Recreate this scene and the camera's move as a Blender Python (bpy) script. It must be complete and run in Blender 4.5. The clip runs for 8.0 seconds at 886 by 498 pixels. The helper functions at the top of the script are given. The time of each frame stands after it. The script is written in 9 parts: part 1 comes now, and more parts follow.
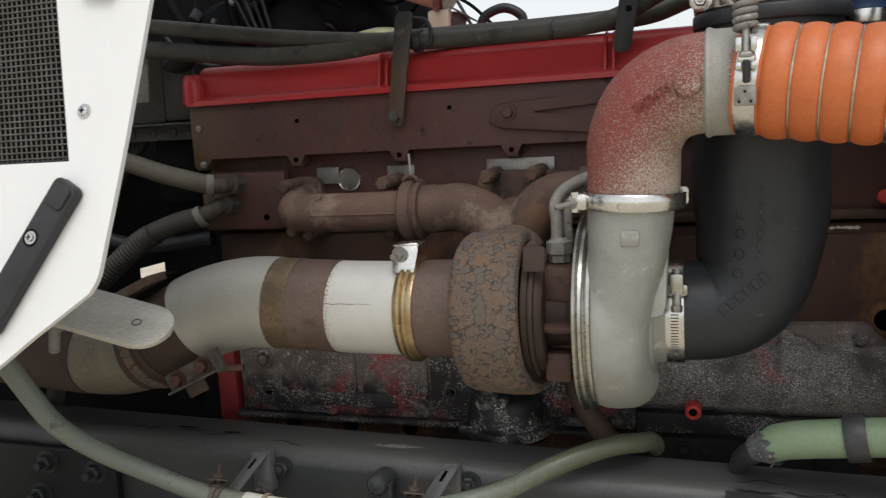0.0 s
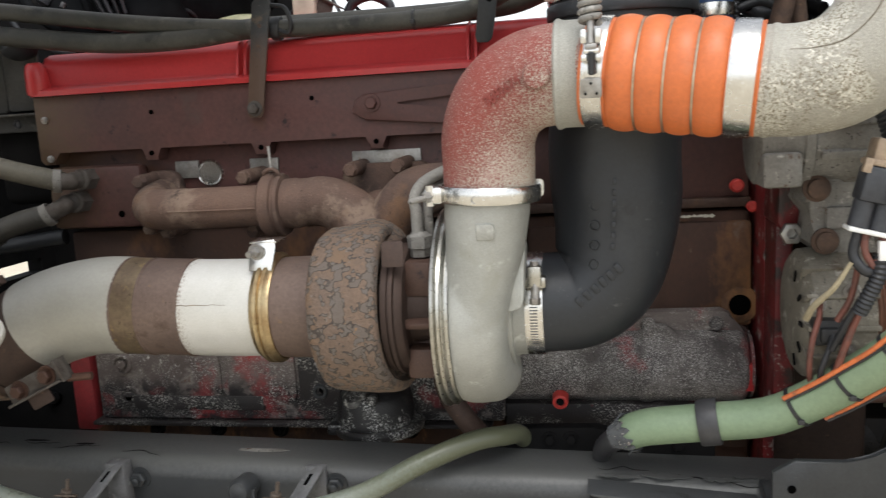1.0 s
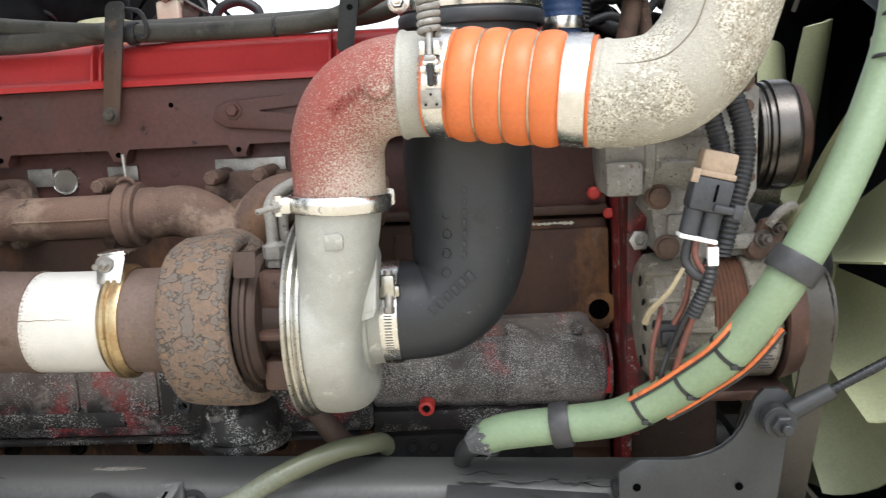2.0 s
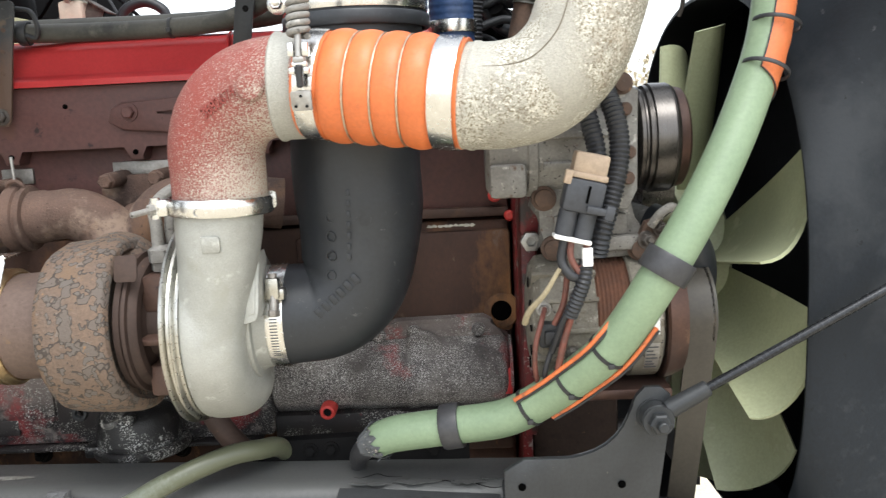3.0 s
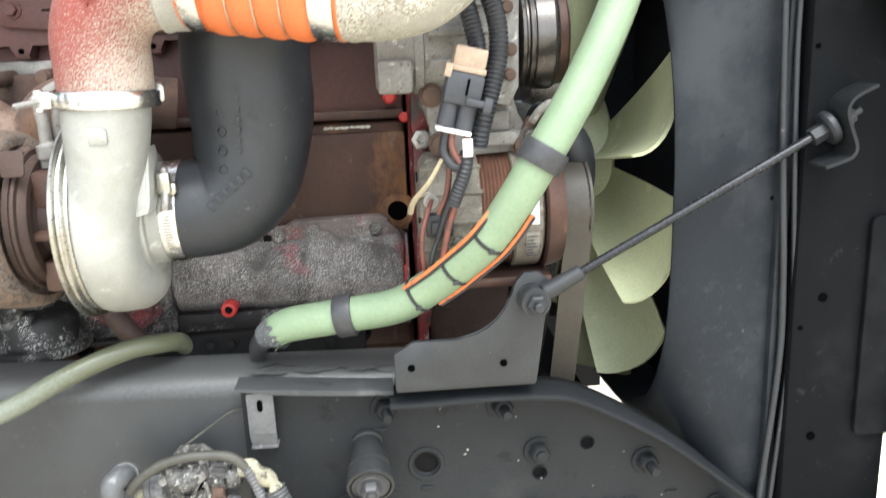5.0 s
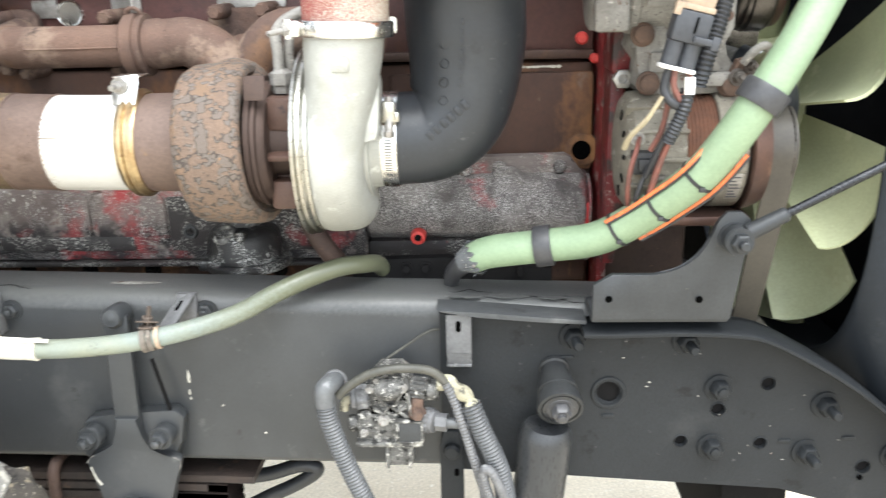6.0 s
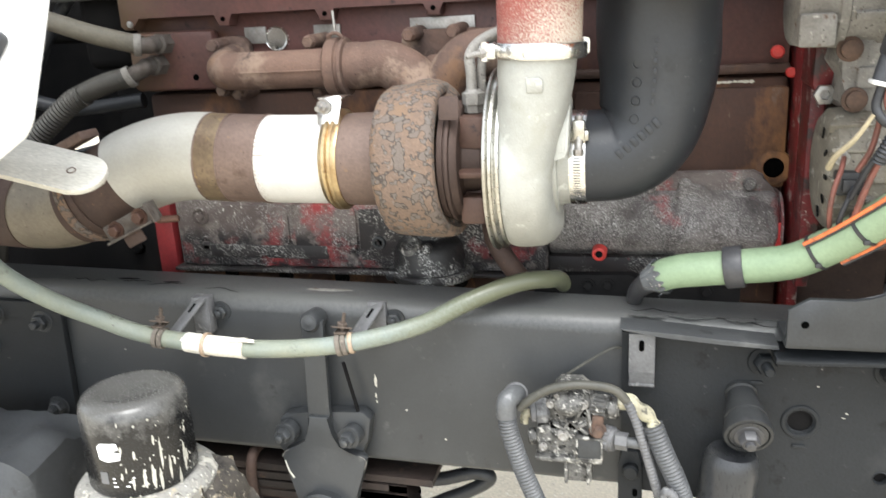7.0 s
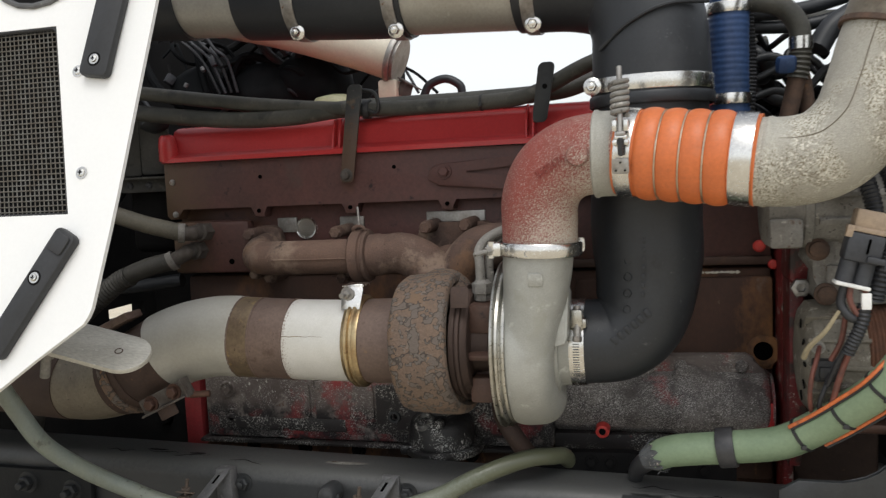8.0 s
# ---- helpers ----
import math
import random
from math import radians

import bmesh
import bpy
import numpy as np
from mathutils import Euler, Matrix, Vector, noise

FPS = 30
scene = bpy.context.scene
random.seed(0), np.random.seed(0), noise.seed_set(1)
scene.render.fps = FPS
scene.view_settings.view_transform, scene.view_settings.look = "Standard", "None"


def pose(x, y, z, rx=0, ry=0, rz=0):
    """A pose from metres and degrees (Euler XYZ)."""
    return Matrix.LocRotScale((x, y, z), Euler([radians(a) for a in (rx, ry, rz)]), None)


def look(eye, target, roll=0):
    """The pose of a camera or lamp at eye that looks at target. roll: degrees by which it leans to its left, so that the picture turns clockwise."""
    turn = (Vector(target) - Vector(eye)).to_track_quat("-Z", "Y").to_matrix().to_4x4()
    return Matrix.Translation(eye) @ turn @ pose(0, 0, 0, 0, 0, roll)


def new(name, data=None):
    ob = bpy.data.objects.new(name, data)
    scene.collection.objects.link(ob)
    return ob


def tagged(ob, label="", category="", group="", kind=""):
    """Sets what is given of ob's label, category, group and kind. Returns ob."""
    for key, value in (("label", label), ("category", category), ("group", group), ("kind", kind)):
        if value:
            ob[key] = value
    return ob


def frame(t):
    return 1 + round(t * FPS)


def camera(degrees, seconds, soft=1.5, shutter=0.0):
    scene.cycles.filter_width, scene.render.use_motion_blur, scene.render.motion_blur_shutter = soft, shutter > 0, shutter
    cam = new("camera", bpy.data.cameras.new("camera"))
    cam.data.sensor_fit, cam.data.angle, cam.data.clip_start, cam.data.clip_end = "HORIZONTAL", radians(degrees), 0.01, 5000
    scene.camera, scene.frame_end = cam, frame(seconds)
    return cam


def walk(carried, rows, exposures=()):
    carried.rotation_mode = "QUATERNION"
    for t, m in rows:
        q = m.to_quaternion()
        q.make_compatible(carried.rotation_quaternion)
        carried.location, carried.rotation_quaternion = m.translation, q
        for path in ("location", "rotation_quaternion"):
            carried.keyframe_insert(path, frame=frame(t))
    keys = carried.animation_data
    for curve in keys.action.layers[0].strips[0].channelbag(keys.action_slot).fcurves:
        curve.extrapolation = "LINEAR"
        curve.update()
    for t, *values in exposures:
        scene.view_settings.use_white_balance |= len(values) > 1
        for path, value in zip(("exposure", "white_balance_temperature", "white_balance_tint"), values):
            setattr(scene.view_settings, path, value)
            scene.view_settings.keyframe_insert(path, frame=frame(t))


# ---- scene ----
cam = camera(56.6, 8.0, soft=1.25, shutter=0.33)
PATH = [
    (0, (0.075, 0.079, 1.476), (-0.52, 1.968, 1.192), -3.2),
    (0.5, (0.086, 0.098, 1.475), (-0.404, 2.013, 1.172), -3.4),
    (1, (0.117, 0.117, 1.477), (-0.241, 2.058, 1.153), -3.3),
    (1.5, (0.146, 0.12, 1.478), (-0.083, 2.08, 1.154), -3.2),
    (1.7, (0.16, 0.122, 1.479), (-0.029, 2.087, 1.156), -3.1),
    (3, (0.272, 0.128, 1.472), (0.226, 2.102, 1.153), -2.8),
    (3.5, (0.318, 0.127, 1.475), (0.315, 2.105, 1.178), -3.4),
    (4, (0.352, 0.116, 1.474), (0.427, 2.093, 1.18), -3.8),
    (4.2, (0.361, 0.11, 1.475), (0.456, 2.086, 1.18), -3.7),
    (5.3, (0.267, 0.061, 1.419), (0.398, 1.976, 0.858), -2.1),
    (5.5, (0.231, 0.05, 1.412), (0.329, 1.965, 0.845), -1.4),
    (6, (0.164, 0.026, 1.428), (0.072, 1.932, 0.826), -1.3),
    (6.5, (0.141, 0.012, 1.438), (-0.161, 1.893, 0.828), -2.2),
    (7, (0.129, 0.005, 1.444), (-0.339, 1.865, 0.877), -3.1),
    (7.5, (0.131, -0.028, 1.483), (-0.4, 1.876, 1.178), -3.1),
    (8, (0.164, -0.09, 1.493), (-0.345, 1.836, 1.314), -2.7),
]
EXPOSURES = [(0.0, 0.32, 6550, 9), (1.5, 1.32, 6400, 9), (3.0, 1.56, 6350, 8), (4.0, 1.62, 6350, 8), (5.5, 2.40, 6200, 7), (6.5, 2.26, 6300, 7), (7.0, 2.10, 6350, 8), (7.5, 1.32, 6500, 9), (8.0, 0.50, 6550, 9)]
walk(cam, [(t, look(eye, target, roll)) for t, eye, target, roll in PATH], EXPOSURES)

# ---- world and sun ----
world = bpy.data.worlds.new("overcast_sky")
scene.world = world
world.use_nodes = True
wn, wl = world.node_tree.nodes, world.node_tree.links
wn.clear()
sky = wn.new("ShaderNodeTexSky")
sky.sky_type = "NISHITA"
sky.sun_disc = False
sky.sun_elevation, sky.sun_rotation = radians(62), radians(163)
sky.air_density, sky.dust_density, sky.ozone_density = 1.0, 2.0, 1.0
soft_sky = wn.new("ShaderNodeHueSaturation")
soft_sky.inputs["Saturation"].default_value = 0.22
wbg = wn.new("ShaderNodeBackground")
wbg.inputs["Strength"].default_value = 0.15
wout = wn.new("ShaderNodeOutputWorld")
wl.new(sky.outputs[0], soft_sky.inputs["Color"])
wl.new(soft_sky.outputs[0], wbg.inputs["Color"])
wl.new(wbg.outputs[0], wout.inputs["Surface"])
sun = new("sun", bpy.data.lights.new("sun", "SUN"))
sun.data.energy, sun.data.angle, sun.data.color = 0.6, radians(30), (1.0, 0.985, 0.96)
sun.matrix_world = look((0.5, -1.6, 3.4), (0, 0, 0))


# ---- materials ----
def mat(name, base, second=None, rough=0.6, metal=0.0, scale=14.0, spots=(), bump=0.15, fine=220.0, contrast=0.25, stretch=(1, 1, 1), ior=1.45, fade=None, under=False):
    """A worn surface: two base tones in large patches, fine grain, any number of spot layers (colour, scale, threshold,
    softness), and a colour blended in along an axis, over or under the spots.
    """
    m = bpy.data.materials.new(name)
    m.use_nodes = True
    n, l = m.node_tree.nodes, m.node_tree.links
    bsdf = n["Principled BSDF"]
    tc = n.new("ShaderNodeTexCoord")
    mp = n.new("ShaderNodeMapping")
    mp.inputs["Scale"].default_value = stretch
    l.new(tc.outputs["Object"], mp.inputs["Vector"])

    def noise_at(s, detail=4.0, roughness=0.6):
        t = n.new("ShaderNodeTexNoise")
        t.inputs["Scale"].default_value, t.inputs["Detail"].default_value, t.inputs["Roughness"].default_value = s, detail, roughness
        l.new(mp.outputs[0], t.inputs["Vector"])
        return t

    def ramp(src, lo, hi):
        r = n.new("ShaderNodeMapRange")
        r.inputs["From Min"].default_value, r.inputs["From Max"].default_value = lo, hi
        l.new(src, r.inputs["Value"])
        return r.outputs[0]

    def mix(fac, a, b):
        x = n.new("ShaderNodeMix")
        x.data_type = "RGBA"
        l.new(fac, x.inputs[0])
        for sock, v in ((x.inputs[6], a), (x.inputs[7], b)):
            if isinstance(v, tuple):
                sock.default_value = v
            else:
                l.new(v, sock)
        return x.outputs[2]

    big, small = noise_at(scale, 5.0), noise_at(fine, 3.0)
    colour = mix(ramp(big.outputs[0], 0.38, 0.62), base, second or tuple(c * 0.75 for c in base[:3]) + (1.0,))
    shade = n.new("ShaderNodeMix")
    shade.data_type, shade.blend_type = "RGBA", "MULTIPLY"
    shade.inputs[0].default_value = contrast
    grey = n.new("ShaderNodeMapRange")
    grey.inputs["From Min"].default_value, grey.inputs["From Max"].default_value = 0.3, 0.7
    grey.inputs["To Min"].default_value, grey.inputs["To Max"].default_value = 0.3, 1.5
    l.new(small.outputs[0], grey.inputs["Value"])
    l.new(colour, shade.inputs[6])
    l.new(grey.outputs[0], shade.inputs[7])
    colour = shade.outputs[2]

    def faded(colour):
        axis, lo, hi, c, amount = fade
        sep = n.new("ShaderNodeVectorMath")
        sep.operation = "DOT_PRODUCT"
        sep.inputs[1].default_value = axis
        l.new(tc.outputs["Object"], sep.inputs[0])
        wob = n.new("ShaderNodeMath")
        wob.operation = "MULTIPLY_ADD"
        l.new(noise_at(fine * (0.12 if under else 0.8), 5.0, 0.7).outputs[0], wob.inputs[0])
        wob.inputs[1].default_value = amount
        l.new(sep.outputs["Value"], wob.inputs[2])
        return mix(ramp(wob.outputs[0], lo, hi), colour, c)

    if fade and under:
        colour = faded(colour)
    for c, s, lo, soft, *kind in spots:
        if kind and kind[0] == "in":
            both = n.new("ShaderNodeMath")
            both.operation = "MULTIPLY"
            l.new(ramp(noise_at(s, 6.0, 0.65).outputs[0], lo, lo + soft), both.inputs[0])
            l.new(ramp(noise_at(kind[1], 4.0, 0.6).outputs[0], kind[2], kind[2] + 0.08), both.inputs[1])
            colour = mix(both.outputs[0], colour, c)
        elif kind:
            src = noise_at(s, 1.2, 0.5).outputs[0]
            if len(kind) > 1:
                colour = mix(ramp(src, lo - 0.004, lo + 0.004), colour, kind[1])
            d = n.new("ShaderNodeMath")
            d.operation = "SUBTRACT"
            l.new(src, d.inputs[0])
            d.inputs[1].default_value = lo
            e = n.new("ShaderNodeMath")
            e.operation = "ABSOLUTE"
            l.new(d.outputs[0], e.inputs[0])
            colour = mix(ramp(e.outputs[0], soft, soft * 0.4), colour, c)
        else:
            colour = mix(ramp(noise_at(s, 6.0, 0.65).outputs[0], lo, lo + soft), colour, c)
    if fade and not under:
        colour = faded(colour)
    l.new(colour, bsdf.inputs["Base Color"])
    rr = n.new("ShaderNodeMapRange")
    rr.inputs["To Min"].default_value, rr.inputs["To Max"].default_value = max(0.02, rough - 0.12), min(1.0, rough + 0.12)
    l.new(small.outputs[0], rr.inputs["Value"])
    l.new(rr.outputs[0], bsdf.inputs["Roughness"])
    bsdf.inputs["Metallic"].default_value = metal
    bsdf.inputs["IOR"].default_value = ior
    if bump:
        bp = n.new("ShaderNodeBump")
        bp.inputs["Strength"].default_value, bp.inputs["Distance"].default_value = bump, 0.002
        l.new(small.outputs[0], bp.inputs["Height"])
        l.new(bp.outputs[0], bsdf.inputs["Normal"])
    return m


def rgb(*v):
    return tuple(v) + (1.0,)


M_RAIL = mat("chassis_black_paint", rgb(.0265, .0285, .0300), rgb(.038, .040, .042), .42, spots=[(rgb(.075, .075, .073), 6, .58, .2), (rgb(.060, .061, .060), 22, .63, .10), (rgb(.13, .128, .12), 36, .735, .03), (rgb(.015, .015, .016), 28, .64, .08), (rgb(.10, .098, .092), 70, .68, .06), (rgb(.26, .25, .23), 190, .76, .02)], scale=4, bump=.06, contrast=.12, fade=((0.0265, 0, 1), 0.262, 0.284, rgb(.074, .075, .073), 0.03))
M_BLACKSTEEL = mat("black_steel", rgb(.021, .0228, .0245), rgb(.031, .0332, .0350), .5, spots=[(rgb(.10, .085, .07), 90, .70, .05)], scale=10)
M_RUST_HEAD = mat("rusty_brown_paint", rgb(.072, .038, .027), rgb(.050, .028, .021), .6, spots=[(rgb(.125, .062, .028), 9, .55, .16), (rgb(.020, .011, .010), 38, .63, .07), (rgb(.085, .060, .050), 9, .60, .15), (rgb(.16, .11, .08), 300, .70, .03)], scale=6, bump=.3)
M_ROCKER = mat("red_brown_primer", rgb(.102, .042, .036), rgb(.072, .034, .029), .55, spots=[(rgb(.10, .045, .026), 14, .60, .14), (rgb(.022, .011, .010), 38, .63, .07), (rgb(.080, .050, .042), 9, .60, .15), (rgb(.16, .11, .08), 300, .70, .03)], scale=6, bump=.25, fine=150, fade=((-1, 0, 0), 0.55, 0.66, rgb(.085, .052, .027), 0.17))
M_PULLEY = mat("worn_pulley_steel", rgb(.105, .097, .090), rgb(.075, .068, .063), .30, .9, spots=[(rgb(.085, .060, .046), 9, .60, .16)], scale=8, bump=.01, contrast=.08, stretch=(6, 1, 1))
M_FITTING = mat("grimy_grey_fitting", rgb(.105, .095, .085), rgb(.065, .052, .044), .62, .3, spots=[(rgb(.16, .14, .12), 60, .62, .1), (rgb(.035, .024, .018), 90, .62, .08)], scale=40, bump=.3)
M_HOSETAN = mat("tan_dusted_hose", rgb(.115, .104, .080), rgb(.080, .072, .056), .65, spots=[(rgb(.16, .145, .11), 30, .58, .12), (rgb(.040, .037, .030), 16, .62, .12)], scale=12, bump=.12)
M_HOSEGREY = mat("grey_dusted_hose", rgb(.062, .058, .050), rgb(.038, .036, .032), .6, spots=[(rgb(.10, .092, .078), 30, .58, .12), (rgb(.020, .019, .017), 16, .62, .12)], scale=12, bump=.12)
M_SHOCK = mat("grimy_gloss_tube", rgb(.020, .021, .023), rgb(.034, .035, .035), .30, spots=[(rgb(.060, .058, .054), 12, .58, .14), (rgb(.010, .010, .011), 26, .60, .1)], scale=9, bump=.1, stretch=(2, 2, 0.4))
M_SHOCKEYE = mat("grimy_black_barrel", rgb(.016, .017, .018), rgb(.026, .027, .027), .5, ior=1.38, spots=[(rgb(.055, .054, .050), 16, .57, .14), (rgb(.008, .008, .009), 30, .60, .1), (rgb(.10, .098, .09), 120, .68, .05)], scale=10, bump=.2)
M_RED = mat("red_enamel", rgb(.49, .043, .043), rgb(.42, .033, .035), .34, spots=[(rgb(.52, .055, .052), 7, .58, .22), (rgb(.24, .018, .020), 10, .66, .14), (rgb(.08, .02, .015), 90, .72, .03)], scale=4, contrast=.12, bump=.05)
M_REDDIRTY = mat("grimy_red_enamel", rgb(.18, .013, .015), rgb(.09, .014, .014), .5, spots=[(rgb(.30, .27, .25), 34, .58, .06), (rgb(.36, .33, .30), 160, .62, .05), (rgb(.028, .015, .013), 20, .53, .1)], scale=12, bump=.25)
M_REDBLACK = mat("blackened_red_flange", rgb(.22, .020, .023), rgb(.12, .014, .016), .55, spots=[(rgb(.20, .014, .018), 22, .62, .08), (rgb(.25, .24, .23), 240, .66, .05)], scale=14, bump=.3)
M_RUST = mat("heavy_rust", rgb(.128, .091, .069), rgb(.148, .101, .072), .85, spots=[(rgb(.155, .100, .062), 9, .54, .16), (rgb(.150, .120, .098), 60, .595, .02), (rgb(.050, .039, .032), 62, .575, .030, "ring", rgb(.114, .093, .078)), (rgb(.056, .044, .036), 105, .60, .034, "ring", rgb(.112, .096, .083)), (rgb(.064, .050, .042), 30, .63, .08), (rgb(.22, .125, .060), 110, .64, .06), (rgb(.030, .022, .018), 240, .63, .05), (rgb(.185, .108, .054), 5, .59, .12)], scale=12, bump=.9, fine=260, fade=((-1, 0, 0), 0.150, 0.186, rgb(.170, .102, .056), 0.09), under=True)
M_MANIFOLD = mat("rusty_cast_iron", rgb(.145, .088, .064), rgb(.070, .045, .037), .82, spots=[(rgb(.22, .155, .115), 15, .53, .12), (rgb(.165, .092, .052), 10, .58, .12), (rgb(.035, .021, .017), 30, .62, .10), (rgb(.018, .011, .010), 190, .65, .04), (rgb(.28, .21, .16), 260, .66, .04)], scale=7, bump=.6, fine=380)
M_ALU = mat("cast_aluminium", rgb(.365, .367, .340), rgb(.30, .302, .275), .52, .35, contrast=.14, spots=[(rgb(.29, .29, .25), 22, .55, .16), (rgb(.47, .468, .44), 40, .60, .10), (rgb(.20, .18, .15), 70, .69, .05), (rgb(.13, .12, .10), 300, .70, .02)], scale=14, bump=.22, fine=520)
M_ALUPITTED = mat("pitted_aluminium", rgb(.39, .375, .325), rgb(.32, .30, .25), .6, .2, spots=[(rgb(.50, .48, .41), 22, .48, .16), (rgb(.62, .59, .51), 300, .53, .05, "in", 10, .44), (rgb(.19, .165, .115), 430, .51, .06, "in", 11, .43), (rgb(.15, .125, .085), 260, .58, .05, "in", 8, .50), (rgb(.22, .165, .105), 6, .60, .14)], scale=7, bump=.5, fine=520)
M_COLLAR = mat("sandy_bare_casting", rgb(.37, .365, .325), rgb(.31, .30, .265), .6, .2, spots=[(rgb(.27, .17, .14), 30, .64, .14), (rgb(.18, .14, .11), 420, .64, .08)], scale=16, bump=.3, fine=560)
M_DUSTYALU = mat("dusty_casting", rgb(.25, .24, .22), rgb(.16, .15, .135), .75, .15, spots=[(rgb(.42, .40, .36), 60, .60, .08), (rgb(.10, .06, .04), 50, .62, .06), (rgb(.05, .045, .04), 170, .62, .04)], scale=18, bump=.4, fine=300)
M_STEEL = mat("bright_steel", rgb(.68, .67, .64), rgb(.60, .59, .56), .24, 1.0, spots=[(rgb(.44, .42, .38), 40, .70, .2)], scale=25, bump=.03, contrast=.1)
M_BANDSTEEL = mat("tarnished_band_steel", rgb(.50, .49, .45), rgb(.40, .385, .34), .30, 1.0, spots=[(rgb(.30, .26, .19), 30, .60, .15)], scale=25, bump=.04, contrast=.12)
M_VOID = mat("unlit_hollow", rgb(.0015, .0015, .0015), rgb(.002, .002, .002), 1.0, ior=1.0, bump=0)
M_STEELWORN = mat("worn_steel", rgb(.36, .35, .33), rgb(.24, .22, .2), .45, .7, spots=[(rgb(.2, .11, .06), 80, .64, .06)], scale=25, bump=.15)
M_RINGWIRE = mat("tarnished_ring_wire", rgb(.62, .56, .44), rgb(.48, .42, .32), .35, .9, scale=40, bump=.03)
M_BRASSY = mat("heat_tinted_steel", rgb(.48, .38, .22), rgb(.34, .23, .12), .33, .9, spots=[(rgb(.16, .09, .05), 50, .64, .08)], scale=30, bump=.06)
M_PIPEBROWN = mat("heat_browned_pipe", rgb(.115, .080, .066), rgb(.15, .105, .085), .55, .3, spots=[(rgb(.060, .036, .027), 18, .57, .12), (rgb(.18, .115, .07), 44, .62, .08), (rgb(.21, .15, .11), 260, .68, .04), (rgb(.03, .018, .014), 160, .66, .04)], scale=10, bump=.16)
M_PIPEDARK = mat("dark_rusted_pipe", rgb(.047, .030, .024), rgb(.070, .044, .034), .7, .2, spots=[(rgb(.03, .018, .014), 24, .58, .12), (rgb(.14, .08, .05), 90, .66, .05)], scale=10, bump=.2)
M_PIPEWHITE = mat("ceramic_coated_pipe", rgb(.60, .59, .56), rgb(.53, .52, .48), .42, .2, spots=[(rgb(.42, .36, .27), 14, .66, .12), (rgb(.26, .17, .10), 220, .72, .03)], scale=9, bump=.05, contrast=.1, fine=480, fade=((1, 0, 0), 0.2400, 0.2230, rgb(.15, .085, .05), 0.09))
M_PIPEGREY = mat("grey_pipe", rgb(.40, .39, .355), rgb(.35, .34, .30), .5, .25, spots=[(rgb(.27, .24, .19), 20, .66, .12)], scale=9, bump=.05, contrast=.1)
M_PIPETAN = mat("straw_tinted_pipe", rgb(.205, .155, .092), rgb(.140, .100, .068), .42, .5, spots=[(rgb(.090, .060, .044), 20, .56, .14), (rgb(.34, .24, .10), 30, .58, .12), (rgb(.05, .03, .022), 140, .64, .05)], scale=16, bump=.1)
M_LEAF = mat("oily_rusted_leaves", rgb(.014, .010, .009), rgb(.026, .017, .013), .75, spots=[(rgb(.012, .009, .008), 9, .52, .12), (rgb(.085, .048, .028), 16, .62, .1), (rgb(.10, .085, .065), 120, .66, .05)], scale=8, bump=.5)
M_TANPIPE = mat("sooty_tan_pipe", rgb(.19, .165, .125), rgb(.14, .12, .09), .52, .25, spots=[(rgb(.07, .05, .035), 14, .56, .15), (rgb(.05, .035, .025), 160, .64, .05), (rgb(.26, .22, .16), 50, .64, .1)], scale=9, bump=.12)
M_ORANGE = mat("orange_silicone", rgb(.605, .160, .048), rgb(.535, .138, .042), .42, spots=[(rgb(.50, .185, .09), 12, .58, .16), (rgb(.38, .12, .05), 40, .66, .1), (rgb(.30, .10, .05), 9, .66, .12)], scale=10, bump=.05, contrast=.14)
M_RUBBER = mat("black_rubber", rgb(.0165, .0185, .0216), rgb(.0220, .0243, .0280), .46, spots=[(rgb(.034, .036, .039), 9, .57, .18), (rgb(.011, .012, .014), 16, .62, .10), (rgb(.085, .086, .086), 60, .63, .06, "in", 6, .50), (rgb(.11, .11, .108), 150, .70, .03)], scale=6, bump=.06)
M_RUBBERGREY = mat("dusty_rubber_hose", rgb(.036, .036, .030), rgb(.066, .063, .052), .55, spots=[(rgb(.10, .095, .078), 30, .60, .12), (rgb(.014, .014, .013), 16, .62, .12)], scale=12, bump=.12)
M_LOOM = mat("black_loom", rgb(.016, .017, .020), rgb(.026, .027, .03), .5, spots=[(rgb(.09, .09, .088), 60, .66, .08)], scale=20, bump=.1)
M_LOOMDUST = mat("dusty_loom", rgb(.125, .125, .127), rgb(.08, .08, .082), .6, spots=[(rgb(.21, .21, .205), 50, .60, .08), (rgb(.04, .04, .04), 40, .64, .06)], scale=20, bump=.15)
M_GREEN = mat("green_silicone", rgb(.198, .264, .165), rgb(.168, .230, .142), .5, spots=[(rgb(.235, .285, .18), 24, .60, .16), (rgb(.10, .13, .08), 60, .70, .08), (rgb(.23, .19, .12), 15, .66, .12)], scale=9, bump=.06, contrast=.14)
M_HOSEGREEN = mat("grey_green_hose", rgb(.165, .192, .172), rgb(.19, .205, .16), .34, spots=[(rgb(.25, .235, .155), 10, .62, .18), (rgb(.035, .033, .024), 22, .60, .05, "in", 7, .53), (rgb(.07, .07, .055), 60, .68, .08), (rgb(.30, .30, .26), 200, .72, .04)], scale=9, bump=.05, contrast=.12, fade=((1, 0, 0), 0.16, 0.34, rgb(.088, .094, .060), 0.26))
M_WHITE = mat("white_fibreglass", rgb(.80, .80, .785), rgb(.775, .775, .76), .34, spots=[(rgb(.45, .44, .41), 130, .77, .02)], scale=3, bump=.008, contrast=.02)
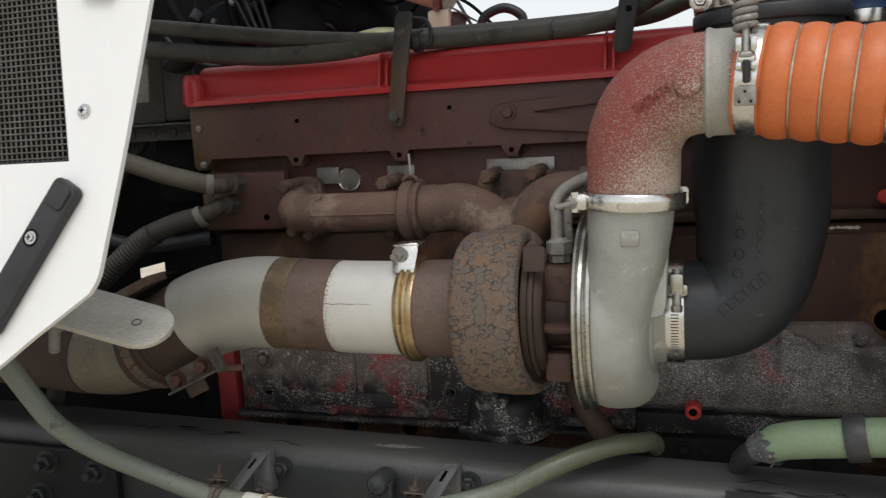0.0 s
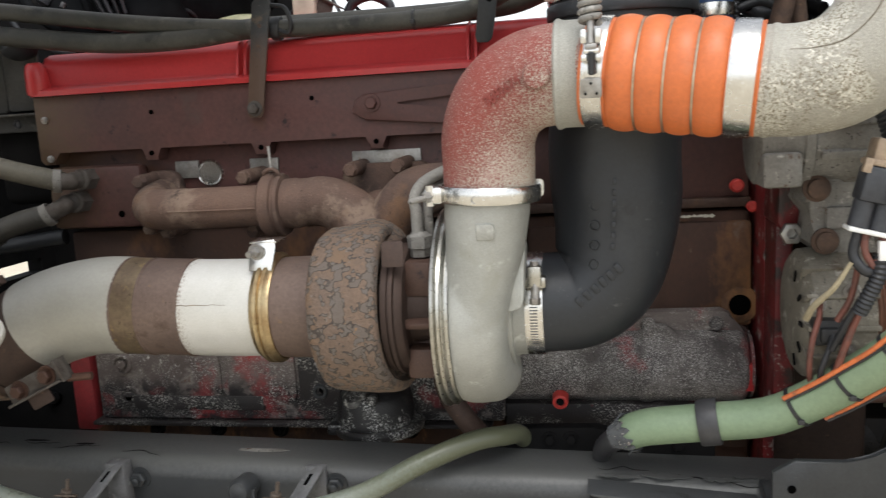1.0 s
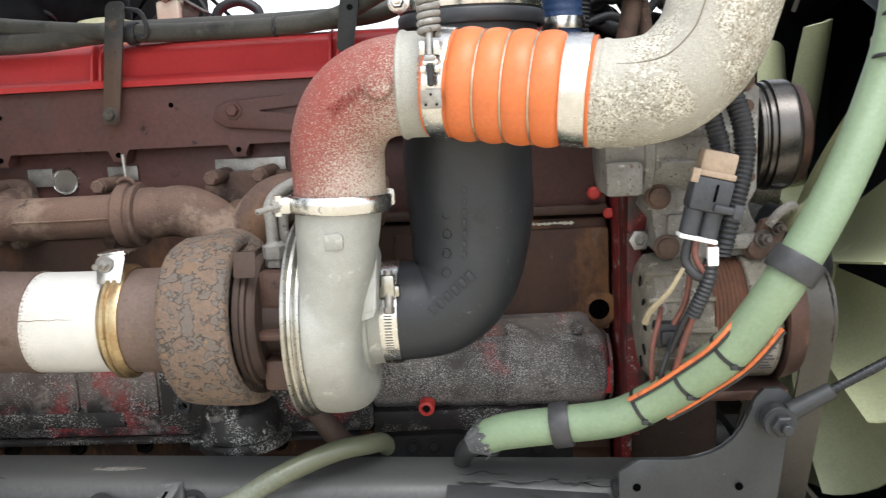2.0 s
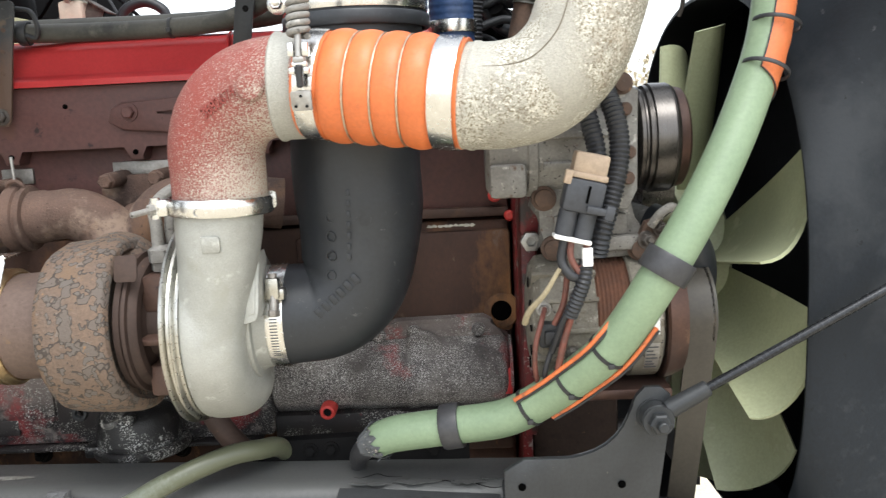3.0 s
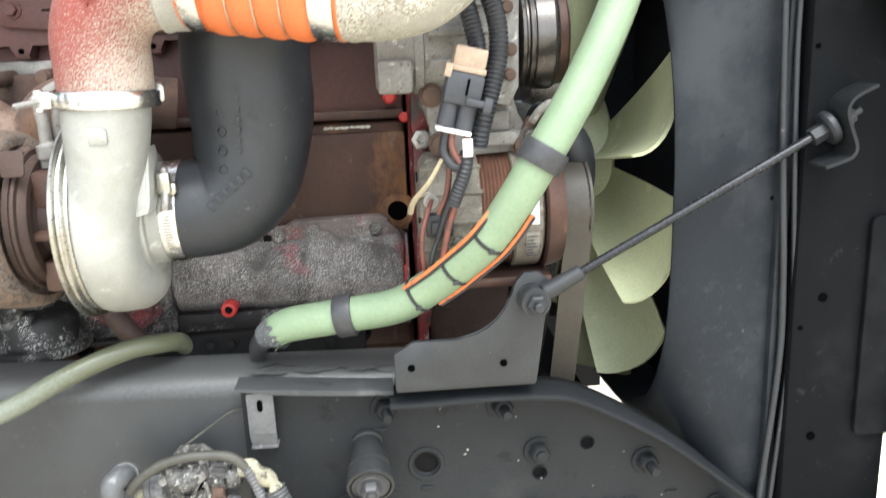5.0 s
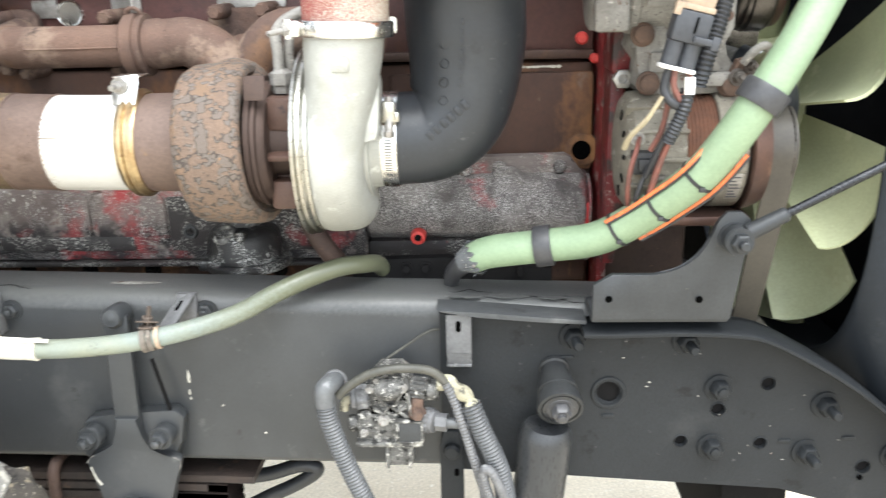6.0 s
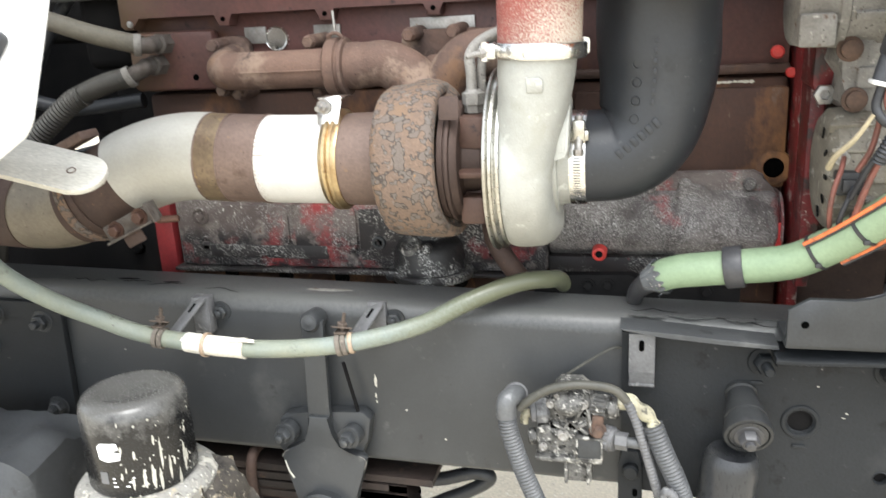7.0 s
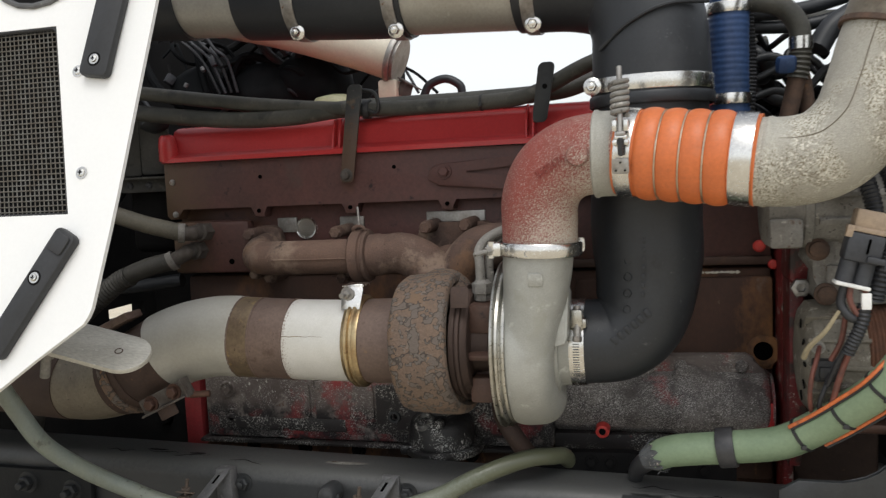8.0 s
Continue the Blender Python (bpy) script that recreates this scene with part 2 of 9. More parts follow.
M_PLASTIC = mat("black_plastic", rgb(.020, .0205, .0215), rgb(.028, .0285, .03), .5, spots=[(rgb(.065, .065, .063), 20, .62, .16), (rgb(.12, .12, .115), 120, .70, .05)], scale=10, bump=.12)
M_SHROUD = mat("dusty_black_plastic", rgb(.0100, .0125, .0160), rgb(.0130, .0160, .0200), .60, ior=1.30, spots=[(rgb(.024, .0265, .030), 7, .58, .22), (rgb(.020, .023, .027), 60, .55, .12, "in", 5, .46), (rgb(.0045, .0050, .0060), 75, .57, .05, "in", 6, .55), (rgb(.028, .031, .035), 3, .54, .12), (rgb(.007, .008, .009), 40, .66, .05), (rgb(.055, .058, .062), 34, .68, .05), (rgb(.15, .15, .14), 240, .77, .02)], scale=5, bump=.14)
M_GUARD = mat("matt_black_guard", rgb(.0030, .0036, .0044), rgb(.0046, .0053, .0062), .75, ior=1.2, spots=[(rgb(.0130, .0140, .0150), 5, .54, .2), (rgb(.022, .023, .024), 22, .62, .1), (rgb(.04, .04, .04), 120, .68, .05)], scale=5, bump=.12)
M_FAN = mat("yellowed_nylon", rgb(.375, .395, .240), rgb(.325, .345, .215), .5, spots=[(rgb(.22, .22, .125), 7, .60, .22), (rgb(.46, .47, .31), 14, .62, .1), (rgb(.16, .155, .095), 60, .70, .08)], scale=6, bump=.05, contrast=.14)
# the base turns near-black towards the bottom, under the flecks
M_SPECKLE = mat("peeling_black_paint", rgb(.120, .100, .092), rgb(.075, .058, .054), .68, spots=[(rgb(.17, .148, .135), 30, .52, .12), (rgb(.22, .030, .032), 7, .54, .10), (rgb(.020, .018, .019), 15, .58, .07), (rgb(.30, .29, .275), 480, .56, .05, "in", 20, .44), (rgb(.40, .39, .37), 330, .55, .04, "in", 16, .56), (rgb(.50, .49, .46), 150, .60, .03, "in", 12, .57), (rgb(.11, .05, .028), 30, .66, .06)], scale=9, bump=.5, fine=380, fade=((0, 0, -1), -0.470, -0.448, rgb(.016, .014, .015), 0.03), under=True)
M_BLACKSPECK = mat("speckled_black_casting", rgb(.011, .011, .012), rgb(.020, .019, .019), .45, spots=[(rgb(.040, .038, .036), 30, .56, .1), (rgb(.42, .42, .40), 420, .53, .04, "in", 26, .50), (rgb(.50, .49, .46), 150, .61, .03, "in", 18, .55)], scale=9, bump=.45, fine=380)
M_SPECKGREY = mat("corroded_grey_casting", rgb(.090, .080, .075), rgb(.048, .043, .042), .55, spots=[(rgb(.17, .155, .146), 8, .50, .14), (rgb(.22, .050, .052), 7, .585, .08), (rgb(.019, .017, .018), 9, .59, .07), (rgb(.014, .013, .013), 380, .585, .04), (rgb(.42, .405, .39), 700, .53, .05, "in", 9, .38), (rgb(.52, .50, .48), 360, .58, .04, "in", 8, .46)], scale=12, bump=.5, fine=380)
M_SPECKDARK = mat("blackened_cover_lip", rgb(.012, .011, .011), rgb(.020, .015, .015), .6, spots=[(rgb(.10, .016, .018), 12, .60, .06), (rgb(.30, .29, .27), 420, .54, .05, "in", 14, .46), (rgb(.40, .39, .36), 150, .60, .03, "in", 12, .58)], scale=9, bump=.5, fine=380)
M_RUSTBROWN = mat("rust_stained_block", rgb(.066, .031, .020), rgb(.034, .018, .013), .78, spots=[(rgb(.155, .072, .030), 5, .53, .12), (rgb(.23, .11, .045), 16, .63, .10), (rgb(.016, .009, .007), 11, .60, .12), (rgb(.12, .085, .065), 30, .64, .08), (rgb(.022, .012, .009), 70, .64, .05), (rgb(.14, .10, .075), 240, .70, .03)], scale=6, bump=.3, stretch=(1, 1, 0.55))
M_PLATERUST = mat("rust_streaked_plate", rgb(.060, .030, .021), rgb(.036, .019, .014), .75, spots=[(rgb(.13, .060, .027), 6, .54, .12), (rgb(.016, .009, .007), 11, .62, .12), (rgb(.12, .085, .065), 30, .66, .08), (rgb(.14, .10, .075), 240, .70, .03)], scale=6, bump=.3, stretch=(1, 1, 0.55), fade=((1, 0, -0.25), 0.435, 0.520, rgb(.20, .095, .036), 0.22), under=True)
# near-black base and low sheen hold the shade of deep recesses and hollows
M_DARK = mat("dark_metal_with_shade", rgb(.0042, .0042, .0046), rgb(.008, .0075, .0075), .8, ior=1.2, spots=[(rgb(.022, .020, .018), 40, .68, .08)], scale=10, bump=.25)
M_PLATE = mat("flat_black_plate", rgb(.0110, .0124, .0138), rgb(.0150, .0166, .0182), .58, ior=1.32, spots=[(rgb(.030, .031, .032), 7, .60, .2), (rgb(.007, .0072, .0080), 26, .62, .08), (rgb(.050, .050, .050), 80, .67, .06), (rgb(.2, .195, .18), 200, .77, .02)], scale=5, bump=.3)
M_GROUND = mat("sandy_yard", rgb(.65, .58, .455), rgb(.57, .50, .385), .95, spots=[(rgb(.28, .24, .19), 30, .62, .08), (rgb(.70, .66, .57), 60, .60, .06), (rgb(.18, .15, .12), 110, .68, .04)], scale=2.2, bump=.6, fine=120)
M_DUSTBLACK = mat("dusty_black_steel", rgb(.033, .035, .037), rgb(.050, .0525, .0545), .6, spots=[(rgb(.082, .084, .084), 14, .58, .16), (rgb(.018, .018, .018), 30, .62, .07), (rgb(.16, .155, .145), 160, .70, .04)], scale=8, bump=.2)
M_PALECRUST = mat("pale_crusted_plastic", rgb(.36, .34, .24), rgb(.22, .20, .14), .75, spots=[(rgb(.46, .44, .35), 60, .57, .06), (rgb(.07, .065, .05), 70, .56, .06)], scale=40, bump=.5)
M_BLUE = mat("blue_silicone", rgb(.024, .056, .145), rgb(.016, .040, .105), .5, spots=[(rgb(.045, .070, .13), 14, .58, .14), (rgb(.010, .018, .04), 20, .62, .1)], scale=12, bump=.1)
M_REDPLUG = mat("red_plastic_plug", rgb(.55, .05, .04), rgb(.45, .04, .035), .5, scale=30, bump=.05)
M_ORANGEWIRE = mat("orange_loom", rgb(.60, .16, .05), rgb(.46, .12, .04), .5, spots=[(rgb(.15, .07, .04), 50, .60, .08), (rgb(.20, .22, .20), 30, .66, .06)], scale=40, bump=.05)
M_SLEEVE = mat("scuffed_orange_sleeve", rgb(.56, .16, .055), rgb(.50, .135, .045), .5, spots=[(rgb(.20, .075, .035), 40, .62, .05, "in", 9, .52), (rgb(.07, .05, .04), 60, .66, .04), (rgb(.62, .24, .11), 14, .60, .1)], scale=12, bump=.1, contrast=.15)
M_DUSTBROWN = mat("brown_dust_on_tape", rgb(.050, .042, .036), rgb(.026, .023, .021), .8, spots=[(rgb(.09, .074, .060), 30, .55, .12), (rgb(.012, .011, .010), 40, .60, .08), (rgb(.14, .12, .10), 140, .66, .05)], scale=20, bump=.5)
M_TAN = mat("tan_plastic", rgb(.36, .27, .19), rgb(.29, .22, .16), .5, spots=[(rgb(.16, .12, .09), 60, .66, .08)], scale=20, bump=.05)
M_GREYPLASTIC = mat("dark_grey_plastic", rgb(.045, .048, .055), rgb(.034, .036, .041), .5, spots=[(rgb(.12, .12, .12), 50, .68, .08)], scale=20, bump=.05)
M_WHITETAPE = mat("white_paper_tape", rgb(.68, .66, .60), rgb(.56, .52, .44), .8, scale=30, bump=.2)
M_BELT = mat("pulley_steel", rgb(.13, .122, .115), rgb(.085, .078, .072), .28, .85, spots=[(rgb(.09, .045, .026), 16, .62, .12)], scale=20, bump=.03, stretch=(4, 1, 1))
M_BROWNSTEEL = mat("brown_pulley_guard", rgb(.085, .045, .032), rgb(.06, .036, .03), .45, .5, spots=[(rgb(.13, .075, .05), 40, .62, .1)], scale=14, bump=.05)
M_BELTBACK = mat("worn_belt_back", rgb(.054, .047, .036), rgb(.042, .036, .028), .5, scale=12, bump=.05)
M_RUSTBOLT = mat("rusty_bolt", rgb(.110, .068, .048), rgb(.075, .050, .039), .8, .2, spots=[(rgb(.17, .10, .06), 90, .62, .08), (rgb(.2, .18, .16), 160, .66, .06)], scale=60, bump=.3)
M_ARM = mat("scuffed_grey_arm", rgb(.52, .505, .45), rgb(.42, .40, .35), .5, .1, spots=[(rgb(.28, .24, .19), 18, .62, .12), (rgb(.64, .625, .57), 90, .64, .06), (rgb(.12, .085, .06), 260, .68, .04)], scale=10, bump=.15, stretch=(0.5, 2, 2))
M_CARTRIDGE = mat("glossy_black_canister", rgb(.0075, .0075, .008), rgb(.012, .012, .012), .25, spots=[(rgb(.035, .035, .034), 12, .62, .14), (rgb(.2, .19, .17), 160, .70, .03)], scale=8, bump=.05, fine=420, fade=((0, 0, 1), 0.150, 0.182, rgb(.085, .083, .078), 0.12), under=True)
M_SPLASH = mat("dried_splashes", rgb(.46, .445, .39), rgb(.34, .33, .28), .8, spots=[(rgb(.20, .19, .16), 90, .60, .08)], scale=40, bump=.1)
M_LABEL = mat("white_label", rgb(.78, .78, .76), rgb(.7, .7, .68), .6, spots=[(rgb(.3, .29, .27), 80, .68, .06)], scale=20, bump=.02, contrast=.08)
M_CRUSTED = mat("crusted_zinc_casting", rgb(.135, .132, .124), rgb(.038, .037, .035), .62, .3, spots=[(rgb(.38, .37, .34), 130, .55, .06), (rgb(.016, .016, .015), 90, .56, .05), (rgb(.30, .29, .25), 30, .60, .1)], scale=50, bump=.7)
M_ALUCRUST = mat("white_crusted_casting", rgb(.27, .262, .24), rgb(.17, .16, .14), .75, .1, spots=[(rgb(.46, .44, .38), 40, .54, .08), (rgb(.40, .34, .22), 22, .60, .10), (rgb(.05, .045, .04), 60, .60, .06), (rgb(.62, .60, .54), 160, .62, .05)], scale=20, bump=.6)
M_MUDCRUST = mat("mud_crusted_casting", rgb(.055, .047, .038), rgb(.030, .027, .024), .85, spots=[(rgb(.20, .17, .12), 50, .56, .08), (rgb(.34, .31, .24), 120, .60, .05), (rgb(.012, .011, .010), 40, .60, .06)], scale=24, bump=.8)
M_CASTNUM = mat("red_cast_lettering", rgb(.235, .050, .040), rgb(.20, .045, .036), .7, scale=40, bump=.2)
M_ALTERNATOR = mat("tan_dusted_alloy", rgb(.235, .215, .175), rgb(.155, .14, .112), .72, .2, spots=[(rgb(.38, .36, .31), 50, .58, .08), (rgb(.10, .075, .05), 26, .60, .08), (rgb(.04, .035, .03), 120, .62, .05)], scale=18, bump=.45, fine=320)
M_HOSEBLUEGREY = mat("blue_grey_conduit", rgb(.088, .090, .092), rgb(.062, .064, .066), .5, spots=[(rgb(.17, .172, .172), 40, .60, .1), (rgb(.05, .05, .052), 30, .64, .08)], scale=16, bump=.1)
M_WIRECOPPER = mat("red_brown_wire", rgb(.17, .060, .044), rgb(.11, .048, .038), .55, scale=40, bump=.05)
M_STRAW = mat("dry_straw_plastic", rgb(.34, .29, .18), rgb(.26, .22, .14), .6, scale=30, bump=.1)
M_COPPER = mat("rusty_windings", rgb(.14, .062, .036), rgb(.09, .045, .03), .7, .3, scale=30, bump=.3, stretch=(1, 1, 1))
M_GREYCLIP = mat("grey_rubber_clamp", rgb(.048, .048, .050), rgb(.034, .034, .037), .42, spots=[(rgb(.14, .13, .12), 40, .66, .1)], scale=20, bump=.1)
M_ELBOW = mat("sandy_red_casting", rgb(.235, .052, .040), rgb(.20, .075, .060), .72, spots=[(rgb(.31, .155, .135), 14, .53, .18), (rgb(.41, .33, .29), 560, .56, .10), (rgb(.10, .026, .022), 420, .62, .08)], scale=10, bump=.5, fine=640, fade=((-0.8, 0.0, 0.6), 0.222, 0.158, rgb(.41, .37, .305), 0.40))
M_PALEPIPE = mat("dull_aluminised_pipe", rgb(.40, .385, .345), rgb(.33, .31, .27), .42, .45, spots=[(rgb(.22, .19, .15), 10, .60, .14), (rgb(.14, .12, .09), 160, .68, .05), (rgb(.48, .46, .42), 40, .62, .1)], scale=7, bump=.08, contrast=.15)
M_WINGGREY = mat("dust_coated_panel", rgb(.075, .072, .064), rgb(.046, .044, .040), .8, spots=[(rgb(.11, .105, .09), 14, .58, .12), (rgb(.018, .017, .016), 20, .60, .1), (rgb(.16, .15, .13), 130, .66, .05)], scale=7, bump=.3)
M_FABRIC = mat("grey_woven_fabric", rgb(.095, .10, .105), rgb(.055, .058, .062), .85, spots=[(rgb(.40, .33, .27), 40, .58, .08), (rgb(.05, .05, .05), 60, .60, .06), (rgb(.5, .47, .42), 160, .62, .05)], scale=40, bump=.6)
M_STRAP = mat("worn_black_strap", rgb(.026, .027, .027), rgb(.040, .040, .039), .55, spots=[(rgb(.10, .075, .050), 40, .60, .08), (rgb(.15, .14, .125), 60, .66, .05), (rgb(.075, .045, .028), 14, .60, .10)], scale=20, bump=.3, fade=((0, 0, -1), -0.10, -0.055, rgb(.085, .050, .034), 0.06))
M_CREAM = mat("cream_painted_pipe", rgb(.62, .57, .46), rgb(.55, .50, .40), .45, spots=[(rgb(.3, .22, .14), 20, .66, .1)], scale=8, bump=.04, contrast=.1)
M_INSUL = mat("olive_cap", rgb(.36, .36, .22), rgb(.30, .30, .18), .5, scale=20, bump=.05)


# ---- builders ----
def link_mesh(name, bm, material, angle=40):
    me = bpy.data.meshes.new(name)
    bmesh.ops.recalc_face_normals(bm, faces=bm.faces[:])
    bm.to_mesh(me)
    bm.free()
    for p in me.polygons:
        p.use_smooth = True
    me.set_sharp_from_angle(angle=radians(angle))
    me.materials.append(material)
    return me


def place(ob):
    """World position of an object from its own and its parents' offsets."""
    v = Vector(ob.location)
    while ob.parent:
        ob = ob.parent
        v += ob.location
    return v


def thing(name, label, category, at=(0, 0, 0), group="", kind=""):
    ob = new(name)
    ob.empty_display_size = 0.05
    ob.location = at
    return tagged(ob, label, category, group, kind)


def part(name, bm, material, parent, label=""):
    """One mesh under a thing or a part; the bmesh is in world metres."""
    off = place(parent)
    bmesh.ops.translate(bm, verts=bm.verts[:], vec=-off)
    ob = new(name, link_mesh(name, bm, material))
    ob.parent = parent
    return tagged(ob, label)


def solo(name, bm, material, label, category, group="", kind=""):
    """A thing that is one mesh."""
    c = sum((v.co for v in bm.verts), Vector()) / max(1, len(bm.verts))
    bmesh.ops.translate(bm, verts=bm.verts[:], vec=-c)
    ob = new(name, link_mesh(name, bm, material))
    ob.location = c
    return tagged(ob, label, category, group, kind)


def frame_of(axis):
    z = Vector(axis).normalized()
    x = z.cross(Vector((0, 0, 1)) if abs(z.z) < 0.9 else Vector((0, 1, 0))).normalized()
    return x, z.cross(x), z


def box(bm, lo, hi, bevel=0.004, m=None, seg=2):
    lo, hi = Vector(lo), Vector(hi)
    r = bmesh.ops.create_cube(bm, size=1.0)
    vs = r["verts"]
    bmesh.ops.scale(bm, verts=vs, vec=hi - lo)
    bmesh.ops.translate(bm, verts=vs, vec=(lo + hi) / 2)
    if bevel:
        es = list({e for v in vs for e in v.link_edges})
        out = bmesh.ops.bevel(bm, geom=es, offset=bevel, segments=seg, affect="EDGES", profile=0.5)
        vs = list({v for f in out["faces"] for v in f.verts} | {v for v in vs if v.is_valid})
    if m is not None:
        bmesh.ops.transform(bm, matrix=m, verts=vs)
    return vs


def lathe(bm, origin, axis, profile, seg=40, wob=0.0):
    """Turn (height, radius) pairs round an axis; a radius of 0 closes the end."""
    x, y, z = frame_of(axis)
    o = Vector(origin)
    rings = []
    for h, r in profile:
        if r <= 1e-6:
            rings.append([bm.verts.new(o + z * h)])
        else:
            ring = []
            for i in range(seg):
                a = 2 * math.pi * i / seg
                rr = r * (1 + wob * noise.noise(Vector((math.cos(a) * 2, math.sin(a) * 2, h * 30))))
                ring.append(bm.verts.new(o + z * h + x * (rr * math.cos(a)) + y * (rr * math.sin(a))))
            rings.append(ring)
    for a, b in zip(rings, rings[1:]):
        if len(a) == 1 and len(b) == 1:
            continue
        for i in range(seg):
            j = (i + 1) % seg
            if len(a) == 1:
                bm.faces.new((a[0], b[j], b[i]))
            elif len(b) == 1:
                bm.faces.new((a[i], a[j], b[0]))
            else:
                bm.faces.new((a[i], a[j], b[j], b[i]))
    return bm


def rod(bm, p0, p1, r, seg=16, r1=None, bev=0.0):
    p0, p1 = Vector(p0), Vector(p1)
    h = (p1 - p0).length
    r1 = r if r1 is None else r1
    b = min(bev, h * 0.4, r * 0.8)
    prof = [(0, 0), (0, r - b), (b, r), (h - b, r1), (h, r1 - b), (h, 0)] if b else [(0, 0), (0, r), (h, r1), (h, 0)]
    return lathe(bm, p0, p1 - p0, prof, seg)


def spline(points, per=10):
    """Catmull-Rom through the points."""
    p = [Vector(q) for q in points]
    p = [p[0] * 2 - p[1]] + p + [p[-1] * 2 - p[-2]]
    out = []
    for i in range(1, len(p) - 2):
        for k in range(per):
            t = k / per
            a, b, c, d = p[i - 1], p[i], p[i + 1], p[i + 2]
            out.append(0.5 * ((2 * b) + (c - a) * t + (2 * a - 5 * b + 4 * c - d) * t * t + (3 * b - a - 3 * c + d) * t ** 3))
    out.append(p[-2])
    return out


def sweep(bm, path, radius, seg=20, closed=True, inner=None):
    """A tube along a list of points; radius is a number or a function of 0..1 along it."""
    n = len(path)
    lens = [0.0]
    for a, b in zip(path, path[1:]):
        lens.append(lens[-1] + (b - a).length)
    rings = []
    x = None
    for i, p in enumerate(path):
        t = (path[min(i + 1, n - 1)] - path[max(i - 1, 0)]).normalized()
        if x is None:
            x = frame_of(t)[0]
        x = (x - t * x.dot(t)).normalized()
        y = t.cross(x)
        r = radius(lens[i] / lens[-1]) if callable(radius) else radius
        rings.append([bm.verts.new(p + x * (r * math.cos(2 * math.pi * k / seg)) + y * (r * math.sin(2 * math.pi * k / seg))) for k in range(seg)])
    for a, b in zip(rings, rings[1:]):
        for k in range(seg):
            j = (k + 1) % seg
            bm.faces.new((a[k], a[j], b[j], b[k]))
    if closed:
        bm.faces.new(rings[0][::-1])
        bm.faces.new(rings[-1])
    return bm


def hose(points, r, per=10, seg=18):
    return sweep(bmesh.new(), spline(points, per), r, seg)


def corrugated(points, r, pitch=0.006, depth=0.12, seg=16):
    """A ribbed loom hose."""
    coarse = spline(points, 24)
    total = sum((b - a).length for a, b in zip(coarse, coarse[1:]))
    count = max(8, int(total / pitch) * 4)
    fine, lens = [], [0.0]
    for a, b in zip(coarse, coarse[1:]):
        lens.append(lens[-1] + (b - a).length)
    k = 0
    for i in range(count + 1):
        d = total * i / count
        while k < len(lens) - 2 and lens[k + 1] < d:
            k += 1
        f = (d - lens[k]) / max(1e-9, lens[k + 1] - lens[k])
        fine.append(coarse[k].lerp(coarse[k + 1], min(1, max(0, f))))
    wave = lambda t: r * (1 - depth * (0.5 - 0.5 * math.cos(2 * math.pi * t * count / 4)))
    return sweep(bmesh.new(), fine, wave, seg)


def slab(bm, outline, to3d, depth, bevel=0.0):
    """A flat plate from a 2D outline; to3d(u, v, w) lays it out, w runs 0..depth."""
    a = [bm.verts.new(to3d(u, v, 0)) for u, v in outline]
    b = [bm.verts.new(to3d(u, v, depth)) for u, v in outline]
    n = len(a)
    fs = [bm.faces.new(a[::-1]), bm.faces.new(b)]
    for i in range(n):
        j = (i + 1) % n
        fs.append(bm.faces.new((a[i], a[j], b[j], b[i])))
    if bevel:
        es = list({e for f in fs[:2] for e in f.edges})
        bmesh.ops.bevel(bm, geom=es, offset=bevel, segments=2, affect="EDGES", profile=0.5)
    return bm


def rounded(x0, z0, x1, z1, r, k=5):
    """A rounded rectangle's outline."""
    out = []
    for cx, cz, a0 in ((x1 - r, z1 - r, 0), (x0 + r, z1 - r, 90), (x0 + r, z0 + r, 180), (x1 - r, z0 + r, 270)):
        for i in range(k + 1):
            a = radians(a0 + 90 * i / k)
            out.append((cx + r * math.cos(a), cz + r * math.sin(a)))
    return out


def facing(y0):
    """Lays an (x, z) outline on a plane of constant y, thickness away from the viewer's side."""
    return lambda u, v, w: Vector((u, y0 + w, v))


def hexbolt(bm, p, axis, r=0.009, h=0.007, washer=True, stud=0.0):
    p, z = Vector(p), Vector(axis).normalized()
    o = 0.0
    if washer:
        lathe(bm, p, z, [(0, 0), (0, r * 1.45), (0.002, r * 1.4), (0.002, 0)], 18)
        o = 0.002
    lathe(bm, p + z * o, z, [(0, 0), (0, r), (h * 0.8, r), (h, r * 0.82), (h, 0)], 6)
    if stud:
        lathe(bm, p + z * (o + h), z, [(0, 0), (0, r * 0.5), (stud * 0.85, r * 0.5), (stud, r * 0.38), (stud, 0)], 12)
    return bm


def band(origin, axis, r, width, thick=0.0016, seg=44):
    """A strap clamp round an axis, centred at origin."""
    w = width / 2
    return lathe(bmesh.new(), origin, axis, [(-w, r), (-w, r + thick), (-w * 0.8, r + thick * 1.3), (w * 0.8, r + thick * 1.3), (w, r + thick), (w, r), (-w, r)], seg)


def writing(text, size, depth, m):
    """Raised lettering as a bmesh, laid out by the matrix m (x along the line, y up, z out)."""
    cu = bpy.data.curves.new("lettering", "FONT")
    cu.body, cu.size, cu.extrude, cu.align_x, cu.align_y = text, size, depth, "CENTER", "CENTER"
    ob = bpy.data.objects.new("lettering", cu)
    me = bpy.data.meshes.new_from_object(ob)
    bm = bmesh.new()
    bm.from_mesh(me)
    bmesh.ops.transform(bm, matrix=m, verts=bm.verts[:])
    bpy.data.objects.remove(ob)
    bpy.data.curves.remove(cu)
    bpy.data.meshes.remove(me)
    return bm


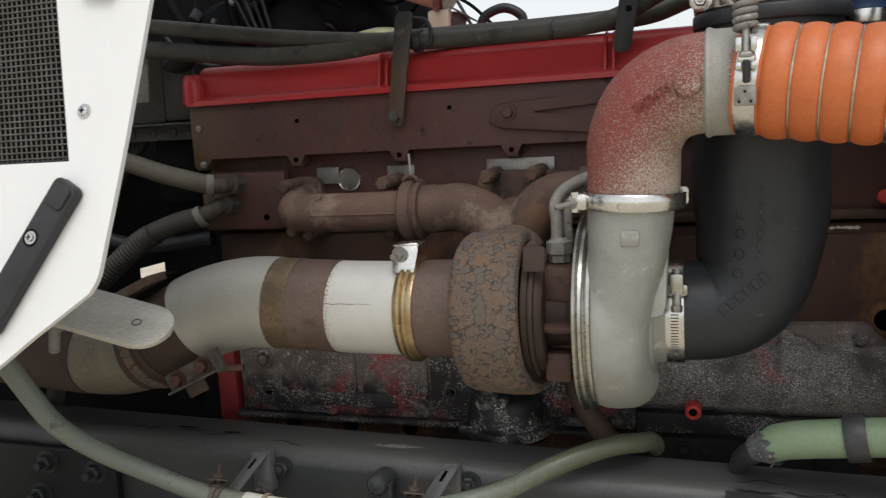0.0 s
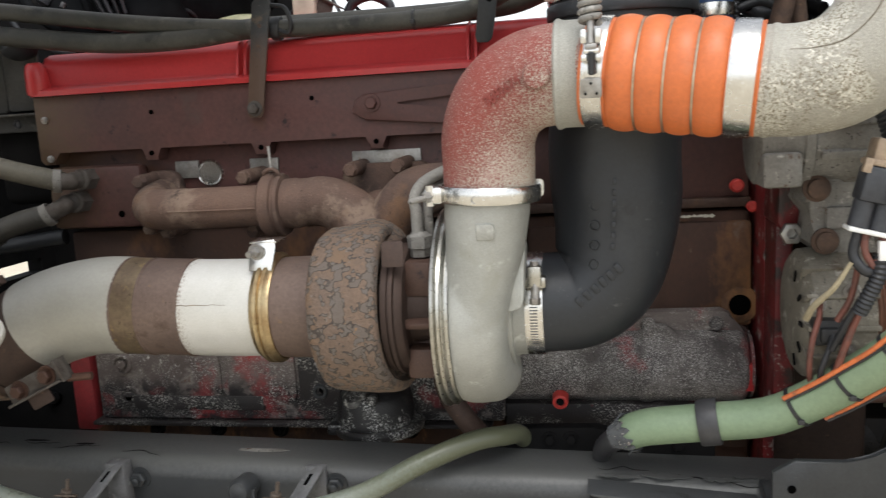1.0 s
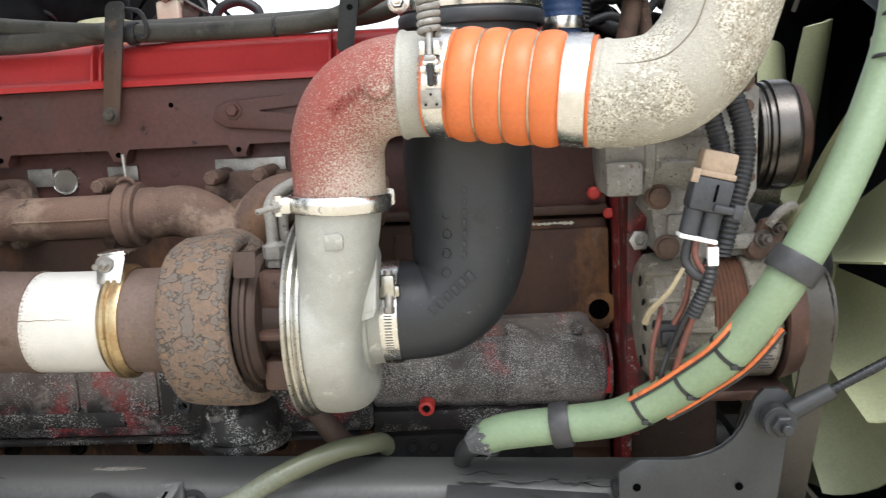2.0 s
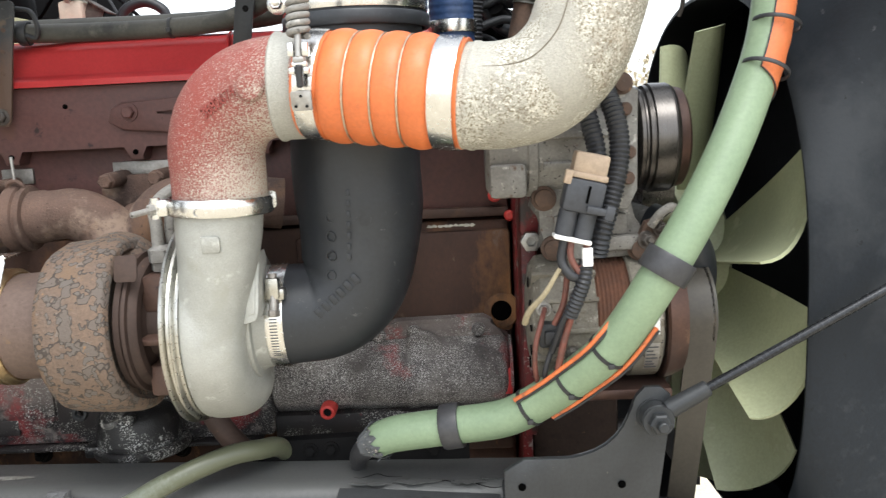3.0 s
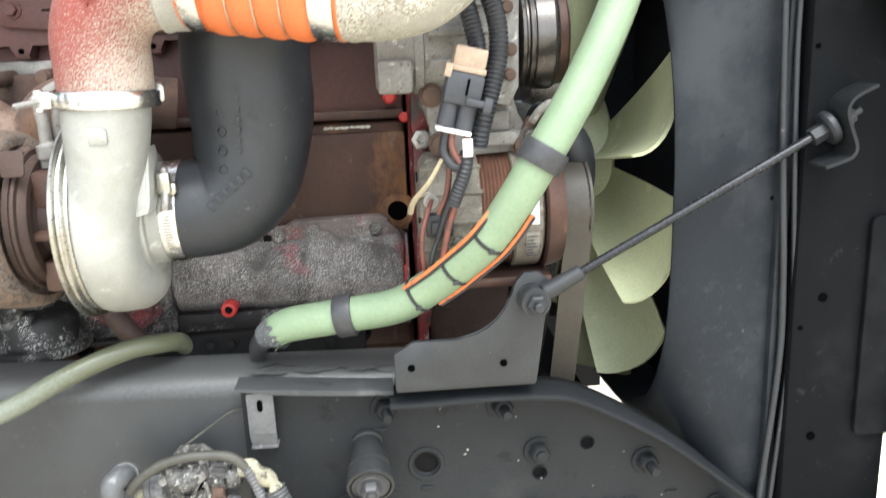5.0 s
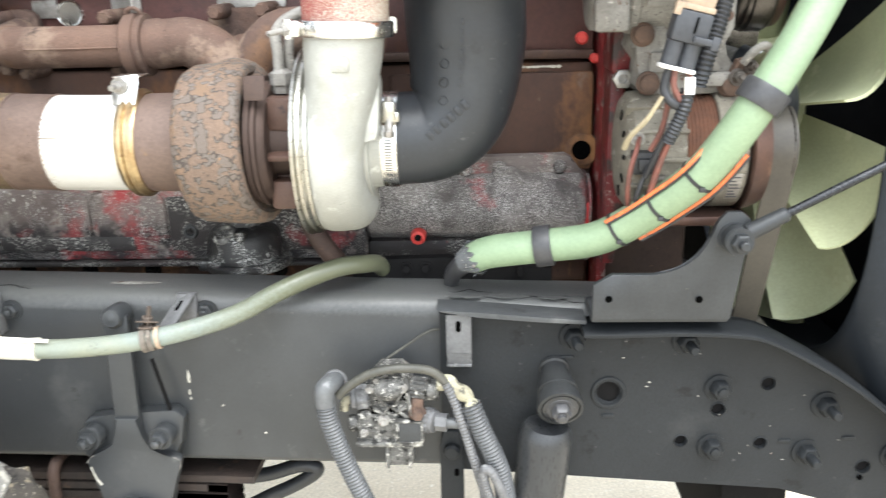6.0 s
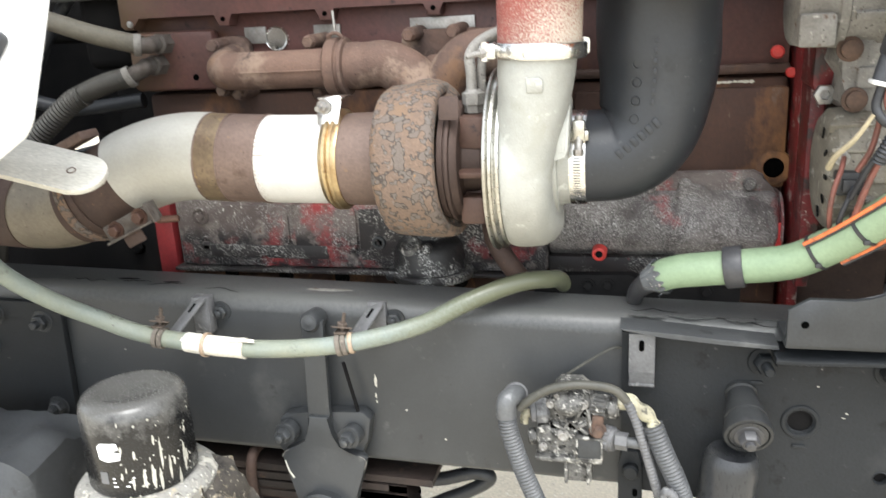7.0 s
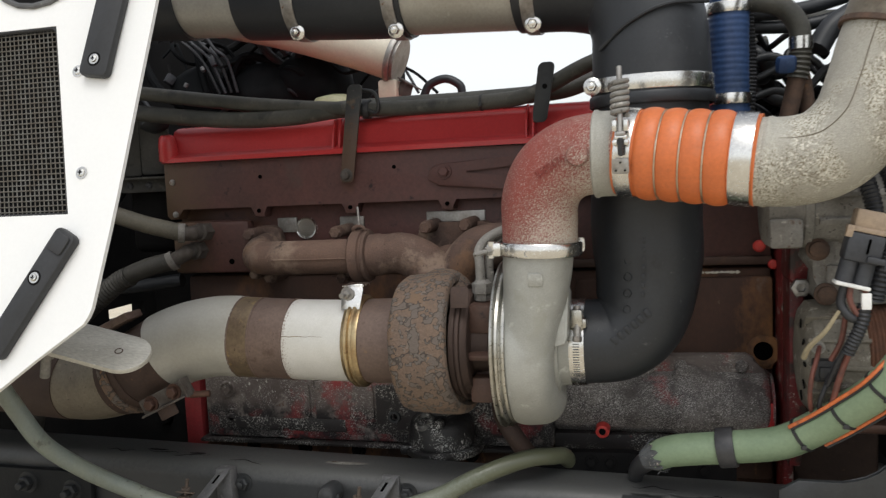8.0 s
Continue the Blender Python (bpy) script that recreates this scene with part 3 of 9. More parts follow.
def phillips(p, axis, r, parent, material):
    """A screw head with a cross recess, one mesh."""
    x, y, z = frame_of(axis)
    bm = lathe(bmesh.new(), p, z, [(0, 0), (0, r * 1.5), (r * 0.12, r * 1.45), (r * 0.15, r), (r * 0.5, r * 0.9), (r * 0.62, r * 0.6), (r * 0.66, 0)], 20)
    part("screw", bm, material, parent)
    bm = bmesh.new()
    m = Matrix((x, y, z)).transposed().to_4x4()
    m.translation = Vector(p)
    for a, b in ((0.55, 0.13), (0.13, 0.55)):
        box(bm, (-r * a, -r * b, r * 0.60), (r * a, r * b, r * 0.72), 0, m)
    part("screw_recess", bm, M_DARK, parent)


def tie(path, t, r, parent, material=None, width=0.004):
    """A cable tie with its head round a hose at a fraction of its path."""
    i = int(t * (len(path) - 1))
    i = min(max(i, 1), len(path) - 2)
    ax = (path[i + 1] - path[i - 1]).normalized()
    bm = lathe(bmesh.new(), path[i], ax, [(-width / 2, r), (-width / 2, r + 0.0012), (width / 2, r + 0.0012), (width / 2, r), (-width / 2, r)], 28)
    x, y, z = frame_of(ax)
    head = path[i] + (Vector((0.1, -1, -0.3)) - ax * ax.dot(Vector((0.1, -1, -0.3)))).normalized() * (r + 0.002)
    box(bm, head - Vector((0.0035, 0.0025, 0.003)), head + Vector((0.0035, 0.0025, 0.003)), 0.0008)
    return part("cable_tie", bm, material or M_PLASTIC, parent, "black cable tie")


# ---- ground and surroundings ----
bm = bmesh.new()
gv = {}
STEPS = [-1500, -300, -80, -25, -10] + [i * 0.5 for i in range(-12, 13)] + [10, 25, 80, 300, 1500]
for i, gx in enumerate(STEPS):
    for j, gy in enumerate(STEPS):
        near = abs(gx) < 8 and abs(gy) < 8
        gv[i, j] = bm.verts.new((gx, gy, 0.02 * noise.noise(Vector((gx, gy, 0))) if near else -0.02))
for i in range(len(STEPS) - 1):
    for j in range(len(STEPS) - 1):
        bm.faces.new((gv[i, j], gv[i + 1, j], gv[i + 1, j + 1], gv[i, j + 1]))
ground = new("ground", link_mesh("ground", bm, M_GROUND))
tagged(ground, "pale dusty sand and gravel yard under the truck", "ground", kind="structure")


# bushes at the far side of the yard; bright haze is painted into their colour
M_BUSH = mat("haze_paled_foliage", rgb(.44, .37, .27), rgb(.33, .30, .20), .9, spots=[(rgb(.52, .45, .36), 3, .56, .1), (rgb(.26, .22, .15), 5, .58, .1)], scale=1.2, bump=0)
bush_rng = random.Random(31)
bm = bmesh.new()
for k in range(5200):
    x, f = bush_rng.uniform(-6, 30), bush_rng.random()
    top = 3.6 + 1.7 * noise.noise(Vector((x * 0.33, 3.0, 0))) + 0.9 * noise.noise(Vector((x * 1.3, 9.0, 0)))
    c = Vector((x, 40 + bush_rng.uniform(-1.2, 1.2), top * f ** 0.7))
    u = Vector((bush_rng.uniform(-1, 1), bush_rng.uniform(-1, 1), bush_rng.uniform(-1, 1))).normalized() * bush_rng.uniform(0.10, 0.26)
    w = u.orthogonal().normalized() * u.length * 0.6
    bm.faces.new([bm.verts.new(c + q) for q in (u, w, -u, -w)])
hedge = new("bush_row", link_mesh("bush_row", bm, M_BUSH))
tagged(hedge, "bushes along the far side of the yard, bright haze put into their pale colour", "bushes", kind="stuff")


# ---- frame rail ----
RAIL_Y = 1.107


def rail_top(x):
    return 1.0150 - 0.0265 * x


def rail_bottom(x):
    return 0.744 - 0.022 * x


frame_rail = thing("frame_rail", "black-painted steel truck chassis rail, chipped and dusty", "frame rail", (0, RAIL_Y, 0.74))
bm = bmesh.new()
xs = [-2.6 + 0.1 * i for i in range(31)] + [0.48]
prof = []
for x in xs:
    zt, zb = rail_top(x), rail_bottom(x)
    ring = [(1.195, zt), (1.195, zt - 0.009), (1.118, zt - 0.009), (1.118, zb + 0.009), (1.195, zb + 0.009), (1.195, zb)]
    for a in range(0, 91, 15):
        ring.append((RAIL_Y + 0.014 - 0.014 * math.sin(radians(a)), zb + 0.014 - 0.014 * math.cos(radians(a))))
    for a in range(0, 91, 15):
        ring.append((RAIL_Y + 0.028 - 0.028 * math.cos(radians(a)), zt - 0.028 + 0.028 * math.sin(radians(a))))
    prof.append([bm.verts.new((x, y, z)) for y, z in ring])
for a, b in zip(prof, prof[1:]):
    for k in range(len(a)):
        j = (k + 1) % len(a)
        bm.faces.new((a[k], a[j], b[j], b[k]))
bm.faces.new(prof[0])
bm.faces.new(prof[-1][::-1])
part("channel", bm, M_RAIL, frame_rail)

# front extension plate with an outward lip that sweeps down
EDGE = spline([(0.105, 0, 0.995), (0.2, 0, 0.990), (0.32, 0, 0.986), (0.42, 0, 0.988), (0.5, 0, 0.985), (0.556, 0, 0.972), (0.66, 0, 0.912), (0.75, 0, 0.840), (0.84, 0, 0.766), (0.95, 0, 0.690), (1.06, 0, 0.650)], 6)
bm = bmesh.new()
outline = [(p.x, p.z) for p in EDGE] + [(1.06, 0.50), (0.92, 0.56), (0.72, 0.68), (0.60, 0.715), (0.105, rail_bottom(0.1) + 0.006)]
HOLES = [(0.345, 0.872, 0.0185), (0.569, 0.886, 0.0095), (0.566, 0.791, 0.009), (0.452, 0.794, 0.009), (0.502, 0.845, 0.010), (0.717, 0.752, 0.010)]
loops = [outline] + [[(hx + hr * math.cos(2 * math.pi * k / 24), hz + hr * math.sin(2 * math.pi * k / 24)) for k in range(24)] for hx, hz, hr in HOLES]
sheets = []
for py in (RAIL_Y - 0.010, RAIL_Y - 0.001):
    edges, rings = [], []
    for lp in loops:
        vs = [bm.verts.new((u, py, v)) for u, v in lp]
        edges += [bm.edges.new((vs[k], vs[(k + 1) % len(vs)])) for k in range(len(vs))]
        rings.append(vs)
    bmesh.ops.triangle_fill(bm, use_beauty=True, use_dissolve=False, edges=edges)
    sheets.append(rings)
for ra_, rb_ in zip(*sheets):
    for k in range(len(ra_)):
        j = (k + 1) % len(ra_)
        bm.faces.new((ra_[k], ra_[j], rb_[j], rb_[k]))
part("front_plate", bm, M_PLATE, frame_rail)
bm = bmesh.new()
rows = []
for p in [q for q in EDGE if q.x > 0.30]:
    rows.append([bm.verts.new((p.x, y, p.z + dz)) for y, dz in ((RAIL_Y + 0.002, 0.0), (1.050, 0.0), (1.046, -0.003), (1.046, -0.007), (1.050, -0.009), (RAIL_Y - 0.003, -0.009))])
for a, b in zip(rows, rows[1:]):
    for k in range(6):
        bm.faces.new((a[k], a[(k + 1) % 6], b[(k + 1) % 6], b[k]))
bm.faces.new(rows[0])
bm.faces.new(rows[-1][::-1])
part("lip", bm, M_PLATE, frame_rail)
# bent shelf strip left of the gusset
bm = bmesh.new()
slab(bm, [(0.103, 1.012), (0.16, 1.008), (0.24, 1.001), (0.306, 0.996), (0.306, 0.990), (0.24, 0.994), (0.16, 1.001), (0.11, 1.008)], facing(1.066), 0.044, 0.001)
part("shelf_strip", bm, M_DUSTBLACK, frame_rail, "bent black steel strip with a chipped edge")

BOLT_AT = [(0.293, 0.960, 1), (0.450, 0.953, 1), (0.500, 0.880, 0), (0.496, 0.785, 0), (0.652, 0.853, 1), (0.632, 0.777, 1), (0.758, 0.772, 1)]
for x, z, long in BOLT_AT:
    bm = hexbolt(bmesh.new(), (x, RAIL_Y - 0.010, z), (0.10, -1, -0.02), 0.0145, 0.015, True, 0.020 if long else 0.004)
    part("bolt", bm, M_PLATE, frame_rail)
for x, z, r in HOLES:
    bm = lathe(bmesh.new(), (x, RAIL_Y - 0.0115, z), (0, 1, 0), [(0.0012, r * 1.16), (0.0002, r * 1.10), (0.0, r * 1.04), (0.0012, r * 0.99), (0.008, r * 0.97)], 28)
    part("hole_rim", bm, M_PLATE, frame_rail)
    part("hole", rod(bmesh.new(), (x, RAIL_Y - 0.0030, z), (x, RAIL_Y - 0.0012, z), r * 1.05, 24), M_DARK, frame_rail)
big_ring = lathe(bmesh.new(), (0.345, RAIL_Y - 0.0108, 0.872), (0, -1, 0), [(0, 0.0255), (0.0015, 0.0245), (0.002, 0.0225), (0.0015, 0.0198), (0.0, 0.0188), (-0.006, 0.0185)], 36)
part("threaded_ring", big_ring, M_PLATE, frame_rail)
threads = [Vector((0.345 + 0.0178 * math.cos(k * 0.4), RAIL_Y - 0.0095 + 0.0007 * k * 0.16, 0.872 + 0.0178 * math.sin(k * 0.4))) for k in range(60)]
part("thread", sweep(bmesh.new(), threads, 0.0011, 6), M_PLATE, frame_rail)
for x, z in ((0.285, 0.928), (0.345, 0.835), (0.300, 0.838), (0.600, 0.795), (0.690, 0.800)):
    part("weld_spatter", slab(bmesh.new(), rounded(x - 0.009, z - 0.003, x + 0.009, z + 0.003, 0.0028, 3), facing(RAIL_Y - 0.0125), 0.003, 0.001), M_PLATE, frame_rail)
part("slot", rod(bmesh.new(), (0.714, RAIL_Y - 0.0125, 0.735), (0.714, RAIL_Y - 0.0105, 0.735), 0.004, 12), M_VOID, frame_rail)
# chipped paint and a cracked coat along the top flange
rng = random.Random(4)


def paint_chip(cx, cy, cz, w, h, flat):
    """A thin ragged flake of paint; flat ones lie on the flange, the others on the web."""
    pts = []
    for k in range(14):
        a = 2 * math.pi * k / 14
        f = rng.uniform(0.55, 1.0)
        pts.append((w * f * math.cos(a), h * f * math.sin(a)))
    if flat:
        return slab(bmesh.new(), pts, lambda u, v, d: Vector((cx + u, cy + v, cz + d)), 0.0007)
    return slab(bmesh.new(), pts, lambda u, v, d: Vector((cx + u, cy - d, cz + v)), 0.0007)


for cx, cy, w, h in ((-0.345, 1.150, 0.055, 0.008), (-0.62, 1.145, 0.018, 0.003), (-0.70, 1.15, 0.025, 0.003)):
    part("paint_chip", paint_chip(cx, cy, rail_top(cx) + 0.0003, w, h, True), M_DUSTYALU if cx == -0.345 else M_DARK, frame_rail)
for cx, cz, w, h in ((-0.267, 0.893, 0.003, 0.013), (-0.268, 0.868, 0.0018, 0.006), (-0.267, 0.858, 0.0014, 0.003), (-0.22, 0.846, 0.002, 0.002), (-0.70, 0.925, 0.003, 0.0015), (-0.16, 0.80, 0.002, 0.002)):
    part("paint_spot", paint_chip(cx, RAIL_Y - 0.0003, cz, w, h, False), M_SPLASH, frame_rail)
for k in range(22):
    x, z = rng.uniform(0.36, 0.72), rng.uniform(0.755, 0.96)
    if z < 0.98 - max(0, x - 0.5) * 0.75:
        part("paint_spot", paint_chip(x, RAIL_Y - 0.0103, z, rng.uniform(0.0008, 0.0026), rng.uniform(0.0008, 0.0016), False), M_SPLASH if k % 7 == 0 else M_DUSTYALU, frame_rail)

# radiator support gusset
gusset = thing("support_gusset", "black steel gusset plate bolted on the chassis rail", "bracket", (0.39, 1.02, 1.01))
bm = bmesh.new()
def gus(x, z):
    return 0.330 + (x - 0.326) * 1.03, 1.038 + (z - 1.043) * 0.988


arc = [(0.381 + 0.072 * math.sin(radians(a)), 1.148 - 0.072 * math.cos(radians(a))) for a in range(0, 86, 12)]
outline = [(0.306, 1.022), (0.306, 1.062), (0.330, 1.077)] + arc + [(0.457, 1.150), (0.466, 1.160), (0.484, 1.160), (0.495, 1.150), (0.496, 1.135), (0.480, 1.022)]
slab(bm, [gus(u, v) if v > 1.03 else (gus(u, v)[0], 1.0085) for u, v in outline], facing(1.038), 0.009, 0.0015)
part("plate", bm, M_BLACKSTEEL, gusset)
bm = bmesh.new()
box(bm, (0.310, 1.048, 1.000), (0.490, 1.120, 1.012), 0.003)
part("foot", bm, M_BLACKSTEEL, gusset)
for x, z in ((0.330, 1.038), (0.4465, 1.037)):
    part("hole", rod(bmesh.new(), (x, 1.0365, z), (x, 1.0375, z), 0.0047, 16), M_VOID, gusset)
part("bolt", hexbolt(bmesh.new(), (0.484, 1.038, 1.121), (0.05, -1, 0), 0.0138, 0.010, True, 0.008), M_BLACKSTEEL, gusset)

# cross member between the rails below the fan
bm = bmesh.new()
box(bm, (0.55, 1.20, 0.46), (0.66, 2.02, 0.80), 0.012)
solo("cross_member", bm, M_DARK, "dark steel cross member between the chassis rails", "cross member")
for cx, cy, w, h in ((0.14, 1.118, 0.030, 0.006), (0.20, 1.124, 0.034, 0.010), (0.265, 1.121, 0.026, 0.008), (0.30, 1.132, 0.022, 0.007)):
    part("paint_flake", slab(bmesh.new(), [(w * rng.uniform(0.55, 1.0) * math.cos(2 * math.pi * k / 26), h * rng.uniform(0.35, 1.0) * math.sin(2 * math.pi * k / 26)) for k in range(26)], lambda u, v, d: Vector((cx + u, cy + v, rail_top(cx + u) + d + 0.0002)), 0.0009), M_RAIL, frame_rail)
# cracks in the paint of the top flange
crack_rng = random.Random(9)
for cx in (-0.80, -0.72, -0.66, -0.55, 0.115, 0.205, 0.25):
    pts, cy = [], 1.125 + crack_rng.uniform(0, 0.04)
    for k in range(7):
        x = cx + 0.011 * k
        cy += crack_rng.uniform(-0.008, 0.008)
        pts.append((x, cy, rail_top(x) + 0.0002))
    part("paint_crack", hose(pts, lambda t: 0.00055 * (0.2 + math.sin(math.pi * t)), 3, 6), M_DARK, frame_rail)

ledge = thing("engine_bracket", "dark oily steel bracket bolted along the inside of the rail", "bracket", (0.1, 1.2, 1.0))
bm = slab(bmesh.new(), [(-0.03, 0.985), (-0.03, 1.030), (0.0, 1.043), (0.115, 1.046), (0.15, 1.036), (0.27, 1.030), (0.27, 0.985)], facing(1.194), 0.02, 0.002)
part("plate", bm, M_DARK, ledge)
for x, z in ((0.052, 1.029), (0.081, 1.030), (0.222, 1.024)):
    part("bolt", hexbolt(bmesh.new(), (x, 1.194, z), (0, -1, 0), 0.0075, 0.006, True), M_DARK, ledge)
# ---- engine ----
engine_block = thing("engine_block", "rust-stained brown diesel engine block", "engine", (-0.2, 1.4, 0.6))
bm = bmesh.new()
box(bm, (-0.755, 1.368, 0.62), (0.345, 1.80, 1.316), 0.010)
part("block", bm, M_RUSTBROWN, engine_block)
bm = bmesh.new()
box(bm, (-0.70, 1.44, 0.42), (-0.34, 1.75, 0.618), 0.03, seg=3)
part("oil_pan", bm, M_DARK, engine_block)
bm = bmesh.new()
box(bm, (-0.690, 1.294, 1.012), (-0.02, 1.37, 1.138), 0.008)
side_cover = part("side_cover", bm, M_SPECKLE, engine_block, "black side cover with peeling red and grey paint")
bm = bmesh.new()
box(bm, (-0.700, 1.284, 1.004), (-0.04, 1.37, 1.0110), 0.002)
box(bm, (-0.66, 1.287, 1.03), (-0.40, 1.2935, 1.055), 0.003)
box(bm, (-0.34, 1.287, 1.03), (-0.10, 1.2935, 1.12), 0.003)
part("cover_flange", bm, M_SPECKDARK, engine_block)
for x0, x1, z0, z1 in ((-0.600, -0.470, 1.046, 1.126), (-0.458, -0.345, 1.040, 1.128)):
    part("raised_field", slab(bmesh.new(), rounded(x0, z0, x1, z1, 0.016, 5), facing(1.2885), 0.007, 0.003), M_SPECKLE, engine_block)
for x, z in ((-0.640, 1.105), (-0.632, 1.052), (-0.520, 1.03), (-0.300, 1.065), (-0.110, 1.045), (-0.45, 1.118)):
    bm = lathe(bmesh.new(), (x, 1.294, z), (0, -1, 0), [(0, 0.017), (0.003, 0.0165), (0.004, 0.0145), (0.003, 0.0125), (0.001, 0.012), (0.001, 0.009)], 24)
    hexbolt(bm, (x, 1.293, z), (0, -1, 0), 0.0085, 0.006, False)
    part("cover_bolt", bm, M_SPECKLE, engine_block)
prof = [(0, 0), (0, 0.051), (0.004, 0.055), (0.10, 0.0555), (0.11, 0.054), (0.12, 0.0555), (0.20, 0.056), (0.204, 0.059), (0.216, 0.059), (0.22, 0.0565), (0.342, 0.0565), (0.350, 0.052), (0.355, 0.043), (0.355, 0)]
bm = lathe(bmesh.new(), (-0.02, 1.347, 1.088), (1, 0, 0), prof, 48, 0.03)
cooler = part("oil_cooler", bm, M_SPECKGREY, engine_block, "corroded grey oil cooler housing")
bm = lathe(bmesh.new(), (0.336, 1.347, 1.088), (1, 0, 0), [(0, 0.03), (0, 0.050), (0.004, 0.049), (0.004, 0)], 36)
part("end_cap", bm, M_SPECKGREY, cooler)
bm = slab(bmesh.new(), [(0.085, 1.128), (0.085, 1.146), (0.110, 1.158), (0.150, 1.161), (0.165, 1.170), (0.300, 1.172), (0.312, 1.166), (0.318, 1.150), (0.336, 1.140), (0.336, 1.120), (0.085, 1.120)], facing(1.334), 0.03, 0.004)
part("upper_ledge", bm, M_SPECKLE, cooler, "speckled ledge over the oil cooler")
part("cast_hump", lathe(bmesh.new(), (0.208, 1.318, 1.128), (0, -1, 0.5), [(0, 0.030), (0.004, 0.029), (0.008, 0.025), (0.010, 0.021), (0.008, 0.018), (0.005, 0.010), (0.004, 0)], 28), M_SPECKGREY, cooler)
part("port_hollow", rod(bmesh.new(), (0.124, 1.3345, 1.1450), (0.124, 1.3325, 1.1455), 0.0068, 16), M_DARK, cooler)
part("port_rim", lathe(bmesh.new(), (0.124, 1.3335, 1.1452), (0, -1, 0), [(0, 0.0075), (0.003, 0.0080), (0.004, 0.0105), (0.002, 0.0125), (0, 0.013)], 20), M_SPECKLE, cooler)
bm = bmesh.new()
box(bm, (0.326, 1.300, 1.060), (0.338, 1.36, 1.100), 0.002)
part("end_strip", bm, M_RED, cooler, "red strip at the cooler's end")
for x, z in ((0.195, 1.152), (0.292, 1.153), (0.142, 1.148)):
    part("boss", rod(bmesh.new(), (x, 1.340, z), (x - 0.001, 1.325, z + 0.001), 0.0105, 18, bev=0.003), M_SPECKGREY, cooler)
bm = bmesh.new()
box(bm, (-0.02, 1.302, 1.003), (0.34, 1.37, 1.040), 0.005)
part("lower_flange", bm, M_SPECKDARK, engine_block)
bm = lathe(bmesh.new(), (0.064, 1.276, 1.051), (0, 1, 0), [(0.012, 0.0), (0.012, 0.0055), (0.001, 0.0062), (0, 0.0075), (0.001, 0.0105), (0.006, 0.0120), (0.04, 0.0120)], 24)
red_plug = part("plug", bm, M_REDPLUG, engine_block, "red plastic plug")
part("plug_bore", rod(bmesh.new(), (0.064, 1.2810, 1.051), (0.064, 1.2790, 1.051), 0.0056, 14), M_DARK, red_plug)
bm = lathe(bmesh.new(), (-0.305, 1.282, 1.063), (0, 1, 0), [(0.006, 0.0), (0.006, 0.005), (0.0, 0.007), (0, 0.011), (0.006, 0.0125), (0.02, 0.0125)], 20)
part("plug", bm, M_BLACKSTEEL, engine_block)
for x, z, r in ((0.324, 1.351, 0.010), (0.345, 1.320, 0.008)):
    part("plug", rod(bmesh.new(), (x, 1.365, z), (x, 1.352, z), r, 18, bev=0.003), M_REDPLUG, engine_block)
bm = bmesh.new()
box(bm, (-0.738, 1.296, 0.99), (-0.700, 1.5, 1.13), 0.006)
part("end_flange", bm, M_REDBLACK, engine_block, "blackened red flange")
# boss round the dark bore, and the web with a chalky deposit
BORE_X, BORE_Z = 0.328, 1.1745
bm = lathe(bmesh.new(), (BORE_X, 1.3545, BORE_Z), (0, 1, 0), [(0.004, 0.029), (0.0, 0.026), (-0.001, 0.0165), (0.001, 0.0152)], 28)
part("bore_rim", bm, M_PLATERUST, engine_block)
part("bore", rod(bmesh.new(), (BORE_X, 1.3540, BORE_Z), (BORE_X, 1.3555, BORE_Z), 0.0156, 24), M_VOID, engine_block)
bm = bmesh.new()
box(bm, (0.02, 1.356, 1.142), (0.345, 1.3685, 1.300), 0.006)
part("side_plate", bm, M_PLATERUST, engine_block)
for k in range(9):
    cx = 0.225 + 0.008 * k
    part("deposit", slab(bmesh.new(), [(cx + 0.006 * math.cos(a) * rng.uniform(0.5, 1), 1.3085 + 0.0026 * math.sin(a) * rng.uniform(0.4, 1.2)) for a in [i * math.pi / 5 for i in range(10)]], facing(1.3545), 0.002), M_SPLASH, engine_block)
# stepped lower skirt with nuts
bm = bmesh.new()
box(bm, (-0.70, 1.345, 0.955), (0.34, 1.372, 1.000), 0.006)
part("skirt", bm, M_RUSTBROWN, engine_block)
for k in range(9):
    part("nut", hexbolt(bmesh.new(), (-0.62 + 0.11 * k, 1.345, 0.978), (0, -1, 0), 0.010, 0.010, True, 0.008), M_DARK, engine_block)

cylinder_head = thing("cylinder_head", "rusty brown cast-iron cylinder head", "engine part", (-0.2, 1.4, 1.32))
bm = bmesh.new()
box(bm, (-0.765, 1.375, 1.319), (0.345, 1.78, 1.450), 0.006)
box(bm, (-0.768, 1.345, 1.322), (-0.600, 1.376, 1.425), 0.010)
part("casting", bm, M_ROCKER, cylinder_head)
bm = bmesh.new()
box(bm, (-0.60, 1.362, 1.319), (0.345, 1.3755, 1.334), 0.004)
part("deck_lip", bm, M_RUST_HEAD, cylinder_head)
for x, z, w, h in ((-0.530, 1.411, 0.020, 0.014), (-0.397, 1.412, 0.024, 0.0115), (-0.195, 1.413, 0.055, 0.014)):
    bm = bmesh.new()
    box(bm, (x - w, 1.3685, z - h), (x + w, 1.3745, z + h), 0.001)
    part("gasket", bm, M_STEELWORN, cylinder_head, "bright metal manifold gasket edge")
bm = lathe(bmesh.new(), (-0.492, 1.376, 1.404), (0, -1, 0), [(0, 0.0225), (0.004, 0.0222), (0.006, 0.0205), (0.0055, 0.019), (0.003, 0.0175), (0.002, 0.008), (0.002, 0)], 36)
part("core_plug", bm, M_STEEL, cylinder_head, "bright steel core plug")
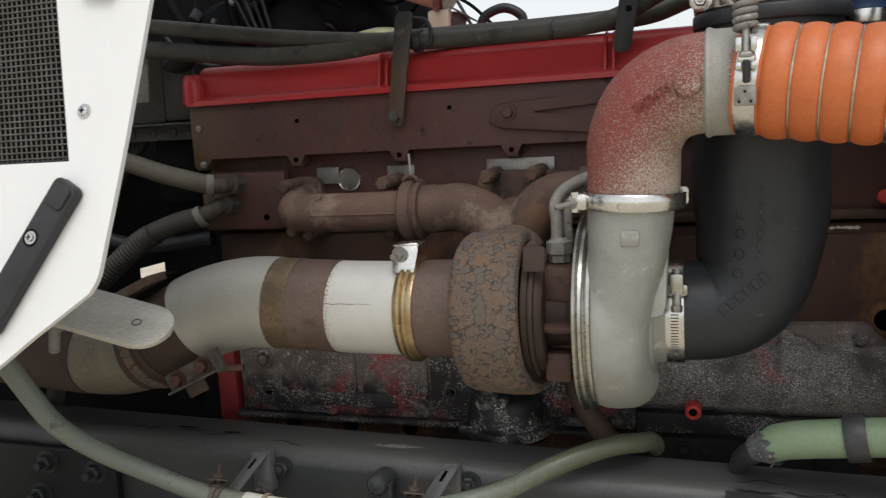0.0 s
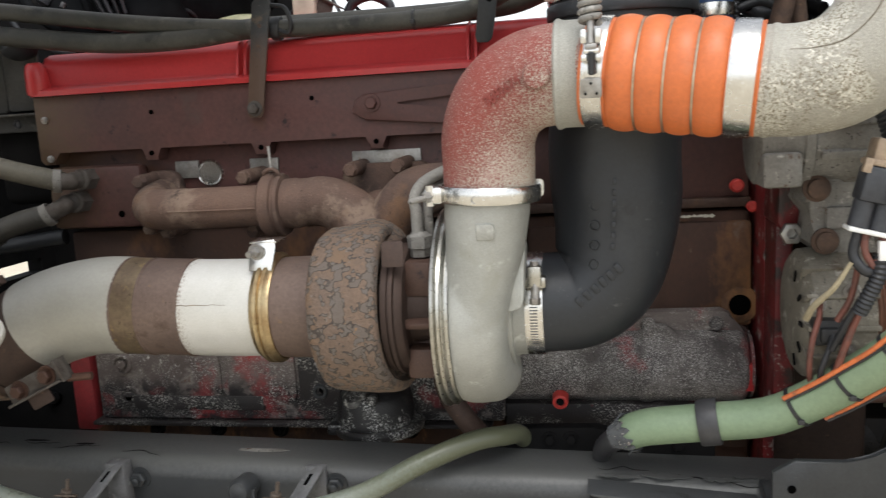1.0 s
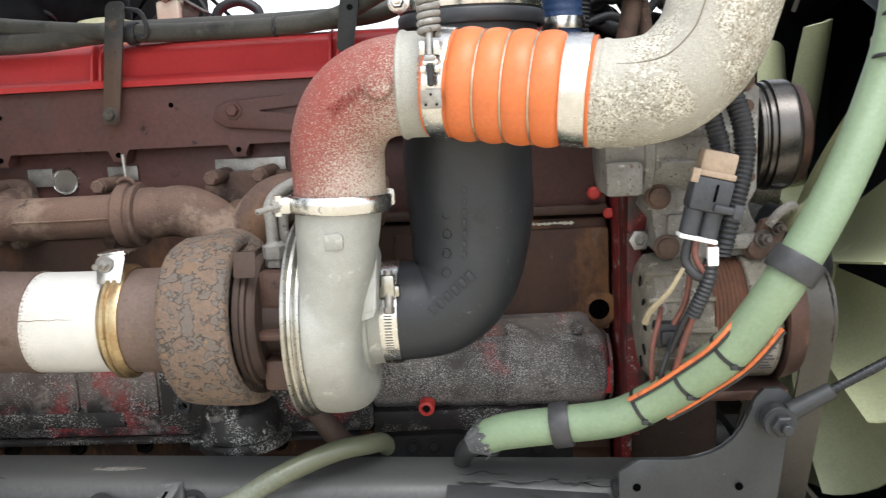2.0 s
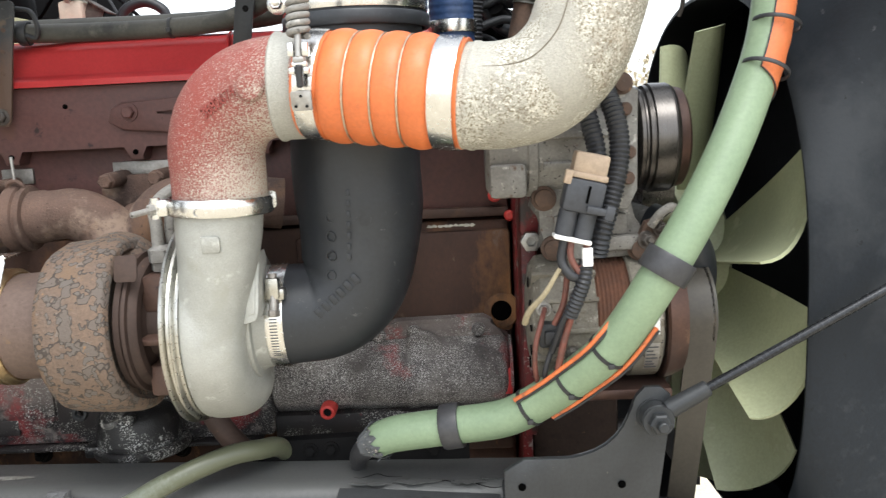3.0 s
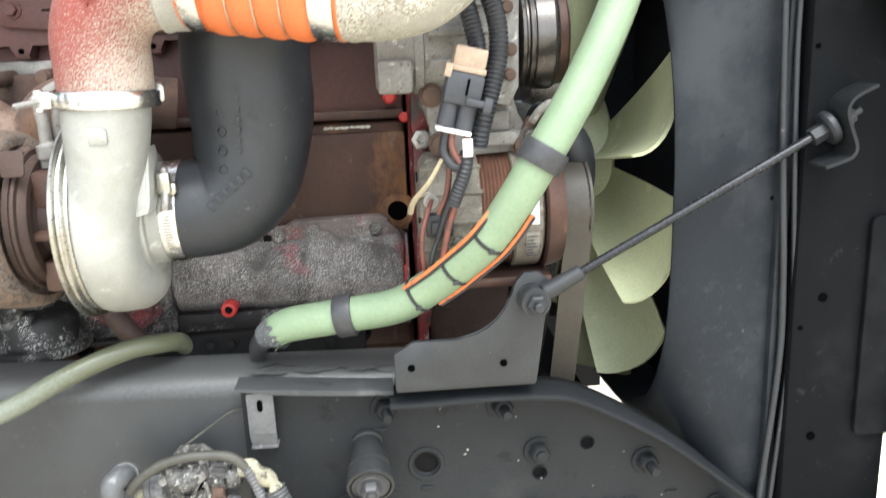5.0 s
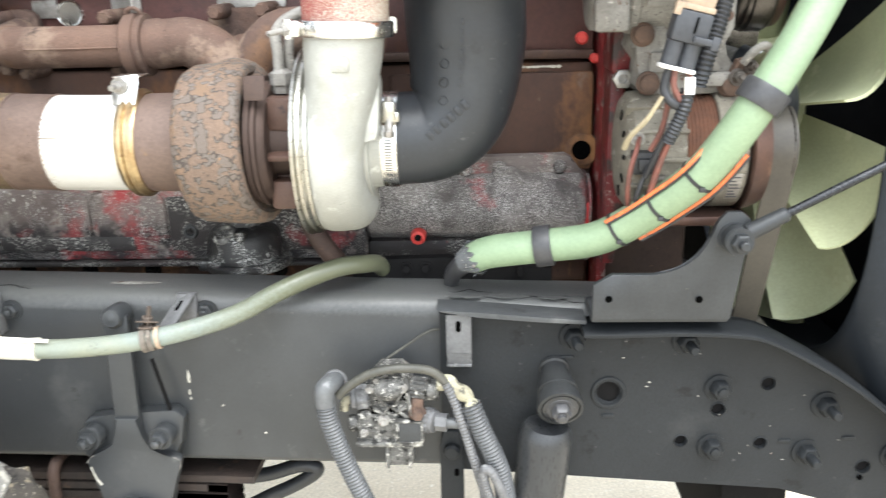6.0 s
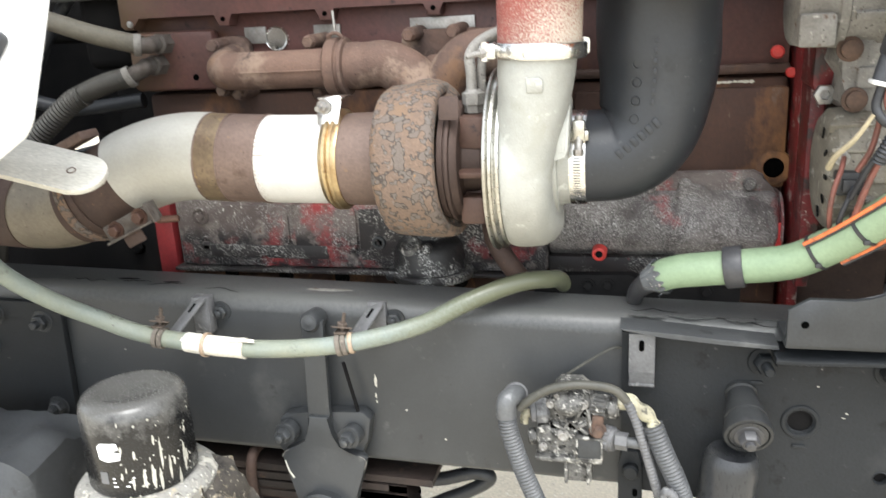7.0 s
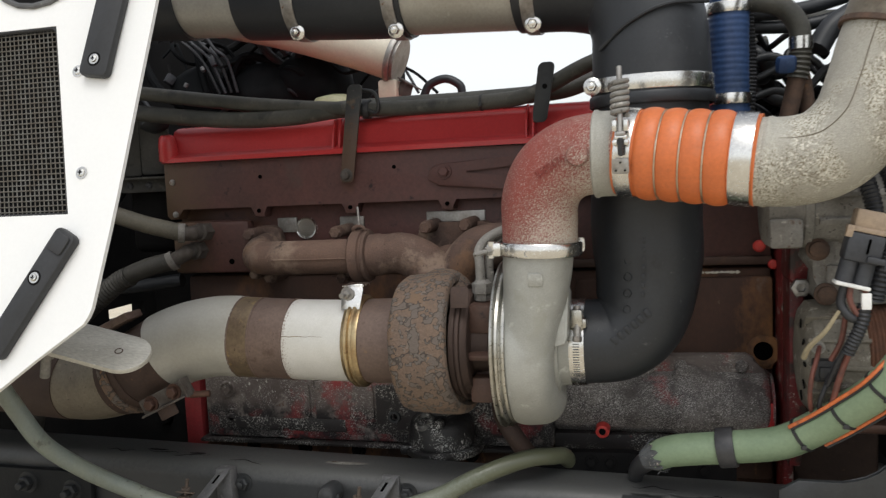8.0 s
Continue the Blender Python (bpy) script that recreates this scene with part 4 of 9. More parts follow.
for x, z in ((-0.640, 1.345),):
    part("bolt_hole", rod(bmesh.new(), (x, 1.3435, z), (x, 1.346, z), 0.0055, 14), M_VOID, cylinder_head)
# coolant fittings with hoses
for p, q, elbow_to in (((-0.690, 1.345, 1.405), (-0.699, 1.308, 1.404), (-0.716, 1.298, 1.406)), ((-0.706, 1.345, 1.369), (-0.716, 1.309, 1.366), (-0.742, 1.300, 1.353))):
    fitting = thing("hose_fitting", "grey metal hose fitting on the cylinder head", "fitting", q, "hose fittings")
    part("elbow", hose([p, (p[0] - 0.01, p[1] - 0.03, p[2]), q, elbow_to], 0.0140, 6, 16), M_FITTING, fitting)
    part("nut", rod(bmesh.new(), Vector(p) + Vector((0, 0.004, 0)), Vector(p) + Vector((-0.004, -0.016, 0)), 0.0185, 6), M_FITTING, fitting)
    part("flange", lathe(bmesh.new(), Vector(p) + Vector((-0.003, -0.016, 0)), (-0.15, -1, 0), [(0, 0.012), (0, 0.0175), (0.003, 0.018), (0.006, 0.0165), (0.007, 0.012)], 24), M_FITTING, fitting)
    d = (Vector(elbow_to) - Vector(q)).normalized()
    part("clip", band(Vector(elbow_to), d, 0.0165, 0.012, 0.0018, 20), M_DUSTYALU, fitting)
for pts, r, m, lab in (([(-0.711, 1.300, 1.405), (-0.80, 1.295, 1.428), (-0.90, 1.30, 1.458), (-1.05, 1.33, 1.49), (-1.3, 1.4, 1.5)], 0.0165, M_HOSETAN, "tan dust-covered rubber coolant hose"), ([(-0.742, 1.30, 1.353), (-0.80, 1.30, 1.340), (-0.866, 1.30, 1.313), (-0.946, 1.29, 1.250), (-1.02, 1.27, 1.16), (-1.06, 1.25, 1.0)], 0.018, M_HOSEGREY, "dusty ribbed rubber hose"), ([(-0.80, 1.42, 1.30), (-0.95, 1.40, 1.29), (-1.1, 1.38, 1.33), (-1.35, 1.4, 1.35)], 0.014, M_RUBBER, "black rubber hose behind the engine"), ([(-0.84, 1.46, 1.58), (-0.92, 1.42, 1.50), (-1.0, 1.40, 1.38), (-1.08, 1.40, 1.2)], 0.012, M_RUBBER, "thin black rubber hose")):
    h = thing("coolant_hose", lab, "hose", pts[0], "rear hoses")
    part("tube", hose(pts, r, 8, 18), m, h)
    if "ribbed" in lab:
        part("ribbed_sleeve", corrugated([(-0.838, 1.30, 1.325), (-0.866, 1.30, 1.313), (-0.91, 1.296, 1.280), (-0.946, 1.29, 1.250)], 0.0205, 0.007, 0.10, 18), M_HOSEGREY, h, "ribbed dusty sleeve")

rocker_housing = thing("rocker_housing", "dark red-brown rocker housing between head and valve cover", "engine part", (-0.2, 1.35, 1.44))
bm = bmesh.new()
outline = [(-0.775, 1.541), (-0.775, 1.437), (-0.768, 1.430), (-0.748, 1.430), (-0.740, 1.452)]
for tx in (-0.575, -0.389, -0.203, -0.016, 0.17):
    outline += [(tx - 0.015, 1.452), (tx - 0.0128, 1.448), (tx - 0.0122, 1.433), (tx - 0.010, 1.430), (tx + 0.010, 1.430), (tx + 0.0122, 1.433), (tx + 0.0128, 1.448), (tx + 0.015, 1.452)]
outline += [(0.34, 1.452), (0.34, 1.541)]
slab(bm, outline, facing(1.345), 0.03, 0.003)
box(bm, (-0.77, 1.37, 1.4525), (0.335, 1.75, 1.540), 0.004)
part("casting", bm, M_ROCKER, rocker_housing)
for tx in (-0.575, -0.389, -0.203, -0.016):
    part("bolt_hole", rod(bmesh.new(), (tx, 1.343, 1.4415), (tx, 1.346, 1.4415), 0.0040, 16), M_VOID, rocker_housing)
for x, z in ((-0.568, 1.506), (-0.30, 1.512)):
    part("bolt_hole", rod(bmesh.new(), (x, 1.343, z), (x, 1.346, z), 0.0036, 16), M_VOID, rocker_housing)
for x, z in ((-0.757, 1.503), (-0.755, 1.440)):
    bm = lathe(bmesh.new(), (x, 1.345, z), (0, -1, 0), [(0, 0.006), (0.0025, 0.0058), (0.0035, 0.003), (0.0035, 0)], 14)
    part("rivet", bm, M_STEELWORN, rocker_housing)
bm = bmesh.new()
slab(bm, [(-0.236, 1.487), (-0.230, 1.505), (-0.215, 1.513), (-0.10, 1.520), (0.06, 1.524), (0.06, 1.512), (-0.05, 1.506), (-0.165, 1.500), (-0.165, 1.494), (-0.05, 1.480), (0.06, 1.472), (0.06, 1.458), (-0.06, 1.460), (-0.215, 1.474)], facing(1.336), 0.010, 0.002)
part("boss_plate", bm, M_ROCKER, rocker_housing)
part("bolt", hexbolt(bmesh.new(), (-0.204, 1.336, 1.499), (0, -1, 0), 0.0095, 0.008, True), M_ROCKER, rocker_housing)

valve_cover = thing("valve_cover", "glossy red-painted valve cover with stiffening ribs", "valve cover", (-0.2, 1.5, 1.545))
bm = bmesh.new()
section = [(1.334, 1.541), (1.334, 1.549), (1.337, 1.552), (1.352, 1.555), (1.357, 1.560), (1.364, 1.590), (1.372, 1.603), (1.386, 1.609), (1.40, 1.611), (1.68, 1.614), (1.72, 1.60), (1.74, 1.541)]
ends = [-0.778, -0.772, -0.762, 0.245, 0.25]
rows = []
for k, x in enumerate(ends):
    f = (0.010, 0.003, 0, 0, 0.006)[k]
    rows.append([bm.verts.new((x + (0.012 if k < 2 and z > 1.556 else 0), y + (f if 1.335 < y < 1.5 else -f if y > 1.5 else f), z - (f if z > 1.556 else 0))) for y, z in section])
for a, b in zip(rows, rows[1:]):
    for k in range(len(section)):
        j = (k + 1) % len(section)
        bm.faces.new((a[k], a[j], b[j], b[k]))
bm.faces.new(rows[0])
bm.faces.new(rows[-1][::-1])
part("cover", bm, M_RED, valve_cover)
bm = lathe(bmesh.new(), (-0.764, 1.352, 1.546), (0, -0.15, 1), [(0, 0), (0, 0.019), (0.004, 0.020), (0.034, 0.017), (0.046, 0.014), (0.050, 0.010), (0.050, 0)], 22)
part("corner_boss", bm, M_RED, valve_cover)
for x in (-0.415, -0.402, -0.055, -0.043):
    bm = bmesh.new()
    slab(bm, [(1.338, 1.552), (1.345, 1.583), (1.356, 1.603), (1.375, 1.611), (1.40, 1.611), (1.40, 1.552)], lambda u, v, w: Vector((x - 0.002 + w, u, v)), 0.004, 0.001)
    part("rib", bm, M_RED, valve_cover)

# strap brackets with the hoses they hold
for x0, z0, z1, mb in ((-0.387, 1.487, 1.662, M_STRAP), (-0.030, 1.575, 1.675, M_BLACKSTEEL)):
    strap = thing("strap_bracket", "worn black steel strap bracket over the valve cover", "bracket", (x0, 1.335, z0), "strap brackets")
    bm = bmesh.new()
    lean = 0.17
    outl = [(u * (1.0 if v > 0.05 else 0.9), v) for u, v in rounded(-0.0140, 0, 0.0140, z1 - z0, 0.009, 5)]
    slab(bm, outl, lambda u, v, w: Vector((x0 + u + v * lean, 1.331 - v * 0.05 - w, z0 + v)), 0.004, 0.001)
    part("strap", bm, mb, strap)
    if z0 < 1.55:
        bm = hexbolt(bmesh.new(), (x0 + 0.001, 1.327, z0 + 0.014), (0, -1, 0), 0.0085, 0.007, True, 0.0)
        part("bolt", bm, M_FITTING, strap)
        for dz in (0.075, 0.105, 0.135):
            part("rust_hole", rod(bmesh.new(), (x0 + dz * lean, 1.3272 - dz * 0.05, z0 + dz), (x0 + dz * lean, 1.3262 - dz * 0.05, z0 + dz), 0.0032, 12), M_RUSTBOLT, strap)
        part("loop", hose([(x0 + 0.040, 1.330, z1 - 0.010), (x0 + 0.062, 1.325, z1 - 0.016), (x0 + 0.070, 1.325, z1 - 0.036), (x0 + 0.064, 1.330, z1 - 0.052), (x0 + 0.046, 1.334, z1 - 0.046)], 0.0035, 6, 10), M_PLASTIC, strap, "black cable tie loop")
    bm = lathe(bmesh.new(), (x0 + 0.012, 1.325, z1 - 0.04), (0.1, -1, 0), [(0, 0), (0, 0.005), (0.003, 0.004), (0.003, 0)], 10)
    part("rivet", bm, M_DARK, strap)
TOP_A = [(-1.2, 1.40, 1.75), (-0.95, 1.37, 1.703), (-0.814, 1.35, 1.680), (-0.572, 1.345, 1.642), (-0.379, 1.345, 1.621), (-0.229, 1.348, 1.616), (-0.100, 1.348, 1.618), (-0.036, 1.346, 1.628), (0.053, 1.345, 1.668), (0.16, 1.36, 1.70), (0.35, 1.40, 1.72), (0.6, 1.45, 1.72)]
TOP_B = [(-1.2, 1.42, 1.69), (-0.95, 1.37, 1.662), (-0.83, 1.345, 1.643), (-0.634, 1.34, 1.617), (-0.50, 1.34, 1.613), (-0.40, 1.352, 1.622), (-0.30, 1.380, 1.626), (-0.15, 1.385, 1.626), (0.0, 1.39, 1.632), (0.1, 1.41, 1.66), (0.35, 1.45, 1.69)]
for pts, r, m in ((TOP_A, 0.0135, M_RUBBERGREY), (TOP_B, 0.0155, M_RUBBERGREY)):
    h = thing("engine_hose", "dusty black rubber hose lying along the valve cover", "hose", pts[3], "valve cover hoses")
    pth = spline(pts, 10)
    part("tube", sweep(bmesh.new(), pth, r, 20), m, h)
    tie(pth, 0.52, r, h)
    if pts is TOP_A:
        k = min(range(len(pth)), key=lambda q: abs(pth[q].x + 0.352))
        part("rubber_clip", band(pth[k], pth[k + 1] - pth[k - 1], r + 0.001, 0.013, 0.0025, 24), M_PLASTIC, h, "black rubber clip")

# ---- exhaust manifold ----
exhaust_manifold = thing("exhaust_manifold", "rusty cast-iron exhaust manifold with slip joint", "exhaust manifold", (-0.3, 1.25, 1.33))
AX = 1.262
MZ = 1.358
bm = sweep(bmesh.new(), spline([(-0.565, 1.36, MZ + 0.01), (-0.560, 1.31, MZ + 0.004), (-0.540, 1.275, MZ), (-0.50, AX, MZ), (-0.44, AX, MZ), (-0.335, AX, MZ + 0.001)], 8), lambda t: 0.033 - 0.0025 * min(1, t * 3), 28)
part("runner", bm, M_MANIFOLD, exhaust_manifold)
bm = sweep(bmesh.new(), [Vector((-0.50, AX - 0.0312, MZ - 0.001)), Vector((-0.42, AX - 0.0312, MZ - 0.001)), Vector((-0.345, AX - 0.0312, MZ))], 0.0014, 8)
part("casting_seam", bm, M_MANIFOLD, exhaust_manifold)
bm = bmesh.new()
slab(bm, rounded(-0.600, 1.318, -0.535, 1.412, 0.022, 5), facing(1.348), 0.020, 0.004)
part("port_flange", bm, M_MANIFOLD, exhaust_manifold)
bm = lathe(bmesh.new(), (-0.356, AX, MZ + 0.001), (1, 0, 0), [(0, 0.030), (0, 0.041), (0.004, 0.0455), (0.020, 0.0465), (0.022, 0.0425), (0.026, 0.0425), (0.028, 0.0465), (0.032, 0.0445), (0.034, 0.033)], 36)
part("slip_joint", bm, M_MANIFOLD, exhaust_manifold)
bm = sweep(bmesh.new(), spline([(-0.345, 1.255, 1.398), (-0.350, 1.25, 1.407), (-0.338, 1.25, 1.412), (-0.327, 1.25, 1.405), (-0.330, 1.255, 1.398)], 5), 0.003, 8)
part("lifting_eye", bm, M_MANIFOLD, exhaust_manifold)
part("pin", rod(bmesh.new(), (-0.338, 1.25, 1.410), (-0.340, 1.252, 1.445), 0.0022, 8), M_STEELWORN, exhaust_manifold)
bm = lathe(bmesh.new(), (-0.324, AX, MZ + 0.002), (1, 0, 0.02), [(0, 0.030), (0, 0.036), (0.018, 0.037), (0.02, 0.0355), (0.036, 0.0355)], 32)
part("sleeve", bm, M_MANIFOLD, exhaust_manifold)
bm = sweep(bmesh.new(), spline([(-0.292, AX, MZ + 0.003), (-0.268, AX, MZ + 0.004), (-0.245, AX, MZ - 0.004), (-0.220, AX, 1.335), (-0.195, 1.255, 1.295)], 8), lambda t: 0.0345 + 0.007 * t, 28)
part("branch", bm, M_MANIFOLD, exhaust_manifold)
bm = sweep(bmesh.new(), spline([(0.02, 1.29, 1.36), (-0.06, 1.268, 1.372), (-0.12, AX, 1.371), (-0.150, AX, 1.352), (-0.172, AX, 1.318), (-0.19, 1.24, 1.29)], 8), 0.036, 28)
part("branch", bm, M_MANIFOLD, exhaust_manifold)
bm = lathe(bmesh.new(), (-0.085, 1.265, 1.374), (1, 0, 0), [(0, 0.036), (0, 0.041), (0.04, 0.041), (0.04, 0.036)], 28)
part("sleeve", bm, M_MANIFOLD, exhaust_manifold)
bm = sweep(bmesh.new(), spline([(-0.192, 1.33, 1.330), (-0.192, 1.27, 1.305), (-0.18, 1.22, 1.27), (-0.175, 1.18, 1.24)], 8), lambda t: 0.044 + 0.008 * t, 28)
part("collector", bm, M_MANIFOLD, exhaust_manifold)
bm = bmesh.new()
slab(bm, rounded(-0.262, 1.330, -0.120, 1.408, 0.02, 5), facing(1.349), 0.020, 0.004)
part("port_flange", bm, M_MANIFOLD, exhaust_manifold)
for x, z, ln in ((-0.578, 1.400, 0.04), (-0.400, 1.400, 0.05), (-0.232, 1.404, 0.045), (-0.160, 1.406, 0.045), (-0.395, 1.316, 0.04), (-0.545, 1.318, 0.03), (-0.575, 1.325, 0.03)):
    bm = bmesh.new()
    rod(bm, (x, 1.375, z), (x - 0.004, 1.350 - ln, z - 0.002), 0.0115, 14, bev=0.003)
    hexbolt(bm, (x - 0.004, 1.352 - ln, z - 0.002), (0, -1, 0), 0.0105, 0.009, False)
    part("bolt", bm, M_MANIFOLD, exhaust_manifold)

# ---- turbocharger ----
turbo = thing("turbocharger", "turbocharger with rusty turbine housing and cast aluminium compressor", "turbocharger", (-0.1, 1.13, 1.1))
TY, TZ = 1.13, 1.236
bm = lathe(bmesh.new(), (-0.212, TY, TZ - 0.004), (1, 0, 0.035), [(-0.015, 0.064), (-0.0145, 0.084), (-0.0125, 0.0945), (-0.0085, 0.1015), (-0.001, 0.1052), (0.012, 0.1070), (0.044, 0.1080), (0.064, 0.1078), (0.0715, 0.1062), (0.0755, 0.1020), (0.0765, 0.094), (0.070, 0.088), (0.066, 0.06)], 96, 0.012)
for v in bm.verts:
    a = math.atan2(v.co.y - TY, -(v.co.z - TZ))
    low = max(0.0, math.cos(a - 0.35)) ** 3
    if v.co.x > -0.175:
        v.co.x += 0.013 * low
        v.co.z -= 0.004 * low
    h = noise.noise(v.co * 34) * 0.0014 + noise.noise(v.co * 90) * 0.0007
    v.co += Vector((0, v.co.y - TY, v.co.z - TZ)).normalized() * h
turbine = part("turbine_housing", bm, M_RUST, turbo, "scaly rust-covered turbine housing")
bm = sweep(bmesh.new(), spline([(-0.17, 1.135, 1.28), (-0.172, 1.17, 1.295), (-0.175, 1.21, 1.28)], 6), 0.05, 24)
part("turbine_inlet", bm, M_RUST, turbine)
bm = lathe(bmesh.new(), (-0.302, TY, TZ), (1, 0, 0), [(0, 0.061), (0.004, 0.0655), (0.02, 0.0665), (0.06, 0.067), (0.085, 0.069), (0.098, 0.074)], 48)
part("turbine_outlet", bm, M_PIPEBROWN, turbo)
bm = lathe(bmesh.new(), (-0.126, TY, TZ), (1, 0, 0), [(-0.012, 0.080), (-0.010, 0.0845), (-0.003, 0.0845), (-0.002, 0.082), (0.0, 0.082), (0.001, 0.0875), (0.005, 0.0875), (0.006, 0.081), (0.010, 0.080), (0.015, 0.076), (0.016, 0.066)], 56)
part("heat_shield", bm, M_PIPEDARK, turbo)
bm = bmesh.new()
slab(bm, rounded(-0.132, 1.300, -0.105, 1.330, 0.004, 3), lambda u, v, w: Vector((u, 1.062 + (1.33 - v) * -0.25 + w, v)), 0.003, 0.0008)
part("shield_tab", bm, M_PIPEDARK, turbo)
bm = lathe(bmesh.new(), (-0.120, TY, TZ), (1, 0, 0), [(0, 0.070), (0.004, 0.060), (0.010, 0.048), (0.034, 0.046), (0.046, 0.056), (0.056, 0.085)], 40)
centre = part("centre_housing", bm, M_PIPEDARK, turbo)
for k in range(6):
    a = radians(60 * k + 12)
    bm = bmesh.new()
    box(bm, (-0.118, -0.004, 0.040), (-0.066, 0.004, 0.064), 0.002, Matrix.Translation((0, TY, TZ)) @ Matrix.Rotation(a + math.pi / 2, 4, "X"))
    part("fin", bm, M_RUST_HEAD, centre)
for lo, hi in (((-0.115, 1.085, 1.255), (-0.075, 1.15, 1.300)), ((-0.115, 1.085, 1.150), (-0.080, 1.15, 1.190))):
    bm = bmesh.new()
    box(bm, lo, hi, 0.006)
    part("oil_boss", bm, M_RUST_HEAD, centre)
# compressor: back plate, v-band, scroll, outlet
CX = -0.068
bm = lathe(bmesh.new(), (CX, TY - 0.002, TZ - 0.002), (1, 0, 0), [(0, 0.10), (0, 0.122), (0.001, 0.1250), (0.004, 0.1258), (0.0055, 0.1245), (0.0070, 0.1190), (0.0105, 0.1185), (0.0118, 0.1225), (0.0132, 0.1240), (0.0150, 0.1225), (0.0165, 0.1185), (0.0205, 0.1190), (0.022, 0.112)], 72)
part("v_band", bm, M_BANDSTEEL, turbo, "bright steel v-band clamp")
path, rads = [], []
for k in range(49):
    f = k / 48
    # sweeps from the back over the top and the far side, under and up the front
    ang = radians(110) - radians(290) * f
    R = 0.086
    lobe = math.exp(-((f - 0.69) / 0.15) ** 2)
    path.append(Vector((-0.027 + 0.009 * f + 0.010 * lobe, TY + R * math.cos(ang), TZ + R * math.sin(ang) - 0.002)))
    rads.append(0.0205 + 0.0150 * f + 0.004 * lobe)
tail = spline([path[-1], (-0.013, TY - 0.084, TZ + 0.045), (-0.005, TY - 0.083, TZ + 0.09), (0.001, TY - 0.082, TZ + 0.150)], 8)[1:]
path += tail
rads += [0.0355 + 0.0135 * min(1.0, (k + 1) / len(tail) * 1.15) for k in range(len(tail))]
bm = bmesh.new()
lens = [0.0]
for a, b in zip(path, path[1:]):
    lens.append(lens[-1] + (b - a).length)


def scroll_radius(t):
    d = t * lens[-1]
    for k in range(len(lens) - 1):
        if lens[k + 1] >= d:
            return rads[k] + (rads[k + 1] - rads[k]) * (d - lens[k]) / max(1e-9, lens[k + 1] - lens[k])
    return rads[-1]


sweep(bm, path, scroll_radius, 36)
lathe(bm, (-0.048, TY - 0.002, TZ - 0.002), (1, 0, 0), [(0, 0), (0, 0.1175), (0.004, 0.1195), (0.012, 0.1215), (0.030, 0.1215), (0.040, 0.1175), (0.047, 0.109), (0.051, 0.098), (0.056, 0.084), (0.058, 0.073), (0.066, 0.066), (0.072, 0.062), (0.100, 0.060), (0.100, 0)], 64)
compressor = part("compressor_housing", bm, M_ALU, turbo, "cast aluminium compressor scroll")
blend = compressor.modifiers.new("blend", "REMESH")
blend.mode, blend.voxel_size, blend.use_smooth_shade = "VOXEL", 0.0028, True
relax = compressor.modifiers.new("relax", "SMOOTH")
relax.factor, relax.iterations = 0.6, 8
part("inlet_flange", lathe(bmesh.new(), (0.010, TY, TZ), (1, 0, 0), [(0, 0.066), (0, 0.0775), (0.002, 0.0790), (0.009, 0.0790), (0.011, 0.0775), (0.011, 0.0645), (0.020, 0.0630), (0.026, 0.0630)], 56), M_ALU, compressor, "machined inlet flange")
bm = slab(bmesh.new(), [(0.020, 1.248), (0.0345, 1.252), (0.0375, 1.262), (0.0405, 1.318), (0.038, 1.327), (0.024, 1.322), (0.018, 1.300)], lambda u, v, w: Vector((u, 1.040 + w + (v - 1.28) * 0.16, v)), 0.040, 0.002)
part("flange_tab", bm, M_ALU, compressor)
part("tab_plate", slab(bmesh.new(), [(0.023, 1.258), (0.0335, 1.260), (0.0365, 1.315), (0.026, 1.316)], lambda u, v, w: Vector((u, 1.0385 + w + (v - 1.28) * 0.16, v)), 0.004, 0.001), M_ALU, compressor)
bm = slab(bmesh.new(), [(-0.008, 1.338), (0.010, 1.338), (0.012, 1.341), (0.012, 1.353), (0.009, 1.356), (-0.008, 1.356)], lambda u, v, w: Vector((u, 1.0025 - (v - 1.35) * 0.12 - w, v)), 0.0052, 0.0008)
part("raised_mark", bm, M_ALU, compressor)

outlet_clamp = thing("outlet_clamp", "bright steel v-band clamp on the compressor outlet", "hose clamp", (0.0, 1.048, 1.385), "hose clamps")
oc = Vector((0.003, 1.048, 1.386))
part("strap", lathe(bmesh.new(), oc, (0.03, 0, 1), [(-0.0095, 0.055), (-0.0095, 0.0572), (-0.0075, 0.0588), (0.0075, 0.0588), (0.0095, 0.0572), (0.0095, 0.055), (-0.0095, 0.055)], 60), M_STEEL, outlet_clamp)
part("spot_mark", lathe(bmesh.new(), (-0.0065, 0.9905, 1.3835), (0.12, -1, 0), [(0, 0.0042), (0.0006, 0.0042), (0.0006, 0.0032), (0, 0.0032)], 16), M_STEELWORN, outlet_clamp)
bm = bmesh.new()
box(bm, (-0.066, 1.012, 1.378), (-0.046, 1.024, 1.397), 0.003)
rod(bm, (-0.060, 1.016, 1.376), (-0.060, 1.016, 1.399), 0.0055, 14)
part("lug", bm, M_STEEL, outlet_clamp)
bm = rod(bmesh.new(), (-0.050, 1.022, 1.389), (-0.080, 0.996, 1.383), 0.0034, 12, bev=0.001)
hexbolt(bm, (-0.0605, 1.0135, 1.3868), (-0.75, -0.65, -0.14), 0.0068, 0.007, False)
part("t_bolt", bm, M_DUSTYALU, outlet_clamp)
bm = bmesh.new()
slab(bm, rounded(0.052, 1.378, 0.064, 1.398, 0.004, 3), lambda u, v, w: Vector((u, 1.056 + w, v)), 0.003)
part("end_loop", bm, M_STEEL, outlet_clamp)

